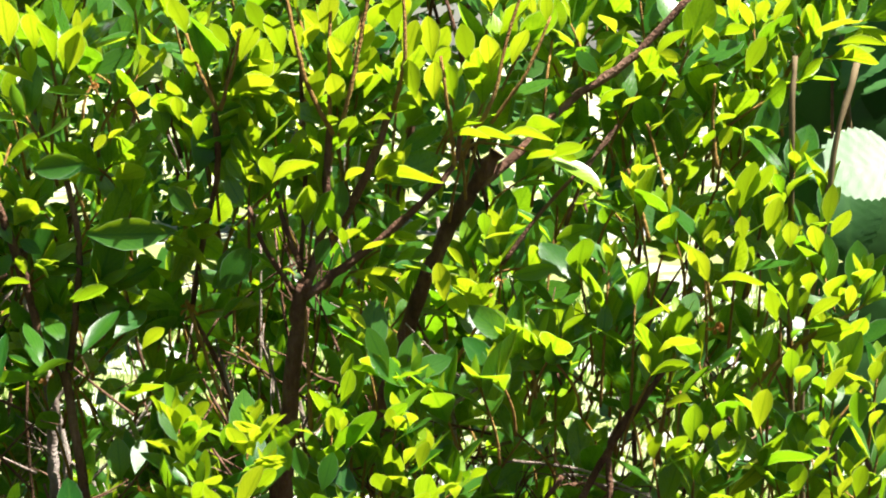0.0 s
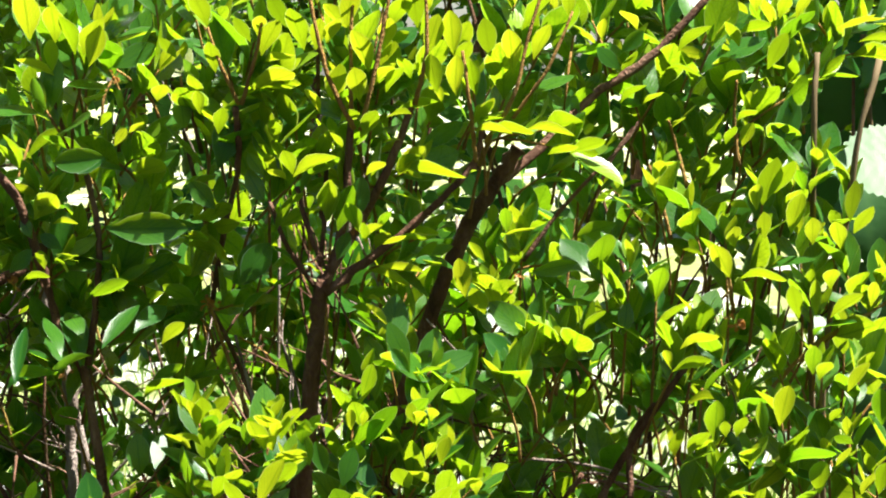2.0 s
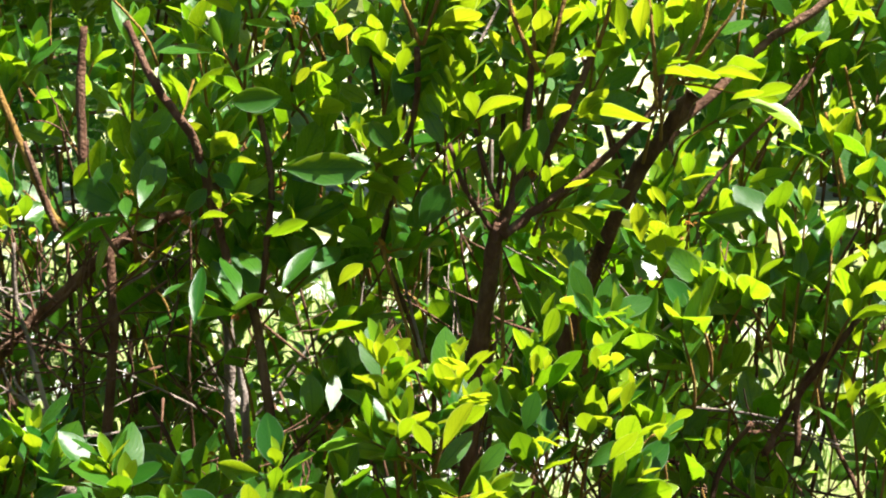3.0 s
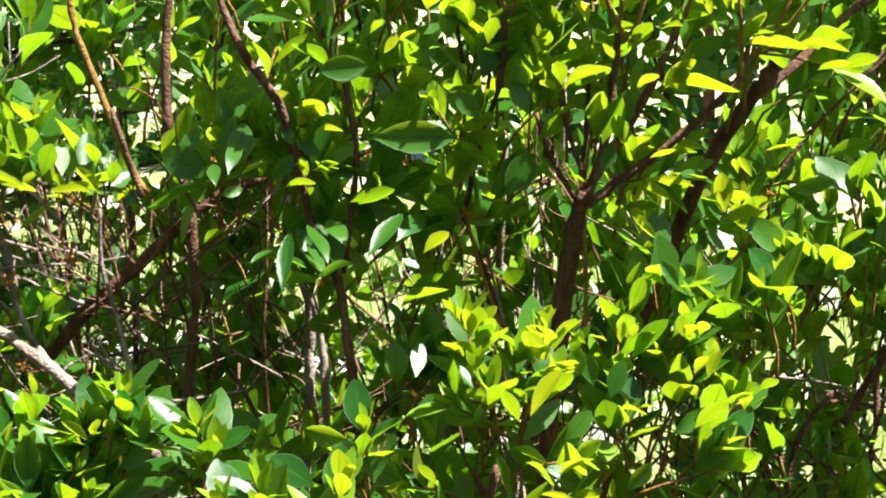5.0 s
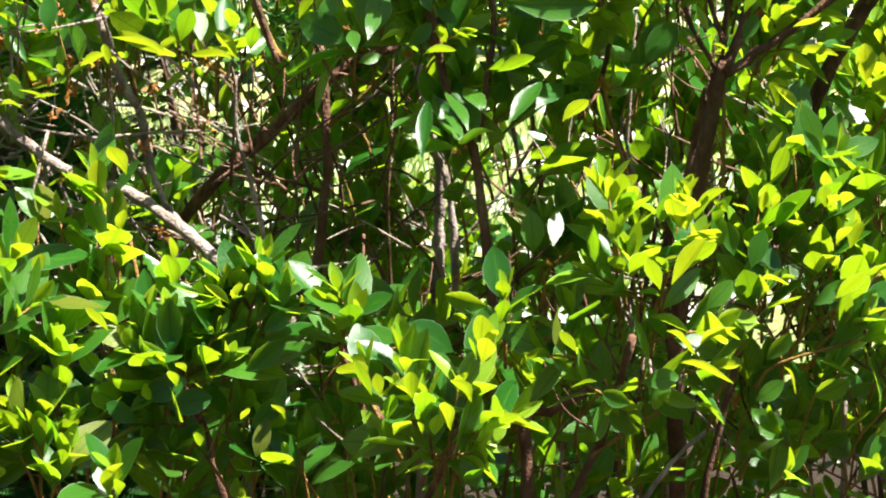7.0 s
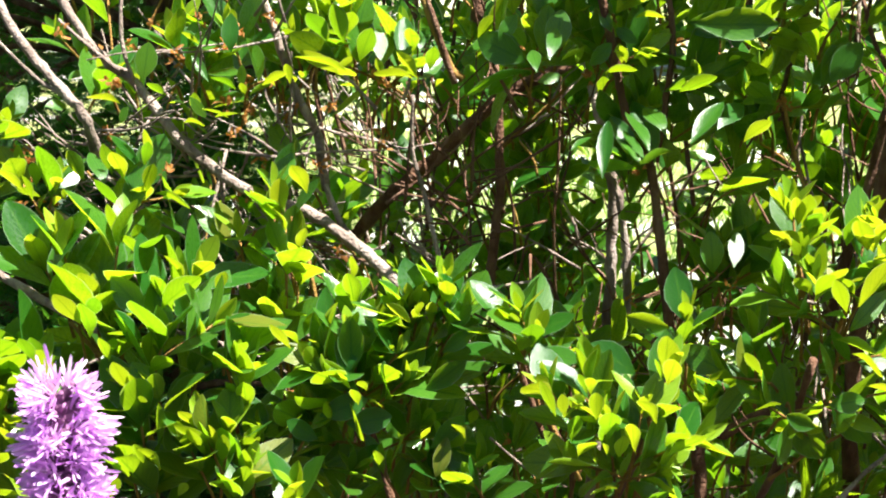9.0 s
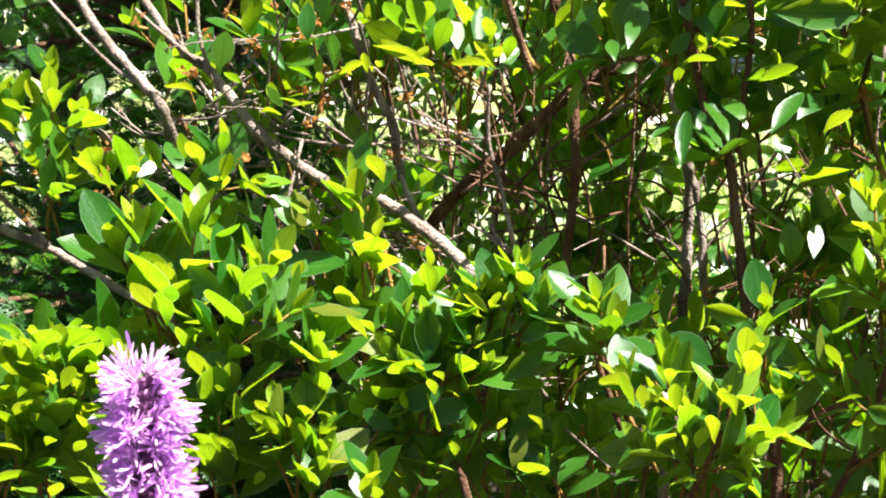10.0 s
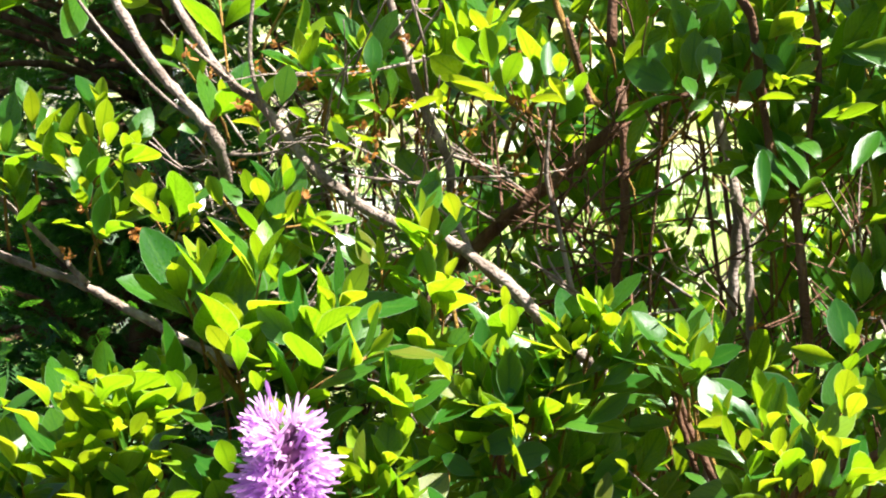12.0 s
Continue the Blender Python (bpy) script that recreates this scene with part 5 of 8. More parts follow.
    leaf(b, D, (0.244, 1.523, 0.895), (0.272, 1.523, 0.910), 0.6)
    leaf(b, D, (0.272, 1.528, 0.913), (0.300, 1.528, 0.933), 0.5)
    leaf(b, D, (0.225, 1.530, 0.941), (0.197, 1.530, 0.922), 0.6)
    leaf(b, D, (0.155, 1.538, 0.953), (0.174, 1.538, 0.978), 0.5)
    leaf(b, H, (0.011, 1.669, 1.167), (-0.014, 1.669, 1.196), 0.45)
    leaf(b, G, (0.004, 1.668, 1.223), (0.037, 1.668, 1.214), 0.7)
    leaf(b, H, (0.004, 1.681, 1.276), (0.034, 1.681, 1.286), 0.5)
    leaf(b, D, (0.029, 1.688, 1.255), (0.004, 1.688, 1.275), 0.5)
    leaf(b, D, (0.078, 1.673, 1.212), (0.043, 1.673, 1.187), 0.5)
    leaf(b, D, (0.004, 1.667, 1.178), (-0.016, 1.667, 1.168), 0.4)
    leaf(b, G, (0.029, 1.650, 1.224), (0.010, 1.650, 1.233), 0.6)
    leaf(b, G, (0.019, 1.676, 1.335), (0.021, 1.676, 1.360), 0.6)
    leaf(b, G, (0.083, 1.673, 1.325), (0.079, 1.673, 1.337), 0.5)
    leaf(b, G, (0.138, 1.645, 1.345), (0.141, 1.645, 1.381), 0.55)
    leaf(b, G, (0.152, 1.643, 1.345), (0.166, 1.643, 1.366), 0.6)
    leaf(b, G, (0.170, 1.646, 1.359), (0.191, 1.646, 1.383), 0.4)
    leaf(b, G, (0.156, 1.650, 1.374), (0.161, 1.650, 1.403), 0.55)
    leaf(b, G, (0.159, 1.637, 1.316), (0.172, 1.637, 1.339), 0.5)
    leaf(b, G, (0.125, 1.642, 1.335), (0.116, 1.642, 1.366), 0.35)
    leaf(b, G, (0.179, 1.634, 1.310), (0.194, 1.634, 1.317), 0.4)
    leaf(b, G, (0.063, 1.645, 1.354), (0.108, 1.645, 1.377), 0.45)
    leaf(b, G, (0.077, 1.644, 1.358), (0.112, 1.644, 1.366), 0.3)
    leaf(b, G, (0.086, 1.636, 1.312), (0.088, 1.636, 1.338), 0.5)
    leaf(b, G, (0.099, 1.631, 1.292), (0.096, 1.631, 1.307), 0.5)
    leaf(b, G, (0.086, 1.630, 1.288), (0.079, 1.630, 1.307), 0.5)
    leaf(b, G, (0.129, 1.623, 1.244), (0.135, 1.623, 1.285), 0.35)
    leaf(b, G, (0.098, 1.623, 1.259), (0.111, 1.623, 1.271), 0.35)
    leaf(b, G, (0.163, 1.616, 1.224), (0.161, 1.616, 1.246), 0.4)
    leaf(b, G, (0.177, 1.615, 1.224), (0.198, 1.615, 1.234), 0.35)
    leaf(b, G, (0.201, 1.616, 1.230), (0.225, 1.616, 1.239), 0.4)
    leaf(b, G, (0.168, 1.628, 1.282), (0.179, 1.628, 1.293), 0.5)
    leaf(b, G, (0.188, 1.630, 1.286), (0.211, 1.630, 1.304), 0.5)
    leaf(b, G, (0.253, 1.646, 1.357), (0.261, 1.646, 1.379), 0.5)
    leaf(b, G, (0.243, 1.649, 1.372), (0.255, 1.649, 1.398), 0.5)
    leaf(b, G, (0.257, 1.639, 1.331), (0.273, 1.639, 1.349), 0.5)
    leaf(b, G, (0.257, 1.637, 1.328), (0.283, 1.637, 1.332), 0.4)
    leaf(b, G, (0.223, 1.647, 1.360), (0.216, 1.647, 1.384), 0.5)
    leaf(b, G, (0.264, 1.612, 1.208), (0.250, 1.612, 1.225), 0.4)
    leaf(b, G, (0.109, 1.610, 1.209), (0.123, 1.610, 1.207), 0.35)
    leaf(b, G, (0.095, 1.615, 1.242), (0.105, 1.615, 1.221), 0.35)
    leaf(b, G, (0.231, 1.642, 1.342), (0.223, 1.642, 1.364), 0.4)
    leaf(b, G, (0.185, 1.652, 1.384), (0.180, 1.652, 1.408), 0.5)
    leaf(b, H, (0.105, 1.634, 1.278), (0.142, 1.634, 1.304), 0.42)
    leaf(b, H, (0.189, 1.644, 1.337), (0.226, 1.644, 1.342), 0.4)
    leaf(b, H, (0.139, 1.641, 1.312), (0.133, 1.641, 1.334), 0.4)
    leaf(b, H, (0.204, 1.652, 1.364), (0.195, 1.652, 1.389), 0.5)
    leaf(b, H, (0.120, 1.631, 1.293), (0.110, 1.631, 1.269), 0.4)
    leaf(b, H, (0.172, 1.623, 1.234), (0.185, 1.623, 1.256), 0.4)
    leaf(b, H, (0.071, 1.631, 1.284), (0.083, 1.631, 1.270), 0.4)
    leaf(b, H, (0.284, 1.623, 1.232), (0.282, 1.623, 1.256), 0.5)
    leaf(b, D, (0.233, 1.657, 1.338), (0.244, 1.657, 1.369), 0.6)
    leaf(b, D, (0.153, 1.637, 1.243), (0.161, 1.637, 1.282), 0.5)
    leaf(b, D, (0.075, 1.644, 1.283), (0.061, 1.644, 1.303), 0.5)
    leaf(b, D, (0.137, 1.628, 1.210), (0.148, 1.628, 1.234), 0.5)
    leaf(b, R, (0.180, 1.628, 1.250), (0.198, 1.628, 1.237), 0.5)
    leaf(b, R, (0.178, 1.633, 1.268), (0.213, 1.633, 1.261), 0.35)
    leaf(b, R, (0.201, 1.620, 1.207), (0.226, 1.620, 1.211), 0.45)
    leaf(b, R, (0.100, 1.650, 1.334), (0.111, 1.650, 1.351), 0.5)
    leaf(b, R, (0.082, 1.622, 1.224), (0.096, 1.622, 1.209), 0.35)
    leaf(b, G, (0.004, 1.650, 1.229), (0.028, 1.650, 1.233), 0.6)
    leaf(b, G, (0.024, 1.647, 1.224), (0.042, 1.647, 1.209), 0.6)
    leaf(b, G, (0.009, 1.654, 1.244), (0.030, 1.654, 1.252), 0.5)
    leaf(b, G, (0.018, 1.654, 1.243), (0.013, 1.654, 1.253), 0.5)
    leaf(b, G, (0.040, 1.673, 1.323), (0.037, 1.673, 1.342), 0.6)
    leaf(b, D, (0.056, 1.650, 1.193), (0.074, 1.650, 1.225), 0.6)
    leaf(b, D, (0.063, 1.670, 1.276), (0.047, 1.670, 1.317), 0.55)
    leaf(b, H, (0.034, 1.665, 1.282), (0.004, 1.665, 1.271), 0.5)
    leaf(b, H, (0.031, 1.663, 1.271), (0.008, 1.663, 1.261), 0.4)
    leaf(b, H, (0.063, 1.651, 1.224), (0.052, 1.651, 1.204), 0.4)


def shrub_c_wood(c):
    limb(c, BROWN, 0.0049, 0.0041, (-0.073, 1.690, 0.955), (-0.085, 1.690, 1.049), (-0.094, 1.694, 1.110))
    limb(c, BROWN, 0.0041, 0.0034, (-0.094, 1.694, 1.108), (-0.115, 1.694, 1.149), (-0.125, 1.690, 1.193), (-0.126, 1.690, 1.224))
    limb(c, BROWN, 0.0034, 0.0026, (-0.090, 1.694, 1.113), (-0.081, 1.694, 1.172), (-0.077, 1.694, 1.228), (-0.087, 1.700, 1.283))
    limb(c, BROWN, 0.0023, 0.0015, (-0.105, 1.700, 1.319), (-0.114, 1.680, 1.360))
    limb(c, TWIG, 0.0036, 0.0027, (-0.265, 1.720, 1.183), (-0.279, 1.716, 1.199), (-0.308, 1.710, 1.276), (-0.330, 1.710, 1.336), (-0.335, 1.710, 1.391))
    limb(c, BROWN, 0.0042, 0.0034, (-0.127, 1.690, 1.197), (-0.141, 1.660, 1.264), (-0.170, 1.650, 1.308), (-0.196, 1.650, 1.366))
    limb(c, BROWN, 0.0051, 0.0043, (-0.250, 1.820, 0.949), (-0.237, 1.800, 1.063), (-0.238, 1.800, 1.139), (-0.243, 1.800, 1.193))
    limb(c, GREY, 0.0056, 0.0048, (-0.133, 1.830, 0.925), (-0.129, 1.820, 1.016), (-0.131, 1.810, 1.089), (-0.151, 1.820, 1.170))
    limb(c, GREY, 0.0042, 0.0035, (-0.112, 1.810, 0.941), (-0.115, 1.810, 1.007), (-0.123, 1.800, 1.066), (-0.136, 1.800, 1.091))
    limb(c, GREY, 0.0021, 0.0014, (-0.123, 1.800, 1.064), (-0.111, 1.800, 1.080), (-0.097, 1.790, 1.092))
    limb(c, TWIG, 0.002, 0.0015, (-0.232, 1.780, 1.114), (-0.172, 1.760, 1.173))
    limb(c, BROWN, 0.0051, 0.0034, (-0.255, 1.760, 1.232), (-0.255, 1.760, 1.311), (-0.251, 1.760, 1.362))
    limb(c, GREY, 0.0062, 0.0039, (-0.257, 1.680, 0.947), (-0.307, 1.660, 0.994), (-0.347, 1.655, 1.033), (-0.393, 1.660, 1.064), (-0.454, 1.670, 1.085), (-0.512, 1.690, 1.119), (-0.564, 1.703, 1.177), (-0.590, 1.710, 1.194), (-0.634, 1.720, 1.247), (-0.670, 1.740, 1.309))
    limb(c, GREY, 0.0039, 0.0028, (-0.299, 1.690, 0.991), (-0.332, 1.700, 1.007), (-0.374, 1.720, 1.042), (-0.395, 1.735, 1.082))
    limb(c, GREY, 0.0025, 0.0017, (-0.284, 1.720, 1.007), (-0.300, 1.720, 1.075), (-0.311, 1.720, 1.117), (-0.310, 1.710, 1.169))
    limb(c, GREY, 0.0020, 0.0010, (-0.272, 1.700, 1.008), (-0.300, 1.690, 1.030), (-0.324, 1.690, 1.044))
    limb(c, GREY, 0.0016, 0.0008, (-0.288, 1.700, 1.016), (-0.311, 1.700, 1.034), (-0.321, 1.700, 1.057))
    limb(c, GREY, 0.0016, 0.0008, (-0.294, 1.690, 1.025), (-0.306, 1.690, 1.043), (-0.309, 1.690, 1.051))
    limb(c, GREY, 0.0016, 0.0010, (-0.273, 1.680, 0.999), (-0.237, 1.680, 0.999), (-0.183, 1.720, 1.000))
    limb(c, GREY, 0.0018, 0.0011, (-0.342, 1.700, 1.157), (-0.364, 1.690, 1.183), (-0.382, 1.690, 1.195))
    limb(c, GREY, 0.0018, 0.0011, (-0.317, 1.700, 1.165), (-0.311, 1.700, 1.190), (-0.317, 1.700, 1.210))
    limb(c, BROWN, 0.003, 0.0021, (-0.272, 1.716, 1.179), (-0.290, 1.710, 1.235), (-0.298, 1.710, 1.260))
    limb(c, BROWN, 0.0026, 0.0017, (-0.181, 1.580, 0.887), (-0.201, 1.575, 0.947), (-0.208, 1.570, 0.987))
    limb(c, BROWN, 0.0026, 0.0017, (-0.168, 1.760, 0.949), (-0.190, 1.760, 0.997), (-0.201, 1.760, 1.013))
    limb(c, GREY, 0.0012, 0.0008, (-0.234, 1.660, 0.864), (-0.193, 1.660, 0.829))
    limb(c, BROWN, 0.0072, 0.0051, (-0.045, 1.740, 0.729), (-0.044, 1.720, 0.847), (-0.021, 1.720, 0.858), (0.016, 1.700, 0.885))
    limb(c, BROWN, 0.0043, 0.0034, (-0.318, 1.700, 0.740), (-0.342, 1.700, 0.839), (-0.354, 1.640, 0.903))
    limb(c, BROWN, 0.0034, 0.0021, (-0.166, 1.580, 0.880), (-0.195, 1.580, 0.940), (-0.202, 1.565, 0.979))
    limb(c, BROWN, 0.0034, 0.0026, (-0.129, 1.600, 0.808), (-0.100, 1.540, 0.887), (-0.083, 1.530, 0.954))
    limb(c, TWIG, 0.0022, 0.0015, (-0.100, 1.540, 0.877), (-0.087, 1.525, 0.935), (-0.077, 1.520, 0.975))
    limb(c, TWIG, 0.0022, 0.0015, (-0.149, 1.550, 0.859), (-0.172, 1.540, 0.906), (-0.187, 1.530, 0.948))
    limb(c, TWIG, 0.0022, 0.0015, (-0.283, 1.610, 0.927), (-0.278, 1.600, 0.965), (-0.268, 1.590, 1.012))


def shrub_c_shoots(c):
    shoot(c, (-0.120, 1.480, 0.877), (-0.073, 1.458, 0.897), 0.043, 6, 0.05)
    shoot(c, (-0.108, 1.482, 0.880), (-0.164, 1.460, 0.905), 0.043, 6, 0.05)
    shoot(c, (-0.104, 1.486, 0.891), (-0.046, 1.464, 0.924), 0.043, 6, 0.05)
    shoot(c, (-0.118, 1.487, 0.869), (-0.127, 1.465, 0.946), 0.043, 6, 0.05)
    shoot(c, (-0.109, 1.489, 0.872), (-0.096, 1.467, 0.955), 0.043, 6, 0.05)
    shoot(c, (-0.140, 1.494, 0.904), (-0.180, 1.472, 0.967), 0.043, 6, 0.05)
    shoot(c, (-0.100, 1.495, 0.879), (-0.074, 1.473, 0.991), 0.043, 6, 0.05)
    shoot(c, (-0.135, 1.495, 0.899), (-0.144, 1.473, 0.981), 0.043, 6, 0.05)
    shoot(c, (-0.198, 1.544, 0.967), (-0.183, 1.522, 0.998), 0.043, 5)
    shoot(c, (-0.337, 1.544, 0.938), (-0.358, 1.522, 0.916), 0.045, 5, 0.25)
    shoot(c, (-0.187, 1.545, 0.939), (-0.201, 1.523, 1.019), 0.043, 5)
    shoot(c, (-0.195, 1.545, 0.963), (-0.216, 1.523, 1.007), 0.043, 5)
    shoot(c, (-0.277, 1.547, 0.823), (-0.263, 1.525, 0.870), 0.043, 4, 0.75)
    shoot(c, (-0.221, 1.547, 0.825), (-0.244, 1.525, 0.871), 0.043, 4, 0.75)
    shoot(c, (-0.331, 1.548, 0.910), (-0.287, 1.526, 0.956), 0.045, 5, 0.25)
    shoot(c, (-0.355, 1.548, 0.829), (-0.339, 1.526, 0.876), 0.043, 4, 0.75)
    shoot(c, (-0.299, 1.549, 0.831), (-0.320, 1.527, 0.877), 0.043, 4, 0.75)
    shoot(c, (-0.326, 1.549, 0.921), (-0.368, 1.527, 0.958), 0.045, 5, 0.25)
    shoot(c, (-0.345, 1.551, 0.913), (-0.295, 1.529, 0.979), 0.045, 5, 0.25)
    shoot(c, (-0.351, 1.552, 0.945), (-0.378, 1.530, 0.962), 0.045, 5, 0.25)
    shoot(c, (-0.336, 1.554, 0.906), (-0.343, 1.532, 0.997), 0.045, 5, 0.25)
    shoot(c, (-0.292, 1.555, 0.863), (-0.254, 1.533, 0.897), 0.043, 4, 0.75)
    shoot(c, (-0.336, 1.556, 0.882), (-0.369, 1.534, 0.893), 0.043, 4, 0.75)
    shoot(c, (-0.004, 1.558, 0.950), (-0.008, 1.536, 1.001), 0.043, 4)
    shoot(c, (-0.306, 1.559, 0.881), (-0.274, 1.537, 0.915), 0.043, 4, 0.75)
    shoot(c, (-0.062, 1.561, 0.963), (-0.063, 1.539, 1.014), 0.043, 4)
    shoot(c, (-0.320, 1.565, 0.934), (-0.314, 1.543, 0.993), 0.043, 5)
    shoot(c, (-0.279, 1.566, 0.813), (-0.274, 1.544, 0.874), 0.043, 4, 0.75)
    shoot(c, (-0.283, 1.569, 0.940), (-0.242, 1.547, 1.012), 0.043, 5)
    shoot(c, (-0.232, 1.569, 0.823), (-0.240, 1.547, 0.884), 0.043, 4, 0.75)
    shoot(c, (-0.305, 1.569, 0.946), (-0.302, 1.547, 1.011), 0.043, 5)
    shoot(c, (-0.297, 1.570, 0.952), (-0.285, 1.548, 1.014), 0.043, 5)
    shoot(c, (-0.297, 1.570, 0.910), (-0.263, 1.548, 1.038), 0.043, 5)
    shoot(c, (-0.294, 1.571, 0.963), (-0.295, 1.549, 1.014), 0.043, 5)
    shoot(c, (-0.268, 1.571, 0.964), (-0.243, 1.549, 1.015), 0.043, 5)
    shoot(c, (-0.269, 1.574, 0.961), (-0.264, 1.552, 1.038), 0.043, 5)
    shoot(c, (-0.329, 1.576, 0.868), (-0.270, 1.554, 0.902), 0.045, 5)
    shoot(c, (-0.335, 1.586, 0.909), (-0.372, 1.564, 0.948), 0.045, 5)
    shoot(c, (-0.348, 1.586, 0.909), (-0.300, 1.564, 0.948), 0.045, 5)
    shoot(c, (-0.286, 1.586, 0.900), (-0.275, 1.564, 0.954), 0.045, 5)
    shoot(c, (-0.344, 1.588, 0.903), (-0.338, 1.566, 0.963), 0.045, 5)
    shoot(c, (-0.357, 1.602, 0.932), (-0.346, 1.580, 1.039), 0.045, 5)
    shoot(c, (-0.100, 1.688, 1.307), (-0.122, 1.666, 1.355), 0.048, 5, 0.25)
    shoot(c, (-0.051, 1.695, 1.334), (-0.008, 1.673, 1.387), 0.048, 5, 0.25)
    shoot(c, (-0.079, 1.695, 1.179), (-0.050, 1.673, 1.191), 0.045, 4)
    shoot(c, (-0.049, 1.695, 1.341), (-0.063, 1.673, 1.388), 0.048, 5, 0.25)
    shoot(c, (-0.096, 1.700, 1.340), (-0.067, 1.678, 1.420), 0.048, 5, 0.25)
    shoot(c, (-0.123, 1.700, 1.199), (-0.100, 1.678, 1.214), 0.045, 4)
    shoot(c, (-0.088, 1.700, 1.339), (-0.099, 1.678, 1.424), 0.048, 5, 0.25)
    shoot(c, (-0.120, 1.702, 1.362), (-0.129, 1.680, 1.429), 0.048, 5, 0.25)
    shoot(c, (-0.185, 1.704, 0.911), (-0.144, 1.682, 0.931), 0.05, 4, 0.75)
    shoot(c, (-0.028, 1.706, 0.978), (-0.036, 1.684, 1.039), 0.043, 4, 0.75)
    shoot(c, (-0.139, 1.709, 1.220), (-0.114, 1.687, 1.269), 0.045, 4)
    shoot(c, (-0.018, 1.709, 1.395), (-0.023, 1.687, 1.462), 0.048, 5, 0.25)
    shoot(c, (-0.144, 1.710, 0.928), (-0.103, 1.688, 0.962), 0.05, 4, 0.75)
    shoot(c, (-0.101, 1.711, 1.231), (-0.139, 1.689, 1.275), 0.045, 4)
    shoot(c, (-0.138, 1.711, 0.942), (-0.175, 1.689, 0.961), 0.05, 4, 0.75)
    shoot(c, (-0.034, 1.714, 1.236), (-0.029, 1.692, 1.292), 0.045, 4)
    shoot(c, (-0.317, 1.717, 1.168), (-0.398, 1.695, 1.210), 0.048, 5)
    shoot(c, (-0.339, 1.718, 1.169), (-0.286, 1.696, 1.216), 0.048, 5)
    shoot(c, (-0.047, 1.719, 1.279), (-0.074, 1.697, 1.308), 0.045, 4)
    shoot(c, (-0.329, 1.719, 1.167), (-0.314, 1.697, 1.231), 0.048, 5)
    shoot(c, (-0.059, 1.720, 1.284), (-0.029, 1.698, 1.312), 0.045, 4)
    shoot(c, (-0.103, 1.721, 1.036), (-0.122, 1.699, 1.110), 0.043, 4, 0.75)
    shoot(c, (-0.070, 1.724, 1.172), (-0.047, 1.702, 1.188), 0.05, 5)
    shoot(c, (-0.060, 1.724, 0.973), (-0.021, 1.702, 1.028), 0.05, 4, 0.75)
    shoot(c, (-0.199, 1.725, 1.193), (-0.261, 1.703, 1.181), 0.05, 5)
    shoot(c, (-0.028, 1.725, 0.990), (0.013, 1.703, 1.023), 0.054, 4)
    shoot(c, (-0.018, 1.726, 0.977), (-0.027, 1.704, 1.037), 0.054, 4)
    shoot(c, (-0.026, 1.727, 0.982), (-0.001, 1.705, 1.043), 0.05, 4, 0.75)
    shoot(c, (-0.134, 1.728, 1.180), (-0.092, 1.706, 1.212), 0.05, 5)
    shoot(c, (-0.127, 1.730, 1.178), (-0.122, 1.708, 1.227), 0.05, 5)
    shoot(c, (-0.118, 1.730, 1.172), (-0.157, 1.708, 1.232), 0.05, 5)
    shoot(c, (-0.210, 1.731, 1.180), (-0.247, 1.709, 1.236), 0.05, 5)
    shoot(c, (-0.204, 1.732, 1.178), (-0.192, 1.710, 1.241), 0.05, 5)
    shoot(c, (-0.185, 1.733, 1.183), (-0.167, 1.711, 1.246), 0.05, 5)
    shoot(c, (-0.087, 1.733, 1.210), (-0.033, 1.711, 1.232), 0.05, 5)
    shoot(c, (-0.108, 1.733, 1.120), (-0.128, 1.711, 1.145), 0.043, 4, 0.75)
    shoot(c, (-0.016, 1.734, 1.114), (-0.006, 1.712, 1.152), 0.043, 4, 0.75)
    shoot(c, (-0.092, 1.735, 1.114), (-0.036, 1.713, 1.158), 0.043, 4, 0.75)
    shoot(c, (-0.077, 1.737, 1.124), (-0.072, 1.715, 1.169), 0.043, 4, 0.75)
    shoot(c, (-0.108, 1.738, 1.122), (-0.103, 1.716, 1.174), 0.043, 4, 0.75)
    shoot(c, (-0.097, 1.743, 1.385), (-0.054, 1.721, 1.418), 0.045, 4)
    shoot(c, (-0.035, 1.743, 1.070), (0.007, 1.721, 1.101), 0.054, 4)
    shoot(c, (-0.086, 1.749, 1.080), (-0.132, 1.727, 1.134), 0.054, 4)
    shoot(c, (-0.092, 1.752, 1.074), (-0.107, 1.730, 1.160), 0.054, 4)
    shoot(c, (-0.096, 1.752, 1.082), (-0.030, 1.730, 1.156), 0.054, 4)
    shoot(c, (-0.006, 1.764, 1.147), (0.010, 1.742, 1.201), 0.054, 4)


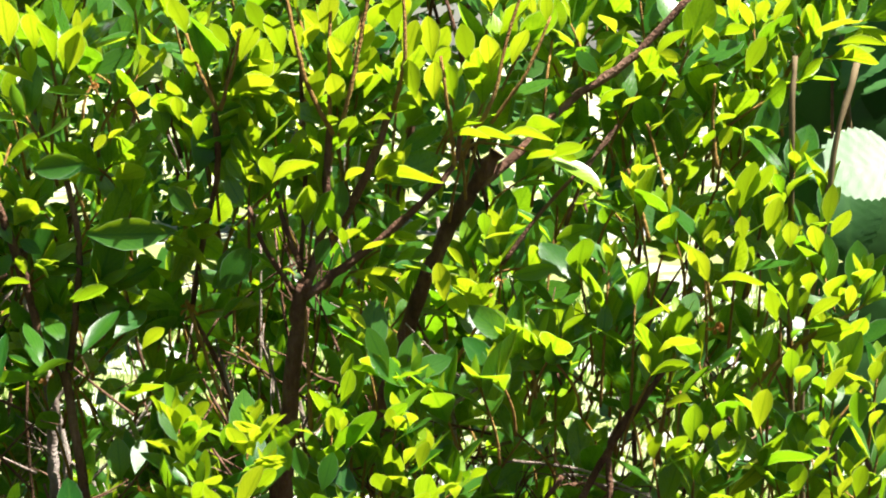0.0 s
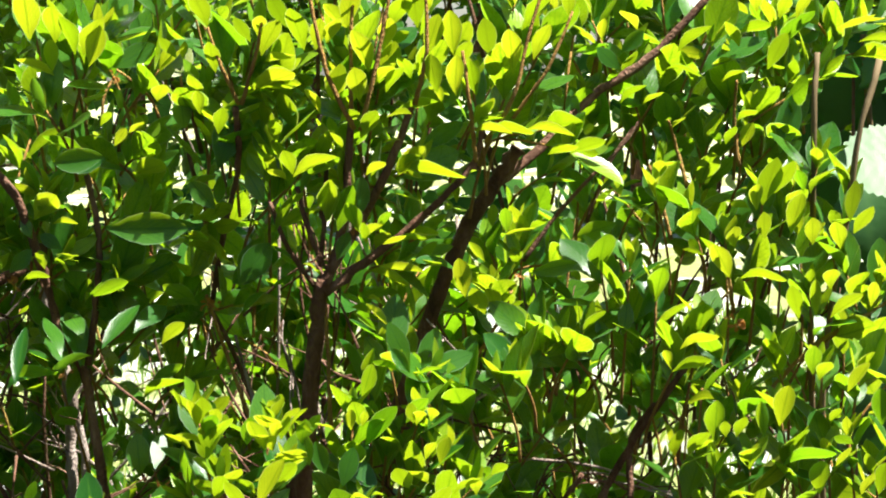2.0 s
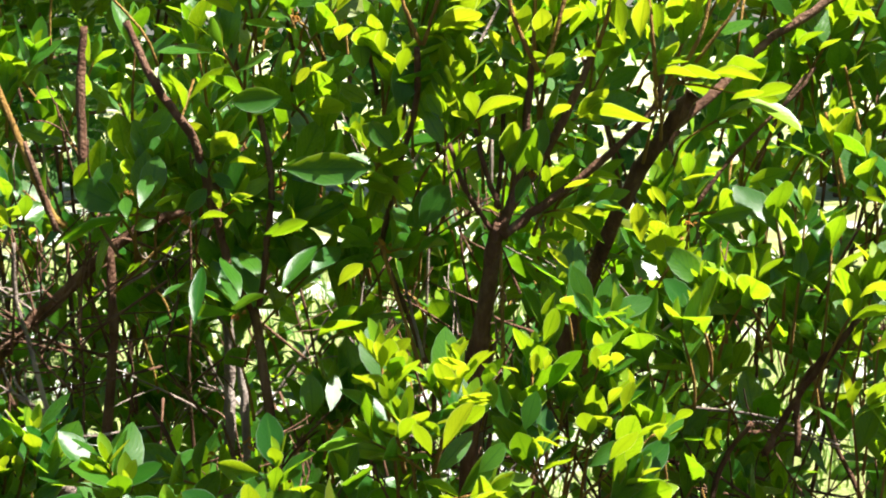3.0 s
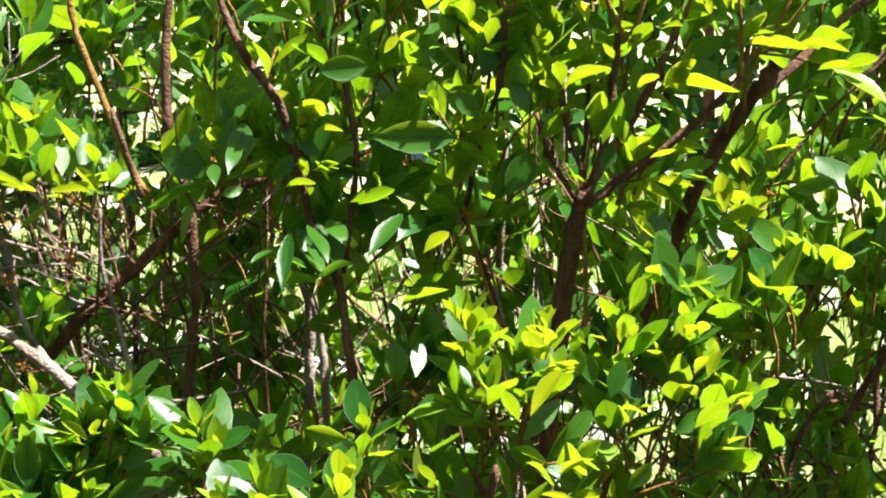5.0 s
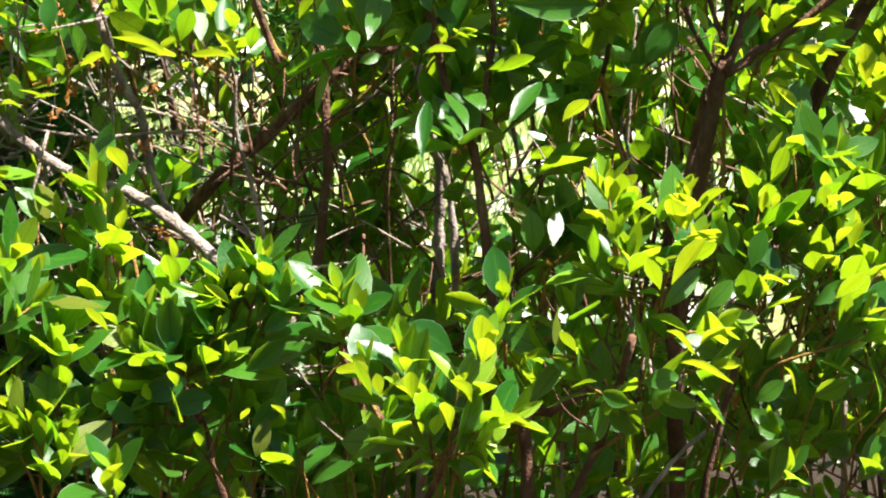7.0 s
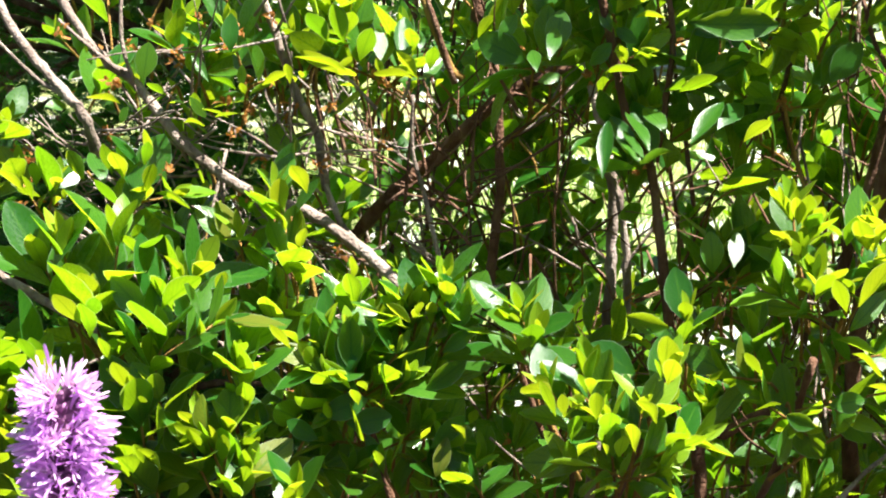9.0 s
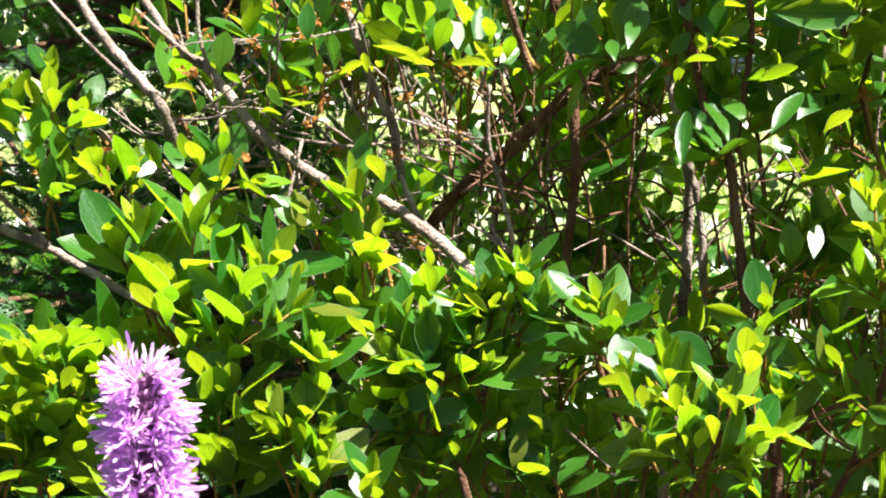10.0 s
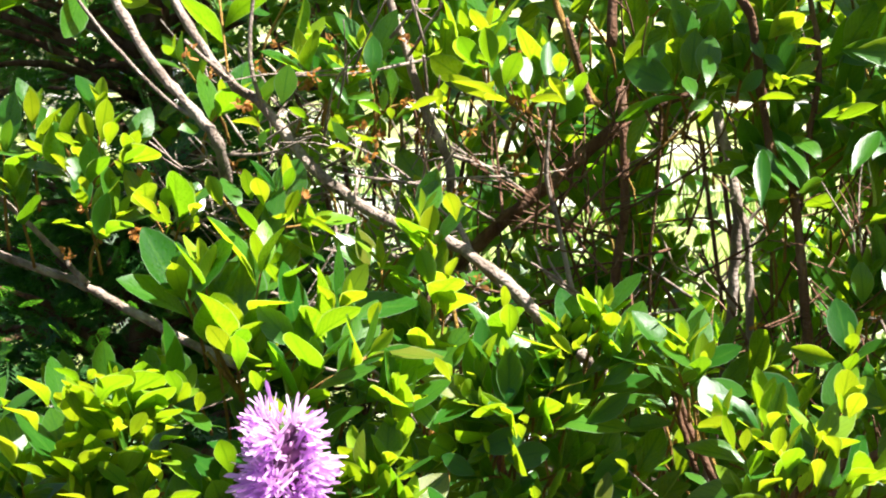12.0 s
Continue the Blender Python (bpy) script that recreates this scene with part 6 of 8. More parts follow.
def shrub_c_leaves(c):
    leaf(c, G, (-0.122, 1.638, 1.402), (-0.118, 1.638, 1.447), 0.55)
    leaf(c, G, (-0.100, 1.637, 1.399), (-0.095, 1.637, 1.440), 0.5)
    leaf(c, G, (-0.083, 1.634, 1.389), (-0.087, 1.634, 1.427), 0.5)
    leaf(c, G, (-0.076, 1.634, 1.389), (-0.058, 1.634, 1.427), 0.5)
    leaf(c, G, (-0.071, 1.632, 1.379), (-0.058, 1.632, 1.412), 0.5)
    leaf(c, G, (-0.100, 1.628, 1.372), (-0.128, 1.628, 1.390), 0.5)
    leaf(c, G, (-0.102, 1.630, 1.375), (-0.099, 1.630, 1.401), 0.5)
    leaf(c, G, (-0.013, 1.624, 1.349), (-0.005, 1.624, 1.368), 0.8)
    leaf(c, G, (-0.061, 1.619, 1.329), (-0.049, 1.619, 1.343), 0.5)
    leaf(c, G, (-0.049, 1.615, 1.312), (-0.037, 1.615, 1.326), 0.5)
    leaf(c, G, (-0.037, 1.617, 1.323), (-0.022, 1.617, 1.333), 0.5)
    leaf(c, G, (-0.040, 1.664, 1.284), (-0.008, 1.664, 1.299), 0.6)
    leaf(c, G, (-0.127, 1.657, 1.247), (-0.101, 1.657, 1.274), 0.6)
    leaf(c, G, (-0.075, 1.627, 1.131), (-0.109, 1.627, 1.131), 0.3)
    leaf(c, G, (-0.109, 1.646, 1.211), (-0.092, 1.646, 1.215), 0.5)
    leaf(c, G, (-0.016, 1.632, 1.139), (0.006, 1.632, 1.163), 0.4)
    leaf(c, G, (-0.001, 1.651, 1.230), (0.014, 1.651, 1.235), 0.5)
    leaf(c, D, (-0.057, 1.665, 1.378), (-0.018, 1.665, 1.398), 0.45)
    leaf(c, D, (-0.062, 1.645, 1.301), (-0.106, 1.645, 1.297), 0.5)
    leaf(c, D, (-0.062, 1.632, 1.240), (0.011, 1.632, 1.239), 0.4)
    leaf(c, R, (-0.058, 1.667, 1.361), (-0.046, 1.667, 1.344), 0.6)
    leaf(c, R, (-0.039, 1.625, 1.150), (-0.014, 1.625, 1.177), 0.5)
    leaf(c, R, (-0.082, 1.624, 1.145), (-0.099, 1.624, 1.174), 0.5)
    leaf(c, R, (-0.100, 1.619, 1.125), (-0.118, 1.619, 1.148), 0.4)
    leaf(c, H, (-0.072, 1.621, 1.183), (-0.040, 1.621, 1.195), 0.45)
    leaf(c, G, (-0.297, 1.643, 1.189), (-0.321, 1.643, 1.205), 0.4)
    leaf(c, G, (-0.154, 1.646, 1.217), (-0.171, 1.646, 1.206), 0.5)
    leaf(c, G, (-0.117, 1.646, 1.205), (-0.122, 1.646, 1.222), 0.5)
    leaf(c, G, (-0.109, 1.646, 1.209), (-0.095, 1.646, 1.217), 0.6)
    leaf(c, G, (-0.329, 1.643, 1.192), (-0.333, 1.643, 1.207), 0.5)
    leaf(c, G, (-0.282, 1.640, 1.183), (-0.274, 1.640, 1.193), 0.5)
    leaf(c, H, (-0.351, 1.658, 1.203), (-0.338, 1.658, 1.235), 0.5)
    leaf(c, H, (-0.304, 1.659, 1.211), (-0.303, 1.659, 1.240), 0.5)
    leaf(c, H, (-0.199, 1.651, 1.197), (-0.256, 1.651, 1.184), 0.3)
    leaf(c, H, (-0.080, 1.650, 1.182), (-0.046, 1.650, 1.190), 0.45)
    leaf(c, H, (-0.104, 1.635, 1.114), (-0.149, 1.635, 1.124), 0.3)
    leaf(c, H, (-0.289, 1.655, 1.196), (-0.283, 1.655, 1.221), 0.5)
    leaf(c, R, (-0.332, 1.676, 1.199), (-0.329, 1.676, 1.227), 0.5)
    leaf(c, R, (-0.103, 1.658, 1.113), (-0.128, 1.658, 1.156), 0.4)
    leaf(c, R, (-0.091, 1.660, 1.116), (-0.108, 1.660, 1.171), 0.4)
    leaf(c, R, (-0.056, 1.664, 1.146), (-0.031, 1.664, 1.171), 0.4)
    leaf(c, R, (-0.300, 1.678, 1.209), (-0.301, 1.678, 1.234), 0.4)
    leaf(c, R, (-0.140, 1.656, 1.134), (-0.121, 1.656, 1.117), 0.3)
    leaf(c, R, (-0.168, 1.596, 0.865), (-0.185, 1.596, 0.883), 0.4)
    leaf(c, D, (-0.204, 1.657, 1.204), (-0.248, 1.657, 1.226), 0.6)
    leaf(c, D, (-0.180, 1.660, 1.211), (-0.174, 1.660, 1.250), 0.6)
    leaf(c, D, (-0.194, 1.651, 1.187), (-0.174, 1.651, 1.194), 0.5)
    leaf(c, D, (-0.130, 1.662, 1.230), (-0.140, 1.662, 1.250), 0.5)
    leaf(c, D, (-0.229, 1.661, 1.220), (-0.214, 1.661, 1.245), 0.5)
    leaf(c, D, (-0.150, 1.656, 1.201), (-0.130, 1.656, 1.221), 0.5)
    leaf(c, H, (-0.031, 1.652, 1.098), (0.001, 1.652, 1.118), 0.4)
    leaf(c, G, (-0.003, 1.506, 0.965), (-0.017, 1.506, 0.989), 0.35)
    leaf(c, G, (-0.290, 1.528, 0.996), (-0.308, 1.528, 1.015), 0.4)
    leaf(c, G, (-0.285, 1.529, 1.003), (-0.282, 1.529, 1.020), 0.5)
    leaf(c, G, (-0.259, 1.533, 1.012), (-0.260, 1.533, 1.043), 0.5)
    leaf(c, G, (-0.202, 1.527, 0.987), (-0.216, 1.527, 1.021), 0.35)
    leaf(c, G, (-0.202, 1.527, 0.990), (-0.204, 1.527, 1.016), 0.3)
    leaf(c, G, (-0.200, 1.523, 0.976), (-0.192, 1.523, 0.991), 0.7)
    leaf(c, G, (-0.326, 1.514, 0.941), (-0.331, 1.514, 0.956), 0.5)
    leaf(c, G, (-0.324, 1.511, 0.932), (-0.309, 1.511, 0.937), 0.5)
    leaf(c, D, (-0.261, 1.537, 0.984), (-0.241, 1.537, 1.023), 0.5)
    leaf(c, D, (-0.265, 1.532, 0.971), (-0.238, 1.532, 0.991), 0.5)
    leaf(c, D, (-0.194, 1.534, 0.971), (-0.184, 1.534, 1.005), 0.5)
    leaf(c, D, (-0.341, 1.531, 0.951), (-0.342, 1.531, 1.002), 0.45)
    leaf(c, D, (-0.333, 1.525, 0.938), (-0.373, 1.525, 0.965), 0.35)
    leaf(c, D, (-0.279, 1.525, 0.939), (-0.243, 1.525, 0.968), 0.4)
    leaf(c, D, (-0.076, 1.536, 0.996), (-0.113, 1.536, 1.003), 0.6)
    leaf(c, D, (-0.104, 1.529, 0.958), (-0.141, 1.529, 0.982), 0.6)
    leaf(c, D, (-0.344, 1.516, 0.912), (-0.306, 1.516, 0.917), 0.6)
    leaf(c, D, (-0.273, 1.514, 0.893), (-0.244, 1.514, 0.922), 0.4)
    leaf(c, D, (-0.268, 1.509, 0.870), (-0.258, 1.509, 0.904), 0.5)
    leaf(c, H, (-0.341, 1.552, 1.003), (-0.343, 1.552, 1.042), 0.5)
    leaf(c, H, (-0.319, 1.539, 0.955), (-0.306, 1.539, 0.981), 0.5)
    leaf(c, H, (-0.067, 1.545, 0.977), (-0.062, 1.545, 1.008), 0.45)
    leaf(c, H, (-0.268, 1.525, 0.900), (-0.267, 1.525, 0.919), 0.5)
    leaf(c, H, (-0.300, 1.535, 0.936), (-0.284, 1.535, 0.970), 0.3)
    leaf(c, G, (-0.139, 1.445, 0.960), (-0.138, 1.445, 0.986), 0.4)
    leaf(c, G, (-0.134, 1.440, 0.941), (-0.134, 1.440, 0.966), 0.5)
    leaf(c, G, (-0.159, 1.441, 0.943), (-0.161, 1.441, 0.968), 0.4)
    leaf(c, G, (-0.087, 1.440, 0.939), (-0.101, 1.440, 0.969), 0.5)
    leaf(c, G, (-0.079, 1.447, 0.969), (-0.073, 1.447, 0.997), 0.55)
    leaf(c, G, (-0.148, 1.433, 0.913), (-0.134, 1.433, 0.938), 0.5)
    leaf(c, G, (-0.103, 1.435, 0.917), (-0.107, 1.435, 0.952), 0.35)
    leaf(c, G, (-0.080, 1.435, 0.922), (-0.063, 1.435, 0.945), 0.5)
    leaf(c, G, (-0.080, 1.428, 0.908), (-0.065, 1.428, 0.903), 0.5)
    leaf(c, G, (-0.134, 1.429, 0.907), (-0.170, 1.429, 0.911), 0.2)
    leaf(c, G, (-0.116, 1.425, 0.890), (-0.138, 1.425, 0.894), 0.4)
    leaf(c, G, (-0.116, 1.433, 0.913), (-0.112, 1.433, 0.936), 0.5)
    leaf(c, G, (-0.125, 1.432, 0.913), (-0.127, 1.432, 0.932), 0.3)
    leaf(c, H, (-0.166, 1.446, 0.941), (-0.177, 1.446, 0.976), 0.25)
    leaf(c, H, (-0.083, 1.452, 0.971), (-0.089, 1.452, 0.994), 0.2)
    leaf(c, H, (-0.153, 1.441, 0.922), (-0.148, 1.441, 0.950), 0.5)
    leaf(c, H, (-0.124, 1.442, 0.924), (-0.123, 1.442, 0.961), 0.5)
    leaf(c, H, (-0.078, 1.438, 0.913), (-0.049, 1.438, 0.938), 0.4)
    leaf(c, H, (-0.094, 1.428, 0.878), (-0.076, 1.428, 0.892), 0.5)
    leaf(c, H, (-0.142, 1.449, 0.959), (-0.147, 1.449, 0.982), 0.3)
    leaf(c, R, (-0.331, 1.648, 1.204), (-0.336, 1.648, 1.233), 0.5)
    leaf(c, R, (-0.311, 1.648, 1.202), (-0.314, 1.648, 1.239), 0.5)
    leaf(c, R, (-0.022, 1.608, 1.034), (-0.018, 1.608, 1.063), 0.5)
    leaf(c, G, (-0.354, 1.615, 1.196), (-0.395, 1.615, 1.218), 0.35)
    leaf(c, G, (-0.298, 1.613, 1.192), (-0.329, 1.613, 1.207), 0.35)
    leaf(c, H, (-0.217, 1.670, 1.191), (-0.259, 1.670, 1.183), 0.25)
    leaf(c, H, (-0.084, 1.670, 1.178), (-0.048, 1.670, 1.191), 0.4)
    leaf(c, H, (-0.036, 1.651, 1.088), (0.004, 1.651, 1.118), 0.5)
    leaf(c, D, (-0.205, 1.676, 1.198), (-0.245, 1.676, 1.228), 0.6)
    leaf(c, D, (-0.190, 1.680, 1.206), (-0.186, 1.680, 1.253), 0.5)
    leaf(c, D, (-0.039, 1.637, 1.023), (-0.040, 1.637, 1.060), 0.6)
    leaf(c, D, (-0.107, 1.679, 1.219), (-0.127, 1.679, 1.233), 0.5)
    leaf(c, G, (-0.155, 1.665, 1.215), (-0.172, 1.665, 1.205), 0.5)
    leaf(c, G, (-0.121, 1.666, 1.203), (-0.124, 1.666, 1.220), 0.6)
    leaf(c, G, (-0.111, 1.666, 1.207), (-0.092, 1.666, 1.218), 0.5)
    leaf(c, R, (-0.104, 1.668, 1.113), (-0.132, 1.668, 1.151), 0.4)
    leaf(c, R, (-0.090, 1.670, 1.115), (-0.113, 1.670, 1.168), 0.4)
    leaf(c, R, (-0.056, 1.673, 1.136), (-0.030, 1.673, 1.169), 0.4)
    leaf(c, G, (-0.330, 1.493, 0.934), (-0.333, 1.493, 0.953), 0.5)
    leaf(c, D, (-0.347, 1.530, 0.948), (-0.342, 1.530, 0.999), 0.45)
    leaf(c, D, (-0.344, 1.525, 0.939), (-0.377, 1.525, 0.966), 0.4)
    leaf(c, G, (-0.275, 1.538, 0.992), (-0.272, 1.538, 1.021), 0.4)
    leaf(c, G, (-0.263, 1.542, 1.011), (-0.265, 1.542, 1.035), 0.45)
    leaf(c, G, (-0.298, 1.536, 0.992), (-0.308, 1.536, 1.006), 0.4)
    leaf(c, G, (-0.289, 1.538, 0.997), (-0.286, 1.538, 1.011), 0.5)
    leaf(c, G, (-0.204, 1.537, 0.985), (-0.211, 1.537, 1.013), 0.35)
    leaf(c, G, (-0.197, 1.534, 0.986), (-0.195, 1.534, 0.995), 0.7)
    leaf(c, G, (-0.244, 1.515, 0.902), (-0.253, 1.515, 0.921), 0.5)
    leaf(c, G, (-0.281, 1.514, 0.901), (-0.272, 1.514, 0.916), 0.4)
    leaf(c, G, (-0.310, 1.522, 0.932), (-0.296, 1.522, 0.947), 0.5)
    leaf(c, H, (-0.284, 1.687, 1.297), (-0.259, 1.687, 1.311), 0.4)
    leaf(c, H, (-0.254, 1.684, 1.287), (-0.263, 1.684, 1.301), 0.5)
    leaf(c, H, (-0.146, 1.698, 1.340), (-0.150, 1.698, 1.370), 0.4)
    leaf(c, H, (-0.055, 1.671, 1.232), (0.004, 1.671, 1.237), 0.4)
    leaf(c, H, (-0.248, 1.671, 1.223), (-0.233, 1.671, 1.243), 0.5)
    leaf(c, H, (-0.189, 1.680, 1.272), (-0.169, 1.680, 1.281), 0.5)
    leaf(c, D, (-0.066, 1.695, 1.300), (-0.106, 1.695, 1.291), 0.5)
    leaf(c, D, (-0.016, 1.681, 1.236), (-0.066, 1.681, 1.231), 0.4)
    leaf(c, D, (-0.186, 1.690, 1.261), (-0.165, 1.690, 1.291), 0.5)
    leaf(c, D, (-0.224, 1.679, 1.237), (-0.205, 1.679, 1.217), 0.5)
    leaf(c, G, (-0.035, 1.664, 1.291), (-0.015, 1.664, 1.296), 0.6)
    leaf(c, G, (-0.005, 1.678, 1.355), (-0.020, 1.678, 1.362), 0.6)
    leaf(c, G, (-0.137, 1.643, 1.195), (-0.107, 1.643, 1.205), 0.3)
    leaf(c, G, (-0.108, 1.647, 1.215), (-0.088, 1.647, 1.219), 0.4)
    leaf(c, G, (-0.123, 1.658, 1.258), (-0.108, 1.658, 1.272), 0.5)
    leaf(c, R, (-0.135, 1.589, 1.111), (-0.132, 1.589, 1.161), 0.3)
    leaf(c, R, (-0.096, 1.593, 1.135), (-0.113, 1.593, 1.173), 0.4)
    leaf(c, R, (-0.062, 1.594, 1.141), (-0.034, 1.594, 1.178), 0.4)
    leaf(c, R, (-0.162, 1.590, 1.135), (-0.145, 1.590, 1.147), 0.4)
    leaf(c, R, (-0.192, 1.606, 1.199), (-0.198, 1.606, 1.223), 0.5)
    leaf(c, R, (-0.182, 1.609, 1.209), (-0.176, 1.609, 1.242), 0.4)
    leaf(c, G, (-0.124, 1.657, 1.248), (-0.108, 1.657, 1.271), 0.6)
    leaf(c, G, (-0.108, 1.656, 1.251), (-0.121, 1.656, 1.263), 0.5)
    leaf(c, G, (-0.032, 1.662, 1.274), (-0.038, 1.662, 1.290), 0.5)
    leaf(c, G, (-0.056, 1.670, 1.310), (-0.044, 1.670, 1.325), 0.6)
    leaf(c, G, (-0.038, 1.672, 1.323), (-0.032, 1.672, 1.337), 0.6)
    leaf(c, G, (-0.109, 1.647, 1.212), (-0.093, 1.647, 1.219), 0.5)
    leaf(c, G, (-0.129, 1.647, 1.214), (-0.116, 1.647, 1.219), 0.5)
    leaf(c, G, (-0.030, 1.646, 1.207), (-0.020, 1.646, 1.214), 0.5)
    leaf(c, G, (-0.070, 1.641, 1.185), (-0.044, 1.641, 1.193), 0.4)
    leaf(c, G, (-0.111, 1.654, 1.243), (-0.083, 1.654, 1.249), 0.35)
    leaf(c, D, (-0.110, 1.670, 1.295), (-0.064, 1.670, 1.299), 0.5)
    leaf(c, D, (-0.066, 1.657, 1.240), (-0.025, 1.657, 1.240), 0.5)
    leaf(c, D, (-0.026, 1.657, 1.237), (0.014, 1.657, 1.240), 0.45)


def shrub_d_wood(d):
    limb(d, BROWN, 0.0074, 0.0060, (-0.397, 1.900, 1.001), (-0.346, 1.870, 1.057), (-0.299, 1.860, 1.098), (-0.236, 1.850, 1.156), (-0.170, 1.850, 1.189))
    limb(d, GREY, 0.0052, 0.0039, (-0.592, 1.680, 1.101), (-0.596, 1.650, 1.146), (-0.614, 1.645, 1.174), (-0.646, 1.650, 1.208), (-0.679, 1.660, 1.255), (-0.713, 1.660, 1.325))
    limb(d, GREY, 0.0021, 0.0014, (-0.612, 1.645, 1.169), (-0.645, 1.645, 1.191), (-0.696, 1.640, 1.246), (-0.738, 1.640, 1.305))
    limb(d, GREY, 0.0021, 0.0016, (-0.565, 1.700, 1.177), (-0.575, 1.700, 1.213), (-0.575, 1.700, 1.254), (-0.569, 1.700, 1.315))
    limb(d, GREY, 0.0021, 0.0014, (-0.577, 1.700, 1.188), (-0.603, 1.700, 1.208), (-0.634, 1.700, 1.235))
    limb(d, GREY, 0.0045, 0.0035, (-0.395, 1.740, 1.076), (-0.400, 1.725, 1.130), (-0.418, 1.720, 1.167), (-0.441, 1.720, 1.233), (-0.464, 1.720, 1.305))
    limb(d, GREY, 0.0045, 0.0035, (-0.577, 1.640, 0.955), (-0.629, 1.660, 0.973), (-0.697, 1.690, 1.000), (-0.738, 1.700, 1.018), (-0.787, 1.700, 1.033), (-0.868, 1.700, 1.067), (-0.978, 1.700, 1.097))
    limb(d, GREY, 0.0031, 0.0021, (-0.722, 1.695, 1.014), (-0.746, 1.695, 1.040), (-0.771, 1.690, 1.067), (-0.828, 1.690, 1.122), (-0.874, 1.700, 1.178))
    limb(d, GREY, 0.0028, 0.0021, (-0.559, 1.680, 0.997), (-0.585, 1.680, 1.028), (-0.643, 1.680, 1.066))
    limb(d, GREY, 0.0021, 0.0014, (-0.591, 1.680, 1.033), (-0.570, 1.680, 1.018), (-0.515, 1.720, 0.996))
    limb(d, GREY, 0.0015, 0.0010, (-0.515, 1.720, 0.996), (-0.472, 1.720, 1.008), (-0.426, 1.700, 1.002))
    limb(d, GREY, 0.0015, 0.0010, (-0.504, 1.720, 1.034), (-0.483, 1.720, 0.997), (-0.453, 1.700, 0.964))
    limb(d, GREY, 0.0015, 0.0010, (-0.494, 1.730, 1.107), (-0.490, 1.730, 1.059), (-0.477, 1.730, 1.011))
    limb(d, BROWN, 0.003, 0.0017, (-0.435, 1.660, 0.962), (-0.412, 1.650, 1.027), (-0.422, 1.650, 1.083))
    limb(d, TWIG, 0.002, 0.0013, (-0.394, 1.630, 1.034), (-0.385, 1.630, 0.983), (-0.379, 1.640, 0.945))
    limb(d, TWIG, 0.0022, 0.0015, (-0.567, 1.600, 0.935), (-0.584, 1.590, 0.968), (-0.605, 1.580, 1.014), (-0.612, 1.580, 1.034))
    limb(d, TWIG, 0.0022, 0.0015, (-0.515, 1.570, 0.842), (-0.531, 1.565, 0.889), (-0.540, 1.565, 0.924))
    limb(d, TWIG, 0.0022, 0.0015, (-0.445, 1.570, 0.809), (-0.458, 1.560, 0.863), (-0.476, 1.555, 0.898))
    limb(d, TWIG, 0.0022, 0.0018, (-0.522, 1.600, 0.849), (-0.539, 1.590, 0.892), (-0.568, 1.585, 0.941), (-0.598, 1.585, 0.979))


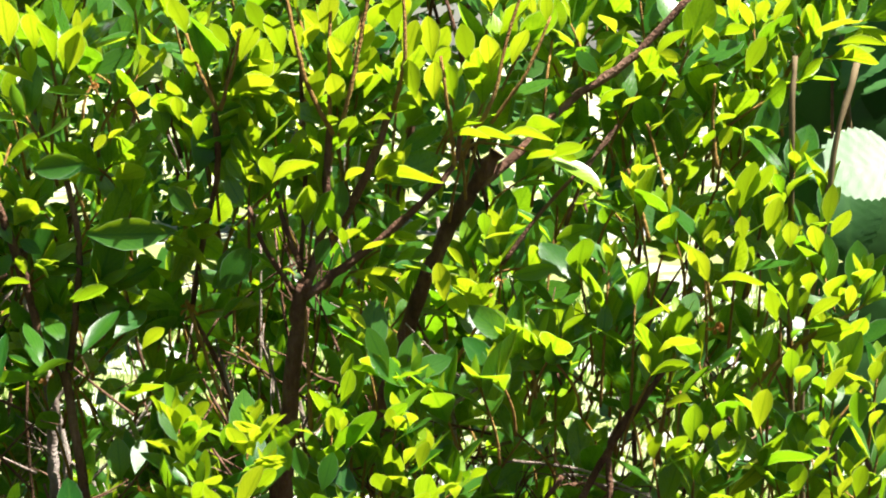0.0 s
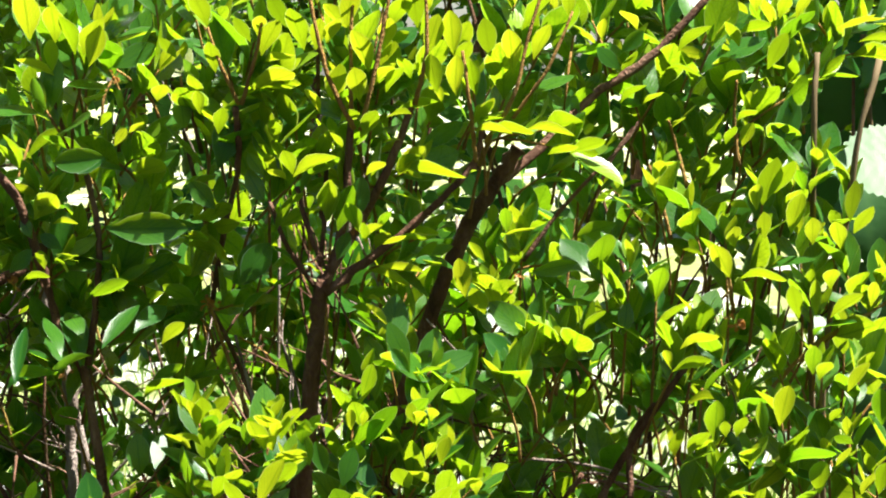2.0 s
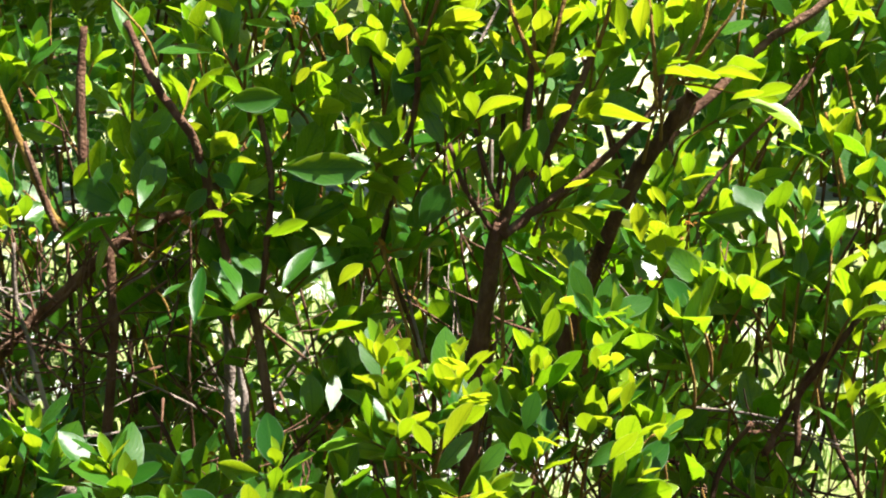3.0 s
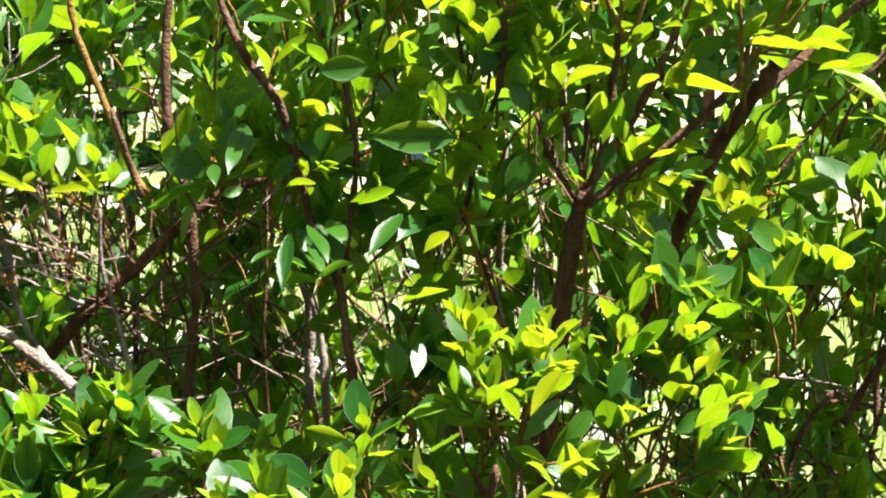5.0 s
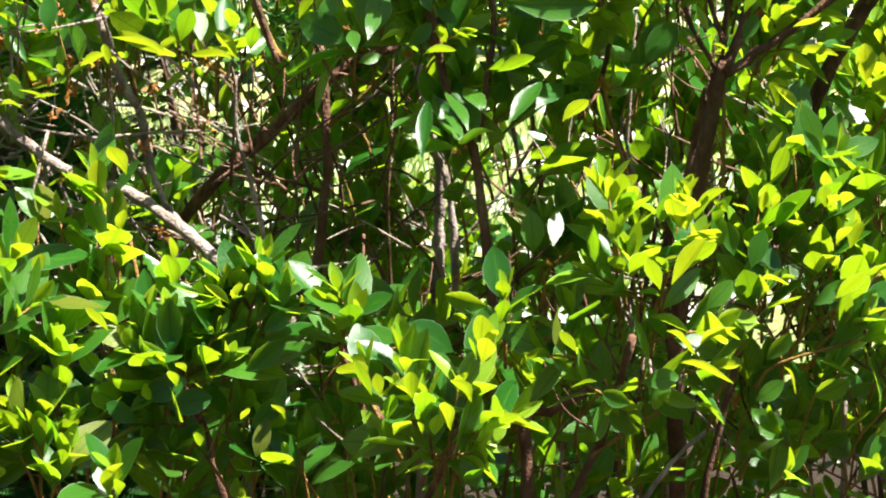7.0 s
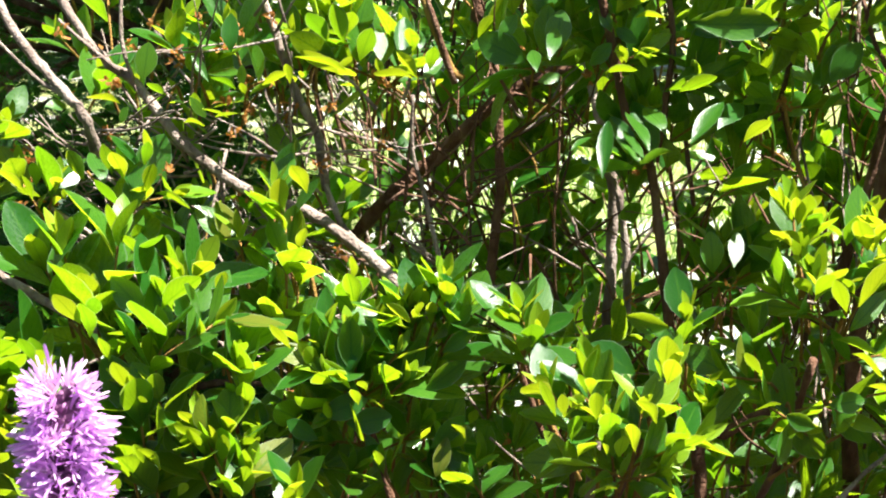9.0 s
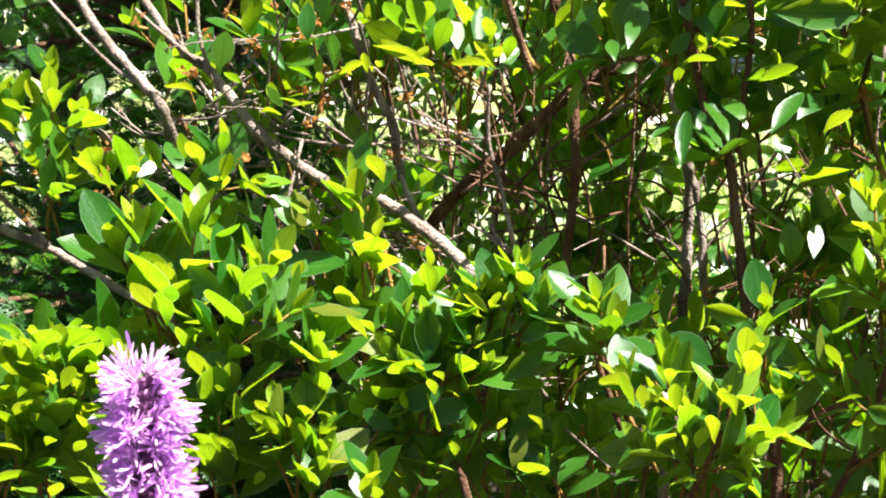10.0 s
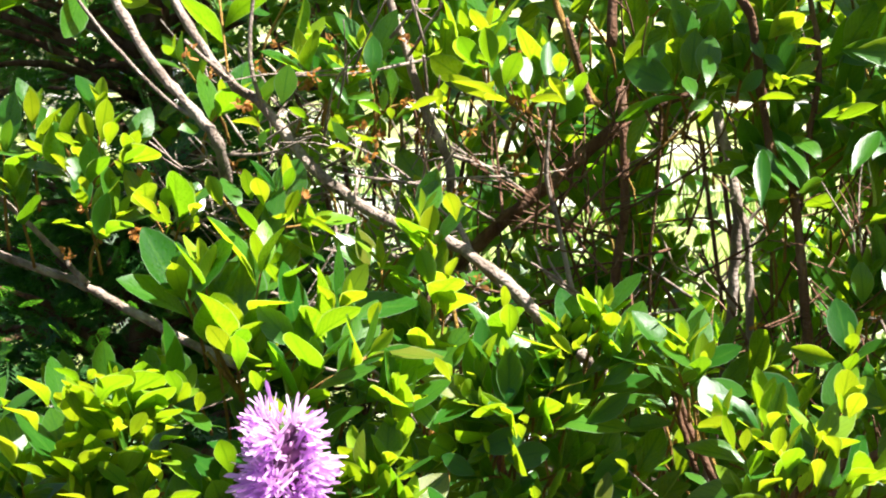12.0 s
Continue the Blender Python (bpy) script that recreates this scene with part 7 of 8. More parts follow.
def shrub_d_shoots(d):
    shoot(d, (-0.385, 1.497, 0.816), (-0.381, 1.475, 0.875), 0.043, 6, 0.25)
    shoot(d, (-0.441, 1.500, 0.827), (-0.417, 1.478, 0.887), 0.043, 6, 0.25)
    shoot(d, (-0.456, 1.505, 0.850), (-0.475, 1.483, 0.908), 0.043, 6, 0.25)
    shoot(d, (-0.433, 1.506, 0.831), (-0.463, 1.484, 0.925), 0.043, 6, 0.25)
    shoot(d, (-0.449, 1.507, 0.851), (-0.435, 1.485, 0.923), 0.043, 6, 0.25)
    shoot(d, (-0.517, 1.521, 0.881), (-0.516, 1.499, 0.926), 0.059, 5, 0.75)
    shoot(d, (-0.496, 1.524, 0.887), (-0.502, 1.502, 0.945), 0.048, 5, 0.75)
    shoot(d, (-0.711, 1.527, 0.828), (-0.677, 1.505, 0.870), 0.055, 5, 0.25)
    shoot(d, (-0.439, 1.530, 0.921), (-0.422, 1.508, 0.966), 0.048, 5, 0.75)
    shoot(d, (-0.473, 1.533, 0.942), (-0.432, 1.511, 0.974), 0.048, 5, 0.75)
    shoot(d, (-0.513, 1.535, 0.933), (-0.495, 1.513, 0.991), 0.059, 5, 0.75)
    shoot(d, (-0.704, 1.536, 0.858), (-0.688, 1.514, 0.912), 0.055, 5, 0.25)
    shoot(d, (-0.508, 1.539, 0.956), (-0.442, 1.517, 1.002), 0.059, 5, 0.75)
    shoot(d, (-0.619, 1.542, 0.796), (-0.617, 1.520, 0.858), 0.055, 5, 0.25)
    shoot(d, (-0.669, 1.543, 0.889), (-0.635, 1.521, 0.937), 0.055, 5, 0.25)
    shoot(d, (-0.508, 1.546, 0.810), (-0.514, 1.524, 0.871), 0.055, 5, 0.25)
    shoot(d, (-0.774, 1.546, 0.807), (-0.769, 1.524, 0.876), 0.055, 5, 0.25)
    shoot(d, (-0.567, 1.547, 0.817), (-0.578, 1.525, 0.878), 0.055, 5, 0.25)
    shoot(d, (-0.528, 1.548, 0.817), (-0.534, 1.526, 0.884), 0.055, 5, 0.25)
    shoot(d, (-0.645, 1.549, 0.922), (-0.606, 1.527, 0.956), 0.055, 5, 0.25)
    shoot(d, (-0.387, 1.550, 0.854), (-0.359, 1.528, 0.875), 0.043, 4, 0.75)
    shoot(d, (-0.743, 1.551, 0.830), (-0.745, 1.529, 0.891), 0.055, 5, 0.25)
    shoot(d, (-0.688, 1.552, 0.845), (-0.705, 1.530, 0.892), 0.055, 5, 0.25)
    shoot(d, (-0.408, 1.555, 0.855), (-0.422, 1.533, 0.901), 0.043, 4, 0.75)
    shoot(d, (-0.558, 1.555, 0.846), (-0.545, 1.533, 0.907), 0.055, 5, 0.25)
    shoot(d, (-0.788, 1.559, 0.851), (-0.782, 1.537, 0.933), 0.055, 5, 0.25)
    shoot(d, (-0.368, 1.559, 0.893), (-0.389, 1.537, 0.911), 0.043, 4, 0.75)
    shoot(d, (-0.429, 1.566, 0.812), (-0.434, 1.544, 0.873), 0.043, 4, 0.75)
    shoot(d, (-0.765, 1.567, 0.897), (-0.799, 1.545, 0.956), 0.055, 5, 0.25)
    shoot(d, (-0.562, 1.575, 0.932), (-0.548, 1.553, 0.991), 0.059, 5)
    shoot(d, (-0.362, 1.578, 0.875), (-0.386, 1.556, 0.915), 0.045, 5)
    shoot(d, (-0.570, 1.581, 0.963), (-0.569, 1.559, 1.014), 0.059, 5)
    shoot(d, (-0.655, 1.582, 0.876), (-0.652, 1.560, 0.937), 0.055, 5)
    shoot(d, (-0.546, 1.582, 0.961), (-0.490, 1.560, 1.021), 0.059, 5)
    shoot(d, (-0.729, 1.584, 0.899), (-0.694, 1.562, 0.940), 0.055, 5)
    shoot(d, (-0.580, 1.585, 0.922), (-0.599, 1.563, 1.065), 0.059, 5)
    shoot(d, (-0.514, 1.586, 0.983), (-0.471, 1.564, 1.036), 0.059, 5)
    shoot(d, (-0.603, 1.588, 0.990), (-0.620, 1.566, 1.044), 0.059, 5)
    shoot(d, (-0.563, 1.592, 0.987), (-0.546, 1.570, 1.072), 0.059, 5)
    shoot(d, (-0.413, 1.596, 0.936), (-0.412, 1.574, 0.995), 0.045, 5)
    shoot(d, (-0.409, 1.608, 0.913), (-0.406, 1.586, 1.086), 0.045, 5)
    shoot(d, (-0.401, 1.609, 0.976), (-0.393, 1.587, 1.062), 0.045, 5)
    shoot(d, (-0.416, 1.614, 0.952), (-0.443, 1.592, 0.976), 0.045, 5)
    shoot(d, (-0.444, 1.617, 0.967), (-0.408, 1.595, 0.987), 0.045, 5)
    shoot(d, (-0.421, 1.619, 1.011), (-0.418, 1.597, 1.109), 0.045, 5)
    shoot(d, (-0.451, 1.633, 1.019), (-0.453, 1.611, 1.060), 0.045, 5)
    shoot(d, (-0.460, 1.634, 1.023), (-0.431, 1.612, 1.068), 0.045, 5)
    shoot(d, (-0.407, 1.636, 1.018), (-0.406, 1.614, 1.083), 0.045, 5)
    shoot(d, (-0.407, 1.637, 0.996), (-0.418, 1.615, 1.105), 0.045, 5)
    shoot(d, (-0.571, 1.641, 1.070), (-0.502, 1.619, 1.088), 0.048, 6, 0.25)
    shoot(d, (-0.559, 1.644, 1.054), (-0.597, 1.622, 1.118), 0.048, 6, 0.25)
    shoot(d, (-0.558, 1.646, 1.049), (-0.532, 1.624, 1.134), 0.048, 6, 0.25)
    shoot(d, (-0.709, 1.660, 1.053), (-0.677, 1.638, 1.092), 0.043, 4, 0.25)
    shoot(d, (-0.640, 1.662, 1.053), (-0.662, 1.640, 1.105), 0.043, 4, 0.25)
    shoot(d, (-0.707, 1.662, 1.056), (-0.714, 1.640, 1.104), 0.043, 4, 0.25)
    shoot(d, (-0.638, 1.662, 1.058), (-0.620, 1.640, 1.103), 0.043, 4, 0.25)
    shoot(d, (-0.768, 1.664, 1.061), (-0.778, 1.642, 1.113), 0.048, 4)
    shoot(d, (-0.813, 1.668, 1.072), (-0.821, 1.646, 1.137), 0.048, 4)
    shoot(d, (-0.789, 1.671, 1.080), (-0.784, 1.649, 1.153), 0.048, 4)
    shoot(d, (-0.724, 1.672, 1.106), (-0.748, 1.650, 1.143), 0.043, 4, 0.25)
    shoot(d, (-0.714, 1.673, 1.094), (-0.737, 1.651, 1.159), 0.043, 4, 0.25)
    shoot(d, (-0.709, 1.673, 1.112), (-0.664, 1.651, 1.149), 0.043, 4, 0.25)
    shoot(d, (-0.708, 1.678, 1.093), (-0.701, 1.656, 1.189), 0.043, 4, 0.25)
    shoot(d, (-0.763, 1.678, 1.113), (-0.759, 1.656, 1.178), 0.048, 4)
    shoot(d, (-0.740, 1.703, 1.277), (-0.786, 1.681, 1.263), 0.048, 4)
    shoot(d, (-0.739, 1.704, 1.282), (-0.686, 1.682, 1.269), 0.048, 4)
    shoot(d, (-0.528, 1.708, 1.175), (-0.537, 1.686, 1.143), 0.048, 5)
    shoot(d, (-0.461, 1.714, 1.173), (-0.418, 1.692, 1.190), 0.048, 5)
    shoot(d, (-0.511, 1.716, 1.174), (-0.486, 1.694, 1.204), 0.048, 5)
    shoot(d, (-0.506, 1.719, 1.174), (-0.533, 1.697, 1.224), 0.048, 5)
    shoot(d, (-0.468, 1.721, 1.184), (-0.476, 1.699, 1.234), 0.048, 5)
    shoot(d, (-0.400, 1.724, 1.193), (-0.384, 1.702, 1.250), 0.048, 5)
    shoot(d, (-0.365, 1.725, 1.199), (-0.368, 1.703, 1.255), 0.048, 5)
    shoot(d, (-0.401, 1.744, 1.064), (-0.424, 1.722, 1.109), 0.045, 4)
    shoot(d, (-0.508, 1.750, 1.095), (-0.536, 1.728, 1.133), 0.045, 4)
    shoot(d, (-0.539, 1.757, 1.142), (-0.500, 1.735, 1.159), 0.045, 4)
    shoot(d, (-0.575, 1.759, 1.134), (-0.575, 1.737, 1.179), 0.045, 4)
    shoot(d, (-0.625, 1.761, 1.145), (-0.597, 1.739, 1.184), 0.045, 4)
    shoot(d, (-0.496, 1.772, 1.194), (-0.465, 1.750, 1.232), 0.045, 4)
    shoot(d, (-0.563, 1.773, 1.199), (-0.524, 1.751, 1.236), 0.045, 4)


def shrub_d_leaves(d):
    leaf(d, G, (-0.362, 1.652, 1.226), (-0.353, 1.652, 1.250), 0.6)
    leaf(d, G, (-0.364, 1.644, 1.192), (-0.398, 1.644, 1.217), 0.35)
    leaf(d, G, (-0.371, 1.643, 1.191), (-0.348, 1.643, 1.202), 0.5)
    leaf(d, G, (-0.425, 1.639, 1.183), (-0.445, 1.639, 1.178), 0.5)
    leaf(d, G, (-0.423, 1.640, 1.182), (-0.432, 1.640, 1.192), 0.5)
    leaf(d, G, (-0.406, 1.641, 1.185), (-0.405, 1.641, 1.200), 0.5)
    leaf(d, H, (-0.379, 1.661, 1.220), (-0.393, 1.661, 1.245), 0.6)
    leaf(d, H, (-0.424, 1.627, 1.070), (-0.438, 1.627, 1.100), 0.5)
    leaf(d, H, (-0.424, 1.626, 1.055), (-0.417, 1.626, 1.105), 0.4)
    leaf(d, D, (-0.411, 1.621, 1.036), (-0.402, 1.621, 1.081), 0.5)
    leaf(d, G, (-0.379, 1.492, 0.848), (-0.383, 1.492, 0.872), 0.5)
    leaf(d, D, (-0.363, 1.537, 0.984), (-0.364, 1.537, 1.023), 0.5)
    leaf(d, D, (-0.398, 1.523, 0.929), (-0.415, 1.523, 0.958), 0.5)
    leaf(d, H, (-0.388, 1.543, 0.973), (-0.402, 1.543, 0.995), 0.5)
    leaf(d, G, (-0.699, 1.615, 1.153), (-0.703, 1.615, 1.178), 0.5)
    leaf(d, G, (-0.686, 1.615, 1.148), (-0.675, 1.615, 1.178), 0.5)
    leaf(d, G, (-0.731, 1.597, 1.085), (-0.711, 1.597, 1.087), 0.3)
    leaf(d, G, (-0.640, 1.601, 1.090), (-0.657, 1.601, 1.118), 0.4)
    leaf(d, G, (-0.632, 1.599, 1.083), (-0.639, 1.599, 1.106), 0.5)
    leaf(d, G, (-0.612, 1.601, 1.091), (-0.604, 1.601, 1.114), 0.5)
    leaf(d, G, (-0.552, 1.604, 1.102), (-0.554, 1.604, 1.134), 0.5)
    leaf(d, G, (-0.531, 1.602, 1.092), (-0.520, 1.602, 1.117), 0.5)
    leaf(d, G, (-0.523, 1.598, 1.091), (-0.483, 1.598, 1.089), 0.2)
    leaf(d, G, (-0.721, 1.609, 1.128), (-0.728, 1.609, 1.148), 0.5)
    leaf(d, G, (-0.702, 1.605, 1.111), (-0.704, 1.605, 1.129), 0.5)
    leaf(d, G, (-0.672, 1.608, 1.126), (-0.676, 1.608, 1.141), 0.5)
    leaf(d, G, (-0.613, 1.597, 1.079), (-0.603, 1.597, 1.092), 0.5)
    leaf(d, H, (-0.692, 1.617, 1.153), (-0.683, 1.617, 1.193), 0.4)
    leaf(d, H, (-0.672, 1.611, 1.136), (-0.651, 1.611, 1.154), 0.5)
    leaf(d, H, (-0.705, 1.608, 1.113), (-0.679, 1.608, 1.149), 0.4)
    leaf(d, H, (-0.685, 1.597, 1.075), (-0.660, 1.597, 1.098), 0.6)
    leaf(d, H, (-0.587, 1.604, 1.101), (-0.596, 1.604, 1.128), 0.5)
    leaf(d, H, (-0.562, 1.605, 1.106), (-0.566, 1.605, 1.136), 0.4)
    leaf(d, H, (-0.534, 1.607, 1.114), (-0.526, 1.607, 1.139), 0.5)
    leaf(d, H, (-0.553, 1.599, 1.077), (-0.570, 1.599, 1.107), 0.35)
    leaf(d, H, (-0.714, 1.613, 1.148), (-0.726, 1.613, 1.165), 0.5)
    leaf(d, D, (-0.697, 1.609, 1.073), (-0.685, 1.609, 1.111), 0.4)
    leaf(d, D, (-0.551, 1.608, 1.066), (-0.537, 1.608, 1.116), 0.4)
    leaf(d, D, (-0.540, 1.634, 1.186), (-0.534, 1.634, 1.220), 0.6)
    leaf(d, D, (-0.462, 1.640, 1.211), (-0.464, 1.640, 1.245), 0.5)
    leaf(d, D, (-0.558, 1.623, 1.149), (-0.553, 1.623, 1.164), 0.5)
    leaf(d, D, (-0.497, 1.625, 1.174), (-0.482, 1.625, 1.155), 0.4)
    leaf(d, D, (-0.554, 1.600, 1.037), (-0.566, 1.600, 1.074), 0.5)
    leaf(d, R, (-0.717, 1.627, 1.116), (-0.722, 1.627, 1.139), 0.6)
    leaf(d, R, (-0.574, 1.623, 1.094), (-0.591, 1.623, 1.126), 0.5)
    leaf(d, R, (-0.483, 1.642, 1.185), (-0.501, 1.642, 1.205), 0.35)
    leaf(d, R, (-0.630, 1.635, 1.162), (-0.612, 1.635, 1.165), 0.7)
    leaf(d, R, (-0.505, 1.636, 1.166), (-0.520, 1.636, 1.168), 0.5)
    leaf(d, G, (-0.412, 1.588, 1.075), (-0.406, 1.588, 1.109), 0.5)
    leaf(d, G, (-0.599, 1.578, 1.030), (-0.601, 1.578, 1.062), 0.5)
    leaf(d, G, (-0.616, 1.575, 1.025), (-0.628, 1.575, 1.042), 0.5)
    leaf(d, G, (-0.388, 1.593, 1.094), (-0.395, 1.593, 1.130), 0.4)
    leaf(d, G, (-0.554, 1.608, 1.168), (-0.578, 1.608, 1.185), 0.4)
    leaf(d, G, (-0.430, 1.611, 1.185), (-0.405, 1.611, 1.196), 0.35)
    leaf(d, G, (-0.405, 1.612, 1.187), (-0.406, 1.612, 1.204), 0.5)
    leaf(d, G, (-0.444, 1.609, 1.177), (-0.446, 1.609, 1.189), 0.6)
    leaf(d, G, (-0.485, 1.619, 1.219), (-0.500, 1.619, 1.229), 0.5)
    leaf(d, G, (-0.498, 1.603, 1.152), (-0.473, 1.603, 1.160), 0.3)
    leaf(d, G, (-0.458, 1.605, 1.157), (-0.478, 1.605, 1.169), 0.3)
    leaf(d, H, (-0.416, 1.597, 1.071), (-0.433, 1.597, 1.102), 0.5)
    leaf(d, H, (-0.427, 1.590, 1.047), (-0.454, 1.590, 1.068), 0.45)
    leaf(d, H, (-0.407, 1.590, 1.037), (-0.417, 1.590, 1.072), 0.5)
    leaf(d, H, (-0.536, 1.589, 1.035), (-0.513, 1.589, 1.067), 0.45)
    leaf(d, H, (-0.516, 1.619, 1.175), (-0.531, 1.619, 1.187), 0.5)
    leaf(d, H, (-0.454, 1.620, 1.180), (-0.473, 1.620, 1.195), 0.5)
    leaf(d, H, (-0.361, 1.632, 1.220), (-0.368, 1.632, 1.254), 0.5)
    leaf(d, H, (-0.376, 1.632, 1.222), (-0.388, 1.632, 1.253), 0.5)
    leaf(d, H, (-0.539, 1.589, 1.039), (-0.543, 1.589, 1.062), 0.5)
    leaf(d, D, (-0.410, 1.639, 1.029), (-0.403, 1.639, 1.077), 0.45)
    leaf(d, G, (-0.566, 1.509, 0.993), (-0.580, 1.509, 1.026), 0.5)
    leaf(d, G, (-0.523, 1.496, 0.939), (-0.529, 1.496, 0.972), 0.5)
    leaf(d, G, (-0.522, 1.494, 0.937), (-0.517, 1.494, 0.961), 0.4)
    leaf(d, G, (-0.452, 1.485, 0.893), (-0.473, 1.485, 0.931), 0.25)
    leaf(d, G, (-0.456, 1.483, 0.889), (-0.466, 1.483, 0.920), 0.35)
    leaf(d, G, (-0.447, 1.484, 0.894), (-0.451, 1.484, 0.920), 0.3)
    leaf(d, G, (-0.442, 1.482, 0.885), (-0.437, 1.482, 0.916), 0.4)
    leaf(d, G, (-0.418, 1.482, 0.893), (-0.410, 1.482, 0.903), 0.5)
    leaf(d, G, (-0.384, 1.473, 0.847), (-0.381, 1.473, 0.878), 0.4)
    leaf(d, G, (-0.376, 1.472, 0.847), (-0.372, 1.472, 0.869), 0.5)
    leaf(d, G, (-0.494, 1.481, 0.876), (-0.505, 1.481, 0.912), 0.3)
    leaf(d, G, (-0.388, 1.505, 0.977), (-0.400, 1.505, 1.005), 0.3)
    leaf(d, H, (-0.561, 1.517, 0.979), (-0.558, 1.517, 1.023), 0.4)
    leaf(d, H, (-0.526, 1.514, 0.976), (-0.538, 1.514, 1.000), 0.25)
    leaf(d, H, (-0.501, 1.522, 1.004), (-0.462, 1.522, 1.043), 0.4)
    leaf(d, H, (-0.509, 1.508, 0.953), (-0.484, 1.508, 0.973), 0.5)
    leaf(d, H, (-0.439, 1.493, 0.882), (-0.436, 1.493, 0.926), 0.4)
    leaf(d, H, (-0.431, 1.485, 0.848), (-0.418, 1.485, 0.890), 0.45)
    leaf(d, H, (-0.499, 1.496, 0.894), (-0.496, 1.496, 0.933), 0.25)
    leaf(d, H, (-0.426, 1.503, 0.923), (-0.421, 1.503, 0.962), 0.4)
    leaf(d, H, (-0.431, 1.502, 0.926), (-0.438, 1.502, 0.955), 0.5)
    leaf(d, H, (-0.543, 1.510, 0.961), (-0.547, 1.510, 0.986), 0.5)
    leaf(d, D, (-0.515, 1.539, 0.995), (-0.549, 1.539, 1.028), 0.6)
    leaf(d, D, (-0.471, 1.536, 0.982), (-0.436, 1.536, 1.008), 0.5)
    leaf(d, D, (-0.367, 1.518, 0.917), (-0.326, 1.518, 0.933), 0.5)
    leaf(d, D, (-0.366, 1.514, 0.898), (-0.395, 1.514, 0.912), 0.5)
    leaf(d, D, (-0.491, 1.511, 0.875), (-0.486, 1.511, 0.914), 0.5)
    leaf(d, D, (-0.474, 1.527, 0.950), (-0.445, 1.527, 0.970), 0.5)
    leaf(d, D, (-0.413, 1.508, 0.869), (-0.394, 1.508, 0.894), 0.5)
    leaf(d, D, (-0.481, 1.537, 0.987), (-0.490, 1.537, 1.016), 0.5)
    leaf(d, G, (-0.673, 1.500, 0.940), (-0.687, 1.500, 0.976), 0.6)
    leaf(d, G, (-0.687, 1.499, 0.940), (-0.693, 1.499, 0.968), 0.5)
    leaf(d, G, (-0.651, 1.488, 0.895), (-0.635, 1.488, 0.925), 0.6)
    leaf(d, G, (-0.632, 1.494, 0.919), (-0.627, 1.494, 0.947), 0.5)
    leaf(d, G, (-0.624, 1.490, 0.905), (-0.601, 1.490, 0.921), 0.5)
    leaf(d, G, (-0.631, 1.479, 0.871), (-0.585, 1.479, 0.859), 0.4)
    leaf(d, G, (-0.701, 1.494, 0.921), (-0.684, 1.494, 0.936), 0.6)
    leaf(d, G, (-0.618, 1.497, 0.933), (-0.599, 1.497, 0.948), 0.5)
    leaf(d, G, (-0.659, 1.496, 0.927), (-0.647, 1.496, 0.957), 0.5)
    leaf(d, G, (-0.685, 1.488, 0.889), (-0.698, 1.488, 0.925), 0.5)
    leaf(d, G, (-0.722, 1.498, 0.929), (-0.736, 1.498, 0.974), 0.5)
    leaf(d, G, (-0.740, 1.491, 0.901), (-0.746, 1.491, 0.945), 0.5)
    leaf(d, H, (-0.675, 1.508, 0.948), (-0.643, 1.508, 1.000), 0.4)
    leaf(d, H, (-0.645, 1.506, 0.945), (-0.607, 1.506, 0.975), 0.5)
    leaf(d, H, (-0.609, 1.510, 0.959), (-0.613, 1.510, 0.986), 0.5)
    leaf(d, H, (-0.654, 1.502, 0.931), (-0.665, 1.502, 0.959), 0.5)
    leaf(d, H, (-0.667, 1.494, 0.893), (-0.673, 1.494, 0.937), 0.5)
    leaf(d, H, (-0.664, 1.481, 0.857), (-0.716, 1.481, 0.855), 0.5)
    leaf(d, H, (-0.638, 1.495, 0.899), (-0.633, 1.495, 0.932), 0.5)
    leaf(d, H, (-0.658, 1.509, 0.953), (-0.645, 1.509, 0.983), 0.5)
    leaf(d, H, (-0.715, 1.507, 0.947), (-0.727, 1.507, 0.990), 0.5)
    leaf(d, G, (-0.690, 1.494, 0.961), (-0.696, 1.494, 0.980), 0.5)
    leaf(d, G, (-0.665, 1.496, 0.971), (-0.670, 1.496, 0.985), 0.5)
    leaf(d, G, (-0.625, 1.489, 0.944), (-0.599, 1.489, 0.960), 0.5)
    leaf(d, G, (-0.673, 1.485, 0.925), (-0.651, 1.485, 0.940), 0.5)
    leaf(d, G, (-0.687, 1.480, 0.906), (-0.667, 1.480, 0.921), 0.5)
    leaf(d, G, (-0.653, 1.482, 0.916), (-0.674, 1.482, 0.927), 0.5)
    leaf(d, G, (-0.644, 1.486, 0.930), (-0.629, 1.486, 0.952), 0.5)
    leaf(d, G, (-0.618, 1.478, 0.894), (-0.624, 1.478, 0.917), 0.5)
    leaf(d, G, (-0.675, 1.473, 0.879), (-0.697, 1.473, 0.893), 0.5)
    leaf(d, G, (-0.656, 1.474, 0.884), (-0.641, 1.474, 0.899), 0.5)
    leaf(d, G, (-0.632, 1.474, 0.880), (-0.617, 1.474, 0.895), 0.5)
    leaf(d, G, (-0.612, 1.473, 0.881), (-0.589, 1.473, 0.890), 0.5)
    leaf(d, G, (-0.684, 1.465, 0.847), (-0.654, 1.465, 0.862), 0.5)
    leaf(d, G, (-0.649, 1.465, 0.843), (-0.634, 1.465, 0.865), 0.5)
    leaf(d, G, (-0.606, 1.467, 0.854), (-0.627, 1.467, 0.867), 0.5)
    leaf(d, G, (-0.591, 1.492, 0.950), (-0.586, 1.492, 0.969), 0.5)
    leaf(d, G, (-0.711, 1.478, 0.896), (-0.732, 1.478, 0.917), 0.5)
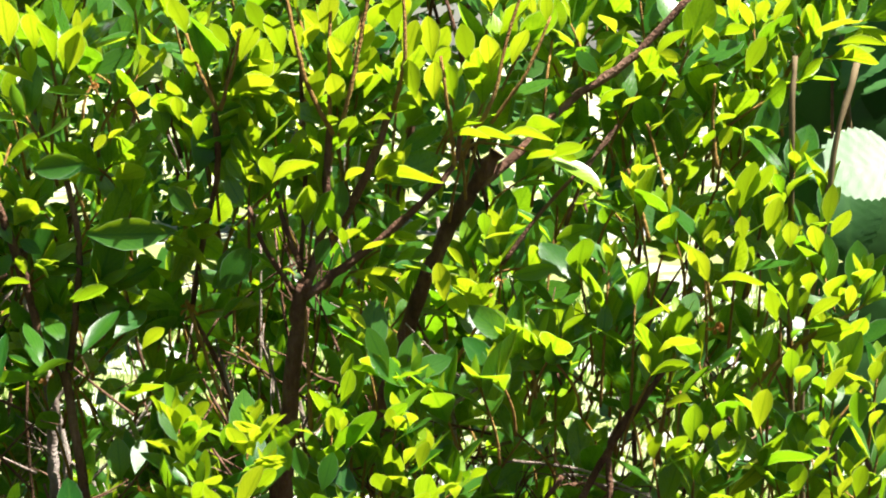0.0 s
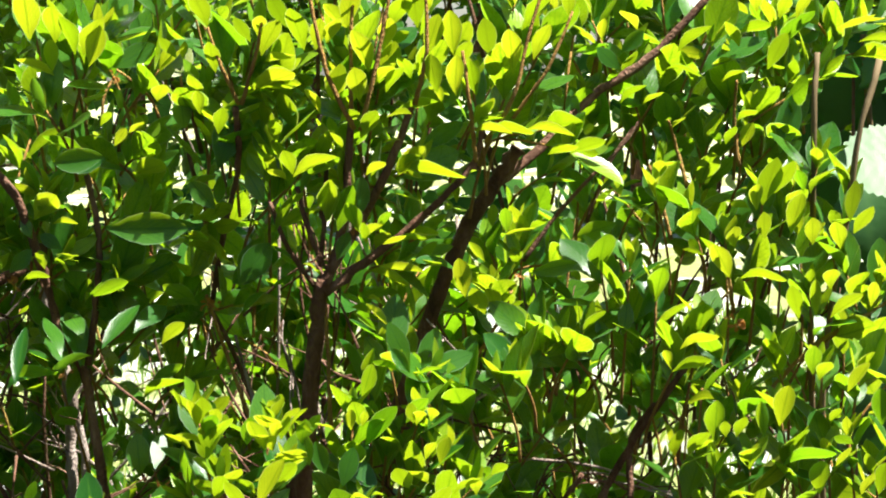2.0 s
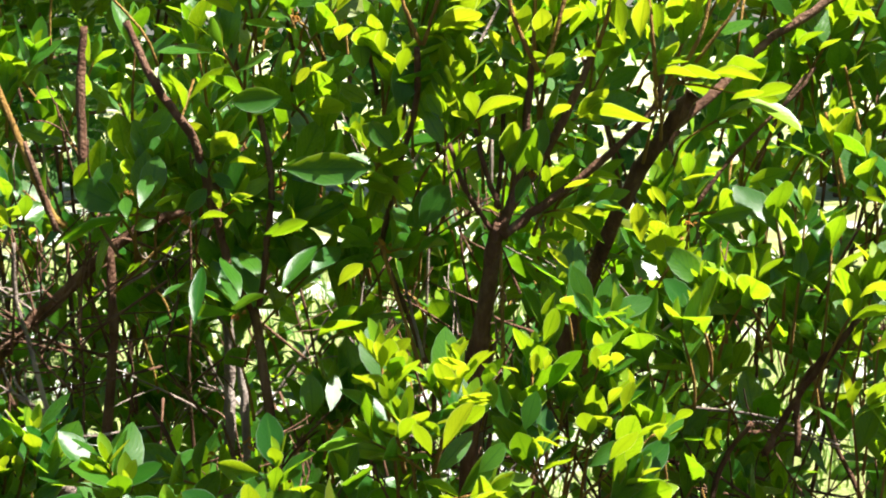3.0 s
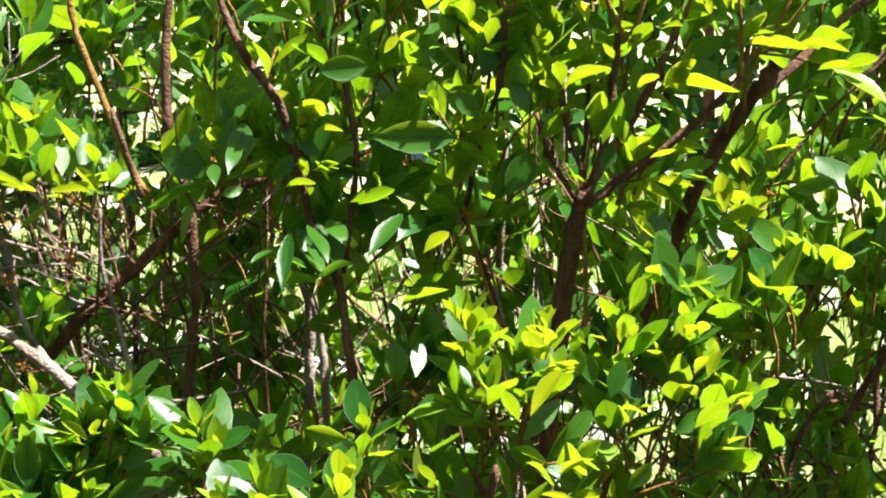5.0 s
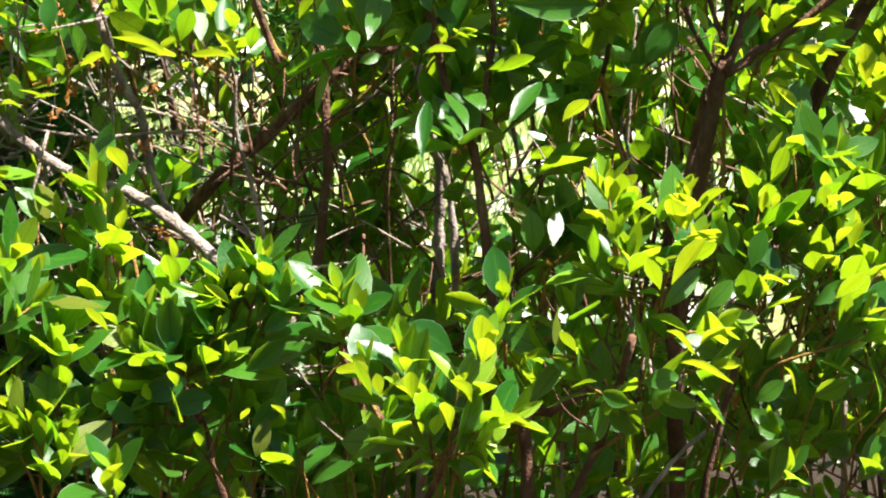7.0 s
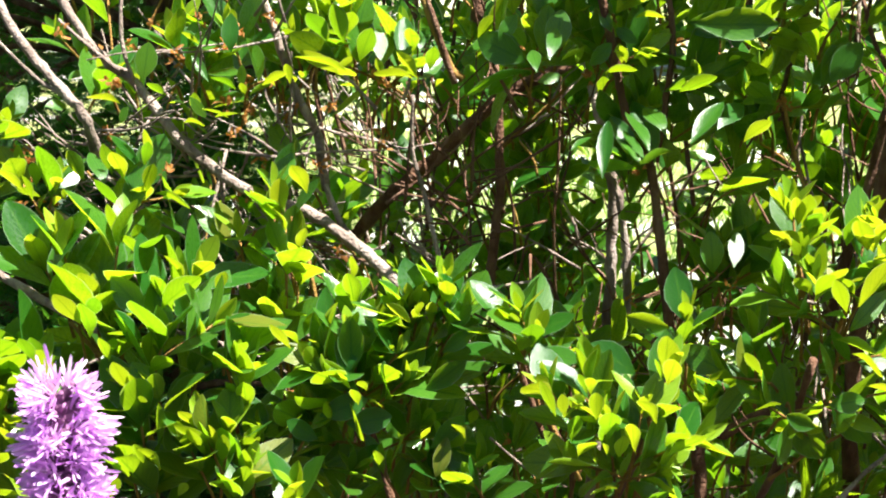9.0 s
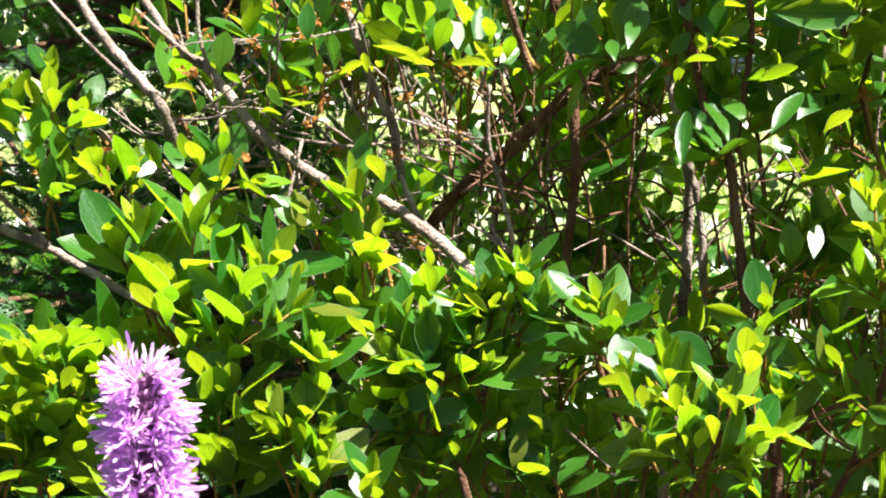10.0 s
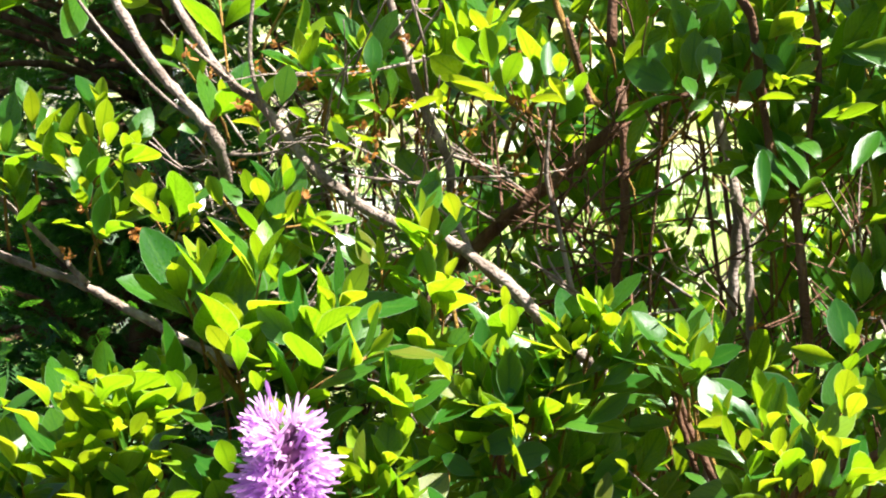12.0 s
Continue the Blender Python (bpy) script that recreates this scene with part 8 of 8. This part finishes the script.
    leaf(d, G, (-0.724, 1.470, 0.868), (-0.694, 1.470, 0.883), 0.5)
    leaf(d, G, (-0.748, 1.492, 0.950), (-0.738, 1.492, 0.969), 0.5)
    leaf(d, G, (-0.549, 1.473, 0.874), (-0.554, 1.473, 0.893), 0.5)
    leaf(d, G, (-0.534, 1.469, 0.856), (-0.524, 1.469, 0.876), 0.5)
    leaf(d, G, (-0.507, 1.476, 0.884), (-0.511, 1.476, 0.903), 0.5)
    leaf(d, G, (-0.477, 1.469, 0.859), (-0.467, 1.469, 0.873), 0.5)
    leaf(d, G, (-0.572, 1.465, 0.846), (-0.585, 1.465, 0.867), 0.5)
    leaf(d, H, (-0.703, 1.502, 0.949), (-0.679, 1.502, 0.979), 0.5)
    leaf(d, H, (-0.662, 1.497, 0.932), (-0.683, 1.497, 0.953), 0.5)
    leaf(d, H, (-0.622, 1.494, 0.924), (-0.599, 1.494, 0.939), 0.5)
    leaf(d, H, (-0.645, 1.486, 0.886), (-0.666, 1.486, 0.915), 0.5)
    leaf(d, H, (-0.668, 1.479, 0.863), (-0.645, 1.479, 0.878), 0.5)
    leaf(d, H, (-0.599, 1.475, 0.842), (-0.613, 1.475, 0.863), 0.5)
    leaf(d, H, (-0.563, 1.490, 0.898), (-0.569, 1.490, 0.942), 0.4)
    leaf(d, H, (-0.544, 1.490, 0.898), (-0.534, 1.490, 0.928), 0.4)
    leaf(d, H, (-0.528, 1.483, 0.872), (-0.537, 1.483, 0.896), 0.4)
    leaf(d, G, (-0.487, 1.546, 1.024), (-0.496, 1.546, 1.053), 0.5)
    leaf(d, G, (-0.457, 1.543, 1.015), (-0.447, 1.543, 1.035), 0.5)
    leaf(d, G, (-0.369, 1.532, 0.972), (-0.374, 1.532, 0.986), 0.5)
    leaf(d, G, (-0.698, 1.523, 0.929), (-0.682, 1.523, 0.975), 0.6)
    leaf(d, G, (-0.681, 1.522, 0.925), (-0.671, 1.522, 0.971), 0.5)
    leaf(d, G, (-0.686, 1.514, 0.922), (-0.698, 1.514, 0.881), 0.6)
    leaf(d, G, (-0.650, 1.519, 0.917), (-0.625, 1.519, 0.950), 0.5)
    leaf(d, G, (-0.661, 1.513, 0.888), (-0.640, 1.513, 0.935), 0.5)
    leaf(d, G, (-0.634, 1.514, 0.894), (-0.616, 1.514, 0.933), 0.5)
    leaf(d, G, (-0.634, 1.514, 0.909), (-0.597, 1.514, 0.903), 0.4)
    leaf(d, G, (-0.537, 1.524, 0.933), (-0.540, 1.524, 0.964), 0.5)
    leaf(d, G, (-0.526, 1.524, 0.933), (-0.531, 1.524, 0.963), 0.5)
    leaf(d, G, (-0.709, 1.516, 0.906), (-0.688, 1.516, 0.929), 0.7)
    leaf(d, G, (-0.698, 1.511, 0.882), (-0.712, 1.511, 0.915), 0.6)
    leaf(d, H, (-0.694, 1.534, 0.960), (-0.712, 1.534, 0.980), 0.6)
    leaf(d, H, (-0.683, 1.533, 0.951), (-0.656, 1.533, 0.979), 0.5)
    leaf(d, H, (-0.668, 1.531, 0.942), (-0.620, 1.531, 0.984), 0.6)
    leaf(d, H, (-0.639, 1.535, 0.962), (-0.627, 1.535, 0.985), 0.5)
    leaf(d, H, (-0.620, 1.534, 0.953), (-0.623, 1.534, 0.982), 0.5)
    leaf(d, H, (-0.610, 1.533, 0.951), (-0.613, 1.533, 0.980), 0.5)
    leaf(d, H, (-0.653, 1.529, 0.933), (-0.615, 1.529, 0.975), 0.5)
    leaf(d, H, (-0.672, 1.524, 0.914), (-0.685, 1.524, 0.959), 0.5)
    leaf(d, H, (-0.657, 1.525, 0.919), (-0.673, 1.525, 0.956), 0.5)
    leaf(d, H, (-0.640, 1.513, 0.869), (-0.631, 1.513, 0.914), 0.4)
    leaf(d, H, (-0.680, 1.513, 0.867), (-0.689, 1.513, 0.912), 0.4)
    leaf(d, H, (-0.629, 1.509, 0.856), (-0.587, 1.509, 0.883), 0.4)
    leaf(d, H, (-0.554, 1.535, 0.956), (-0.541, 1.535, 0.985), 0.4)
    leaf(d, H, (-0.515, 1.535, 0.952), (-0.507, 1.535, 0.989), 0.5)
    leaf(d, R, (-0.665, 1.545, 0.940), (-0.691, 1.545, 0.976), 0.5)
    leaf(d, R, (-0.685, 1.530, 0.883), (-0.703, 1.530, 0.909), 0.5)
    leaf(d, R, (-0.698, 1.521, 0.858), (-0.720, 1.521, 0.852), 0.4)


shrub_a = make_shrub(0.62, "bright green leafy shrub beside a large-leaved hydrangea")
shrub_b = make_shrub(0.22, "sunlit green shrub with forked brown stems")
shrub_c = make_shrub(-0.2, "green shrub with bare dark stems in its open middle")
shrub_d = make_shrub(-0.62, "green shrub with grey leaning limbs and withered blossoms")
shrub_a_wood(shrub_a), shrub_b_wood(shrub_b), shrub_c_wood(shrub_c), shrub_d_wood(shrub_d)
shrub_a_shoots(shrub_a), shrub_a_leaves(shrub_a)
shrub_b_shoots(shrub_b), shrub_b_leaves(shrub_b)
shrub_c_shoots(shrub_c), shrub_c_leaves(shrub_c)
shrub_d_shoots(shrub_d), shrub_d_leaves(shrub_d)

fill(shrub_a, (0.36, 1.76, 1.16), (0.56, 1.88, 1.40), 26, 0.042)
fill(shrub_a, (0.30, 1.74, 0.80), (0.70, 1.95, 1.06), 34, 0.042)
fill(shrub_b, (0.00, 1.74, 1.26), (0.38, 1.86, 1.42), 9, 0.042)
fill(shrub_b, (0.02, 1.74, 0.72), (0.34, 1.95, 0.88), 20, 0.042)
fill(shrub_b, (0.14, 1.86, 0.98), (0.42, 2.10, 1.16), 30, 0.042)
fill(shrub_c, (-0.36, 1.78, 1.20), (0.0, 1.88, 1.38), 22, 0.042)
fill(shrub_c, (-0.36, 1.74, 0.68), (0.02, 1.95, 0.86), 28, 0.048, 8, 0.8)
fill(shrub_c, (-0.42, 2.00, 0.80), (-0.20, 2.30, 1.18), 44, 0.044, 9, 0.6, 0.85)
fill(shrub_d, (-0.66, 1.78, 1.12), (-0.36, 1.88, 1.30), 30, 0.042)
fill(shrub_d, (-0.80, 1.72, 0.68), (-0.36, 1.95, 0.84), 22, 0.050, 8, 0.8)
fill(shrub_d, (-0.58, 1.85, 0.86), (-0.36, 2.05, 1.00), 26, 0.042)
fill(shrub_b, (0.03, 1.97, 0.86), (0.36, 2.2, 1.12), 56, 0.05, 9, 0.6, 0.88)
dead_twigs(shrub_b, (0.02, 1.80, 0.88), (0.36, 1.98, 1.14), 30, BROWN)
fill(shrub_c, (-0.27, 2.05, 0.76), (-0.15, 2.2, 1.12), 26, 0.046)
fill(shrub_c, (-0.15, 2.05, 0.62), (-0.03, 2.25, 0.84), 14, 0.046)
fill(shrub_c, (-0.22, 1.92, 0.68), (0.10, 2.10, 0.89), 30, 0.044)
fill(shrub_c, (-0.01, 2.00, 0.86), (0.12, 2.25, 1.20), 18, 0.044)
fill(shrub_c, (-0.26, 2.00, 1.06), (-0.06, 2.20, 1.24), 24, 0.044)
# shoots above the view, added as a canopy that shades the inside
fill(shrub_a, (0.40, 1.98, 1.47), (0.95, 2.60, 1.62), 60, 0.048)
fill(shrub_b, (0.0, 1.98, 1.47), (0.40, 2.60, 1.62), 64, 0.048)
fill(shrub_c, (-0.42, 1.88, 1.46), (0.06, 2.50, 1.60), 80, 0.048)
fill(shrub_d, (-0.66, 2.00, 1.40), (-0.36, 2.50, 1.54), 34, 0.046)
fill(shrub_b, (-0.05, 2.05, 0.50), (0.45, 2.30, 0.96), 60, 0.046, 9)
fill(shrub_c, (-0.46, 2.05, 0.50), (-0.18, 2.30, 0.88), 44, 0.046, 9)
fill(shrub_a, (0.40, 2.05, 0.60), (0.75, 2.30, 1.25), 50, 0.046, 9)
inner_stems(shrub_a, 0.40, 0.66, 4), inner_stems(shrub_b, 0.02, 0.36, 6)
inner_stems(shrub_c, -0.36, 0.0, 6), inner_stems(shrub_d, -0.60, -0.36, 4)
dead_twigs(shrub_d, (-0.62, 1.70, 0.94), (-0.36, 1.80, 1.14), 26)
dead_twigs(shrub_c, (-0.36, 1.72, 0.86), (-0.06, 1.86, 1.10), 20, BROWN)
dead_twigs(shrub_b, (0.0, 1.72, 0.80), (0.36, 1.86, 1.12), 16)
dead_twigs(shrub_c, (-0.40, 1.86, 0.76), (0.02, 2.25, 1.16), 30)
dead_twigs(shrub_c, (-0.30, 1.80, 0.76), (0.00, 2.00, 1.12), 12, BROWN)
dead_twigs(shrub_d, (-0.62, 1.74, 0.90), (-0.36, 2.10, 1.20), 24)
dead_twigs(shrub_b, (0.02, 1.70, 0.70), (0.40, 1.98, 0.92), 30, BROWN)
dead_twigs(shrub_a, (0.36, 1.74, 0.80), (0.62, 1.98, 1.10), 20, BROWN)
dead_twigs(shrub_c, (-0.36, 1.68, 0.98), (-0.12, 1.80, 1.16), 14, BROWN)
dead_twigs(shrub_d, (-0.62, 1.66, 1.10), (-0.36, 1.74, 1.26), 14)
for s in (shrub_a, shrub_b, shrub_c, shrub_d):
    finish(s)


# ---------------------------------------------------------------- hydrangea
def big_leaf_mesh(fold, curl):
    """A broad toothed leaf, one metre long, with its side veins pressed in."""
    verts, uvs, faces, n = [], [], [], 26
    for k in range(n + 1):
        t = k / n
        wd = 0.40 * math.sin(math.pi * t ** 0.72) ** 0.85 + 0.004
        tooth = 0.018 if k % 2 else -0.010
        for j in (-2, -1, 0, 1, 2):
            s = j / 2
            x = s * (wd + (tooth if abs(j) == 2 else 0))
            y = t - 0.10 * abs(s) * t + (0.012 if abs(j) == 2 and k % 2 else 0)
            z = abs(x) * fold - curl * t * t + 0.0014 * math.sin(40 * (t - 0.5 * abs(x))) * (abs(j) > 0)
            verts.append((x, y, z))
            uvs.append((s * 0.8, t))
    for k in range(n):
        for j in range(4):
            a = k * 5 + j
            faces.append((a, a + 1, a + 6, a + 5))
    return mesh_of("hydrangea_leaf", verts, uvs, faces, BIG_LEAF)


def make_hydrangea():
    plant = thing("hydrangea", 0.80, 2.05, 0, "hydrangea with broad toothed dark green leaves", "hydrangea")
    meshes = [big_leaf_mesh(0.25, 0.2), big_leaf_mesh(0.12, 0.35), big_leaf_mesh(0.07, 0.05)]

    def blade(x, y, z, way, face, size, k):
        ob = new("leaf", meshes[k])
        ob.parent = plant
        ob.matrix_parent_inverse = Matrix.Translation(plant.location).inverted()
        ob.matrix_basis = Matrix(leaf_pose(np.array((x, y, z)), np.array(way, float), np.array(face, float), size).tolist())

    blade(0.672, 1.740, 1.284, (-1, -0.1, -0.08), (0.15, -0.72, 0.6), 0.1, 2)
    blade(0.653, 1.950, 1.394, (-0.15, -0.1, -1), (-0.1, -1, 0.15), 0.1, 1)
    blade(0.618, 1.980, 1.375, (0.1, 0, -1), (0.1, -1, 0.1), 0.1, 0)
    blade(0.659, 1.900, 1.250, (-0.1, -0.5, -0.9), (-0.2, -0.6, 0.7), 0.085, 1)
    blade(0.723, 1.950, 1.246, (-0.3, -0.1, -1), (0, -1, 0.15), 0.12, 0)
    blade(0.716, 1.900, 1.396, (-1, -0.4, -0.3), (0, -0.3, 1), 0.09, 1)
    blade(0.711, 1.970, 1.162, (-0.5, 0, -0.8), (0.1, -1, 0.1), 0.13, 0)
    blade(0.638, 2.020, 1.303, (0.2, 0, -1), (0, -1, 0.1), 0.12, 1)
    blade(0.758, 1.950, 1.320, (-0.4, -0.1, -1), (0.1, -1, 0.2), 0.13, 1)
    blade(0.670, 2.000, 1.129, (0.2, 0, -1), (0, -1, 0.1), 0.13, 1)
    blade(0.718, 2.000, 1.068, (-0.2, 0, -1), (0, -1, 0.1), 0.14, 0)
    # five leaves out of view, added to throw shade on the ones below
    blade(0.743, 1.920, 1.457, (-0.9, -0.3, 0.1), (0.2, 0, 1), 0.14, 0)
    blade(0.677, 1.980, 1.472, (0.8, 0.2, 0.2), (0.1, 0.1, 1), 0.13, 1)
    blade(0.814, 2.050, 1.437, (-0.7, -0.3, 0.2), (0.2, 0, 1), 0.15, 0)
    blade(0.729, 2.050, 1.510, (-0.8, 0.2, 0.1), (0.1, 0.2, 1), 0.15, 1)
    blade(0.812, 2.000, 1.365, (-0.8, -0.2, 0.0), (0.3, 0, 1), 0.14, 0)
    blade(0.750, 2.010, 1.425, (-0.5, -0.05, -0.85), (0.05, -1, 0.15), 0.15, 1)
    blade(0.700, 2.030, 1.400, (0.45, 0, -0.9), (-0.05, -1, 0.1), 0.15, 0)
    for x, top, tx in ((0.70, 1.40, 0.66), (0.78, 1.45, 0.72), (0.66, 1.25, 0.64)):
        under("stem", mesh_of("hydrangea_stem", *tube([(0.80, 2.05, -0.02), (x + 0.04, 2.05, 0.7), (x, 2.0, 1.1), (tx, 1.93, top)], 0.006, 0.003), STUB), plant)
    under("cut_stem", mesh_of("cut_stem", *tube([(0.76, 2.0, -0.02), (0.60, 1.82, 0.9), (0.597, 1.700, 1.257), (0.623, 1.700, 1.375)], 0.0036, 0.003), STUB), plant, "dry cut stem")
    under("cut_stem", mesh_of("cut_stem", *tube([(0.74, 2.0, -0.02), (0.60, 1.84, 0.9), (0.568, 1.720, 1.285), (0.571, 1.720, 1.382)], 0.003, 0.0026), STUB), plant, "dry cut stem")


make_hydrangea()


# ---------------------------------------------------------------- the purple flower spike
def make_flower():
    x, y, top = (-0.485, 1.172, 1.036)
    plant = thing("flower_spike", x + 0.03, y + 0.02, 0, "purple feathery flower spike on an upright stem", "flower")
    line = [(x + 0.03, y + 0.02, -0.01), (x + 0.02, y + 0.01, 0.5), (x + 0.012, y, top - 0.2), (x + 0.002, y, top - 0.06), (x, y, top - 0.012)]
    under("stem", mesh_of("flower_stem", *tube(line, 0.0035, 0.0022), SPIKE_STEM), plant)
    # one floret: a bud, and when open a tuft of short curling threads
    threads = []
    for v in range(4):
        mats = []
        for k in range(30):
            a, b = rng.uniform(0, 6.28), rng.uniform(0.05, 1.25)
            tip = np.array((math.cos(a) * math.sin(b), 0.95, math.sin(a) * math.sin(b)))
            mats.append(leaf_pose(np.array((0, 0.12, 0)) + 0.05 * tip, tip, rng.normal(0, 1, 3), rng.uniform(0.35, 0.85), 1.9))
        threads.append(scattered("threads", [THREAD], mats, PETAL))
    bud = mesh_of("bud", *tube([(0, -0.05, 0), (0, 0.12, 0), (0, 0.3, 0), (0, 0.42, 0)], 0.15, 0.09, 7, 2, 0.15), CALYX)
    count = 150
    for k in range(count):
        f = k / (count - 1)
        h = top - 0.165 * (1 - f) - 0.020
        a = 2.4 * k + rng.normal(0, 0.2)
        opened = min(1.0, max(0.0, (f - 0.05) / 0.5))
        rise = 0.05 + 0.35 * opened + 2.6 * max(0, f - 0.84)
        way = np.array((math.cos(a), math.sin(a), rise + rng.normal(0, 0.25)))
        size = (0.017 + 0.015 * opened) * rng.uniform(0.75, 1.15)
        # a bare strip on the near side, where the buds are still shut
        shut = f < 0.97 and abs(math.remainder(a + 1.40, 2 * math.pi)) < 0.55 and rng.random() < 0.85
        # and a cleft between the two tufts of the top
        if f > 0.86 and abs(math.sin(a + 1.40)) < 0.45:
            shut = True
        m = leaf_pose(np.array((x + 0.01 * (1 - f), y, h)) + way * 0.003, way, np.array((0.2, 0.1, 1.0)), size * (0.75 if shut else 1.0))
        b = new("floret", bud)
        b.parent = plant
        b.matrix_parent_inverse = Matrix.Translation(plant.location).inverted()
        b.matrix_basis = Matrix(m.tolist())
        if shut:
            continue
        t = new("threads", threads[k % 4])
        t.parent = b
    for k in range(26):
        h = rng.uniform(0.25, top - 0.2)
        a = rng.uniform(0, 6.28)
        m = leaf_pose(np.array((x + 0.015, y + 0.005, h)), np.array((math.cos(a), math.sin(a), 0.9)), np.array((0, 0, 1.0)), rng.uniform(0.07, 0.13), 1.2)
        ob = under("stem_leaf", mesh_of("stem_leaf", *SLIM, BLADE), plant)
        ob.matrix_basis = Matrix(m.tolist())


make_flower()


# ---------------------------------------------------------------- withered blossoms
def make_withered():
    pieces = []
    for k in range(9):
        a = rng.uniform(0, 6.28)
        m = leaf_pose(rng.normal(0, 0.12, 3), np.array((math.cos(a), math.sin(a), rng.normal(0.1, 0.8))), rng.normal(0, 1, 3), rng.uniform(0.6, 1.1), 0.8)
        v, u, f = LEAVES[k % len(LEAVES)]
        v = v + 0.10 * np.sin(9 * v[:, [1, 2, 0]] + k)
        pieces.append((v @ m[:3, :3].T + m[:3, 3], u, f))
    return mesh_of("withered_blossom", *joined(pieces), WITHERED)


BLOSSOM = make_withered()


def withered(parent, x, y, z, size):
    ob = under("withered_blossom", BLOSSOM, parent, "crumpled orange-brown withered blossom")
    ob.matrix_basis = Matrix.LocRotScale((x, y, z), Euler(rng.uniform(0, 6.28, 3)), (size,) * 3)


for k in range(34):
    x = rng.uniform(-0.74, -0.30)
    withered(shrub_d, x, rng.uniform(1.66, 1.78), 1.03 + rng.uniform(0, 0.22), rng.uniform(0.007, 0.012))
for k in range(16):
    withered(shrub_c, rng.uniform(-0.34, 0.0), rng.uniform(1.68, 1.80), rng.uniform(0.84, 1.22), rng.uniform(0.006, 0.010))
withered(shrub_d, -0.732, 1.600, 0.894, 0.012)
withered(shrub_d, -0.659, 1.590, 0.862, 0.012)
withered(shrub_d, -0.545, 1.660, 1.102, 0.008)
withered(shrub_c, -0.150, 1.680, 1.189, 0.009)
withered(shrub_c, -0.050, 1.700, 1.211, 0.007)
withered(shrub_b, 0.021, 1.680, 1.169, 0.009)
withered(shrub_c, -0.104, 1.660, 1.110, 0.008)
withered(shrub_b, 0.152, 1.645, 1.237, 0.008)
withered(shrub_a, 0.491, 1.680, 1.144, 0.012)
withered(shrub_b, 0.301, 1.735, 1.182, 0.008)
withered(shrub_c, -0.051, 1.640, 1.371, 0.008)
withered(shrub_b, 0.024, 1.700, 1.166, 0.009)
withered(shrub_d, -0.370, 1.650, 1.035, 0.011)
withered(shrub_c, -0.335, 1.690, 1.185, 0.012)
withered(shrub_b, 0.142, 1.650, 0.886, 0.011)
withered(shrub_c, -0.021, 1.660, 1.007, 0.008)
withered(shrub_c, -0.179, 1.700, 0.935, 0.007)
withered(shrub_b, 0.184, 1.660, 1.049, 0.006)
withered(shrub_b, 0.213, 1.700, 0.905, 0.01)
withered(shrub_d, -0.459, 1.700, 1.178, 0.01)
withered(shrub_d, -0.438, 1.700, 1.181, 0.009)
withered(shrub_d, -0.450, 1.720, 1.106, 0.01)
withered(shrub_d, -0.522, 1.640, 1.105, 0.01)
withered(shrub_d, -0.634, 1.660, 1.074, 0.012)
withered(shrub_d, -0.407, 1.660, 0.900, 0.012)
withered(shrub_d, -0.688, 1.600, 0.856, 0.012)
withered(shrub_d, -0.641, 1.600, 0.850, 0.011)
withered(shrub_d, -0.721, 1.600, 0.826, 0.012)
withered(shrub_c, -0.014, 1.730, 1.004, 0.008)
withered(shrub_d, -0.408, 1.640, 0.954, 0.008)
withered(shrub_d, -0.662, 1.660, 1.120, 0.01)
withered(shrub_c, -0.341, 1.690, 1.186, 0.01)
withered(shrub_d, -0.476, 1.730, 1.070, 0.008)
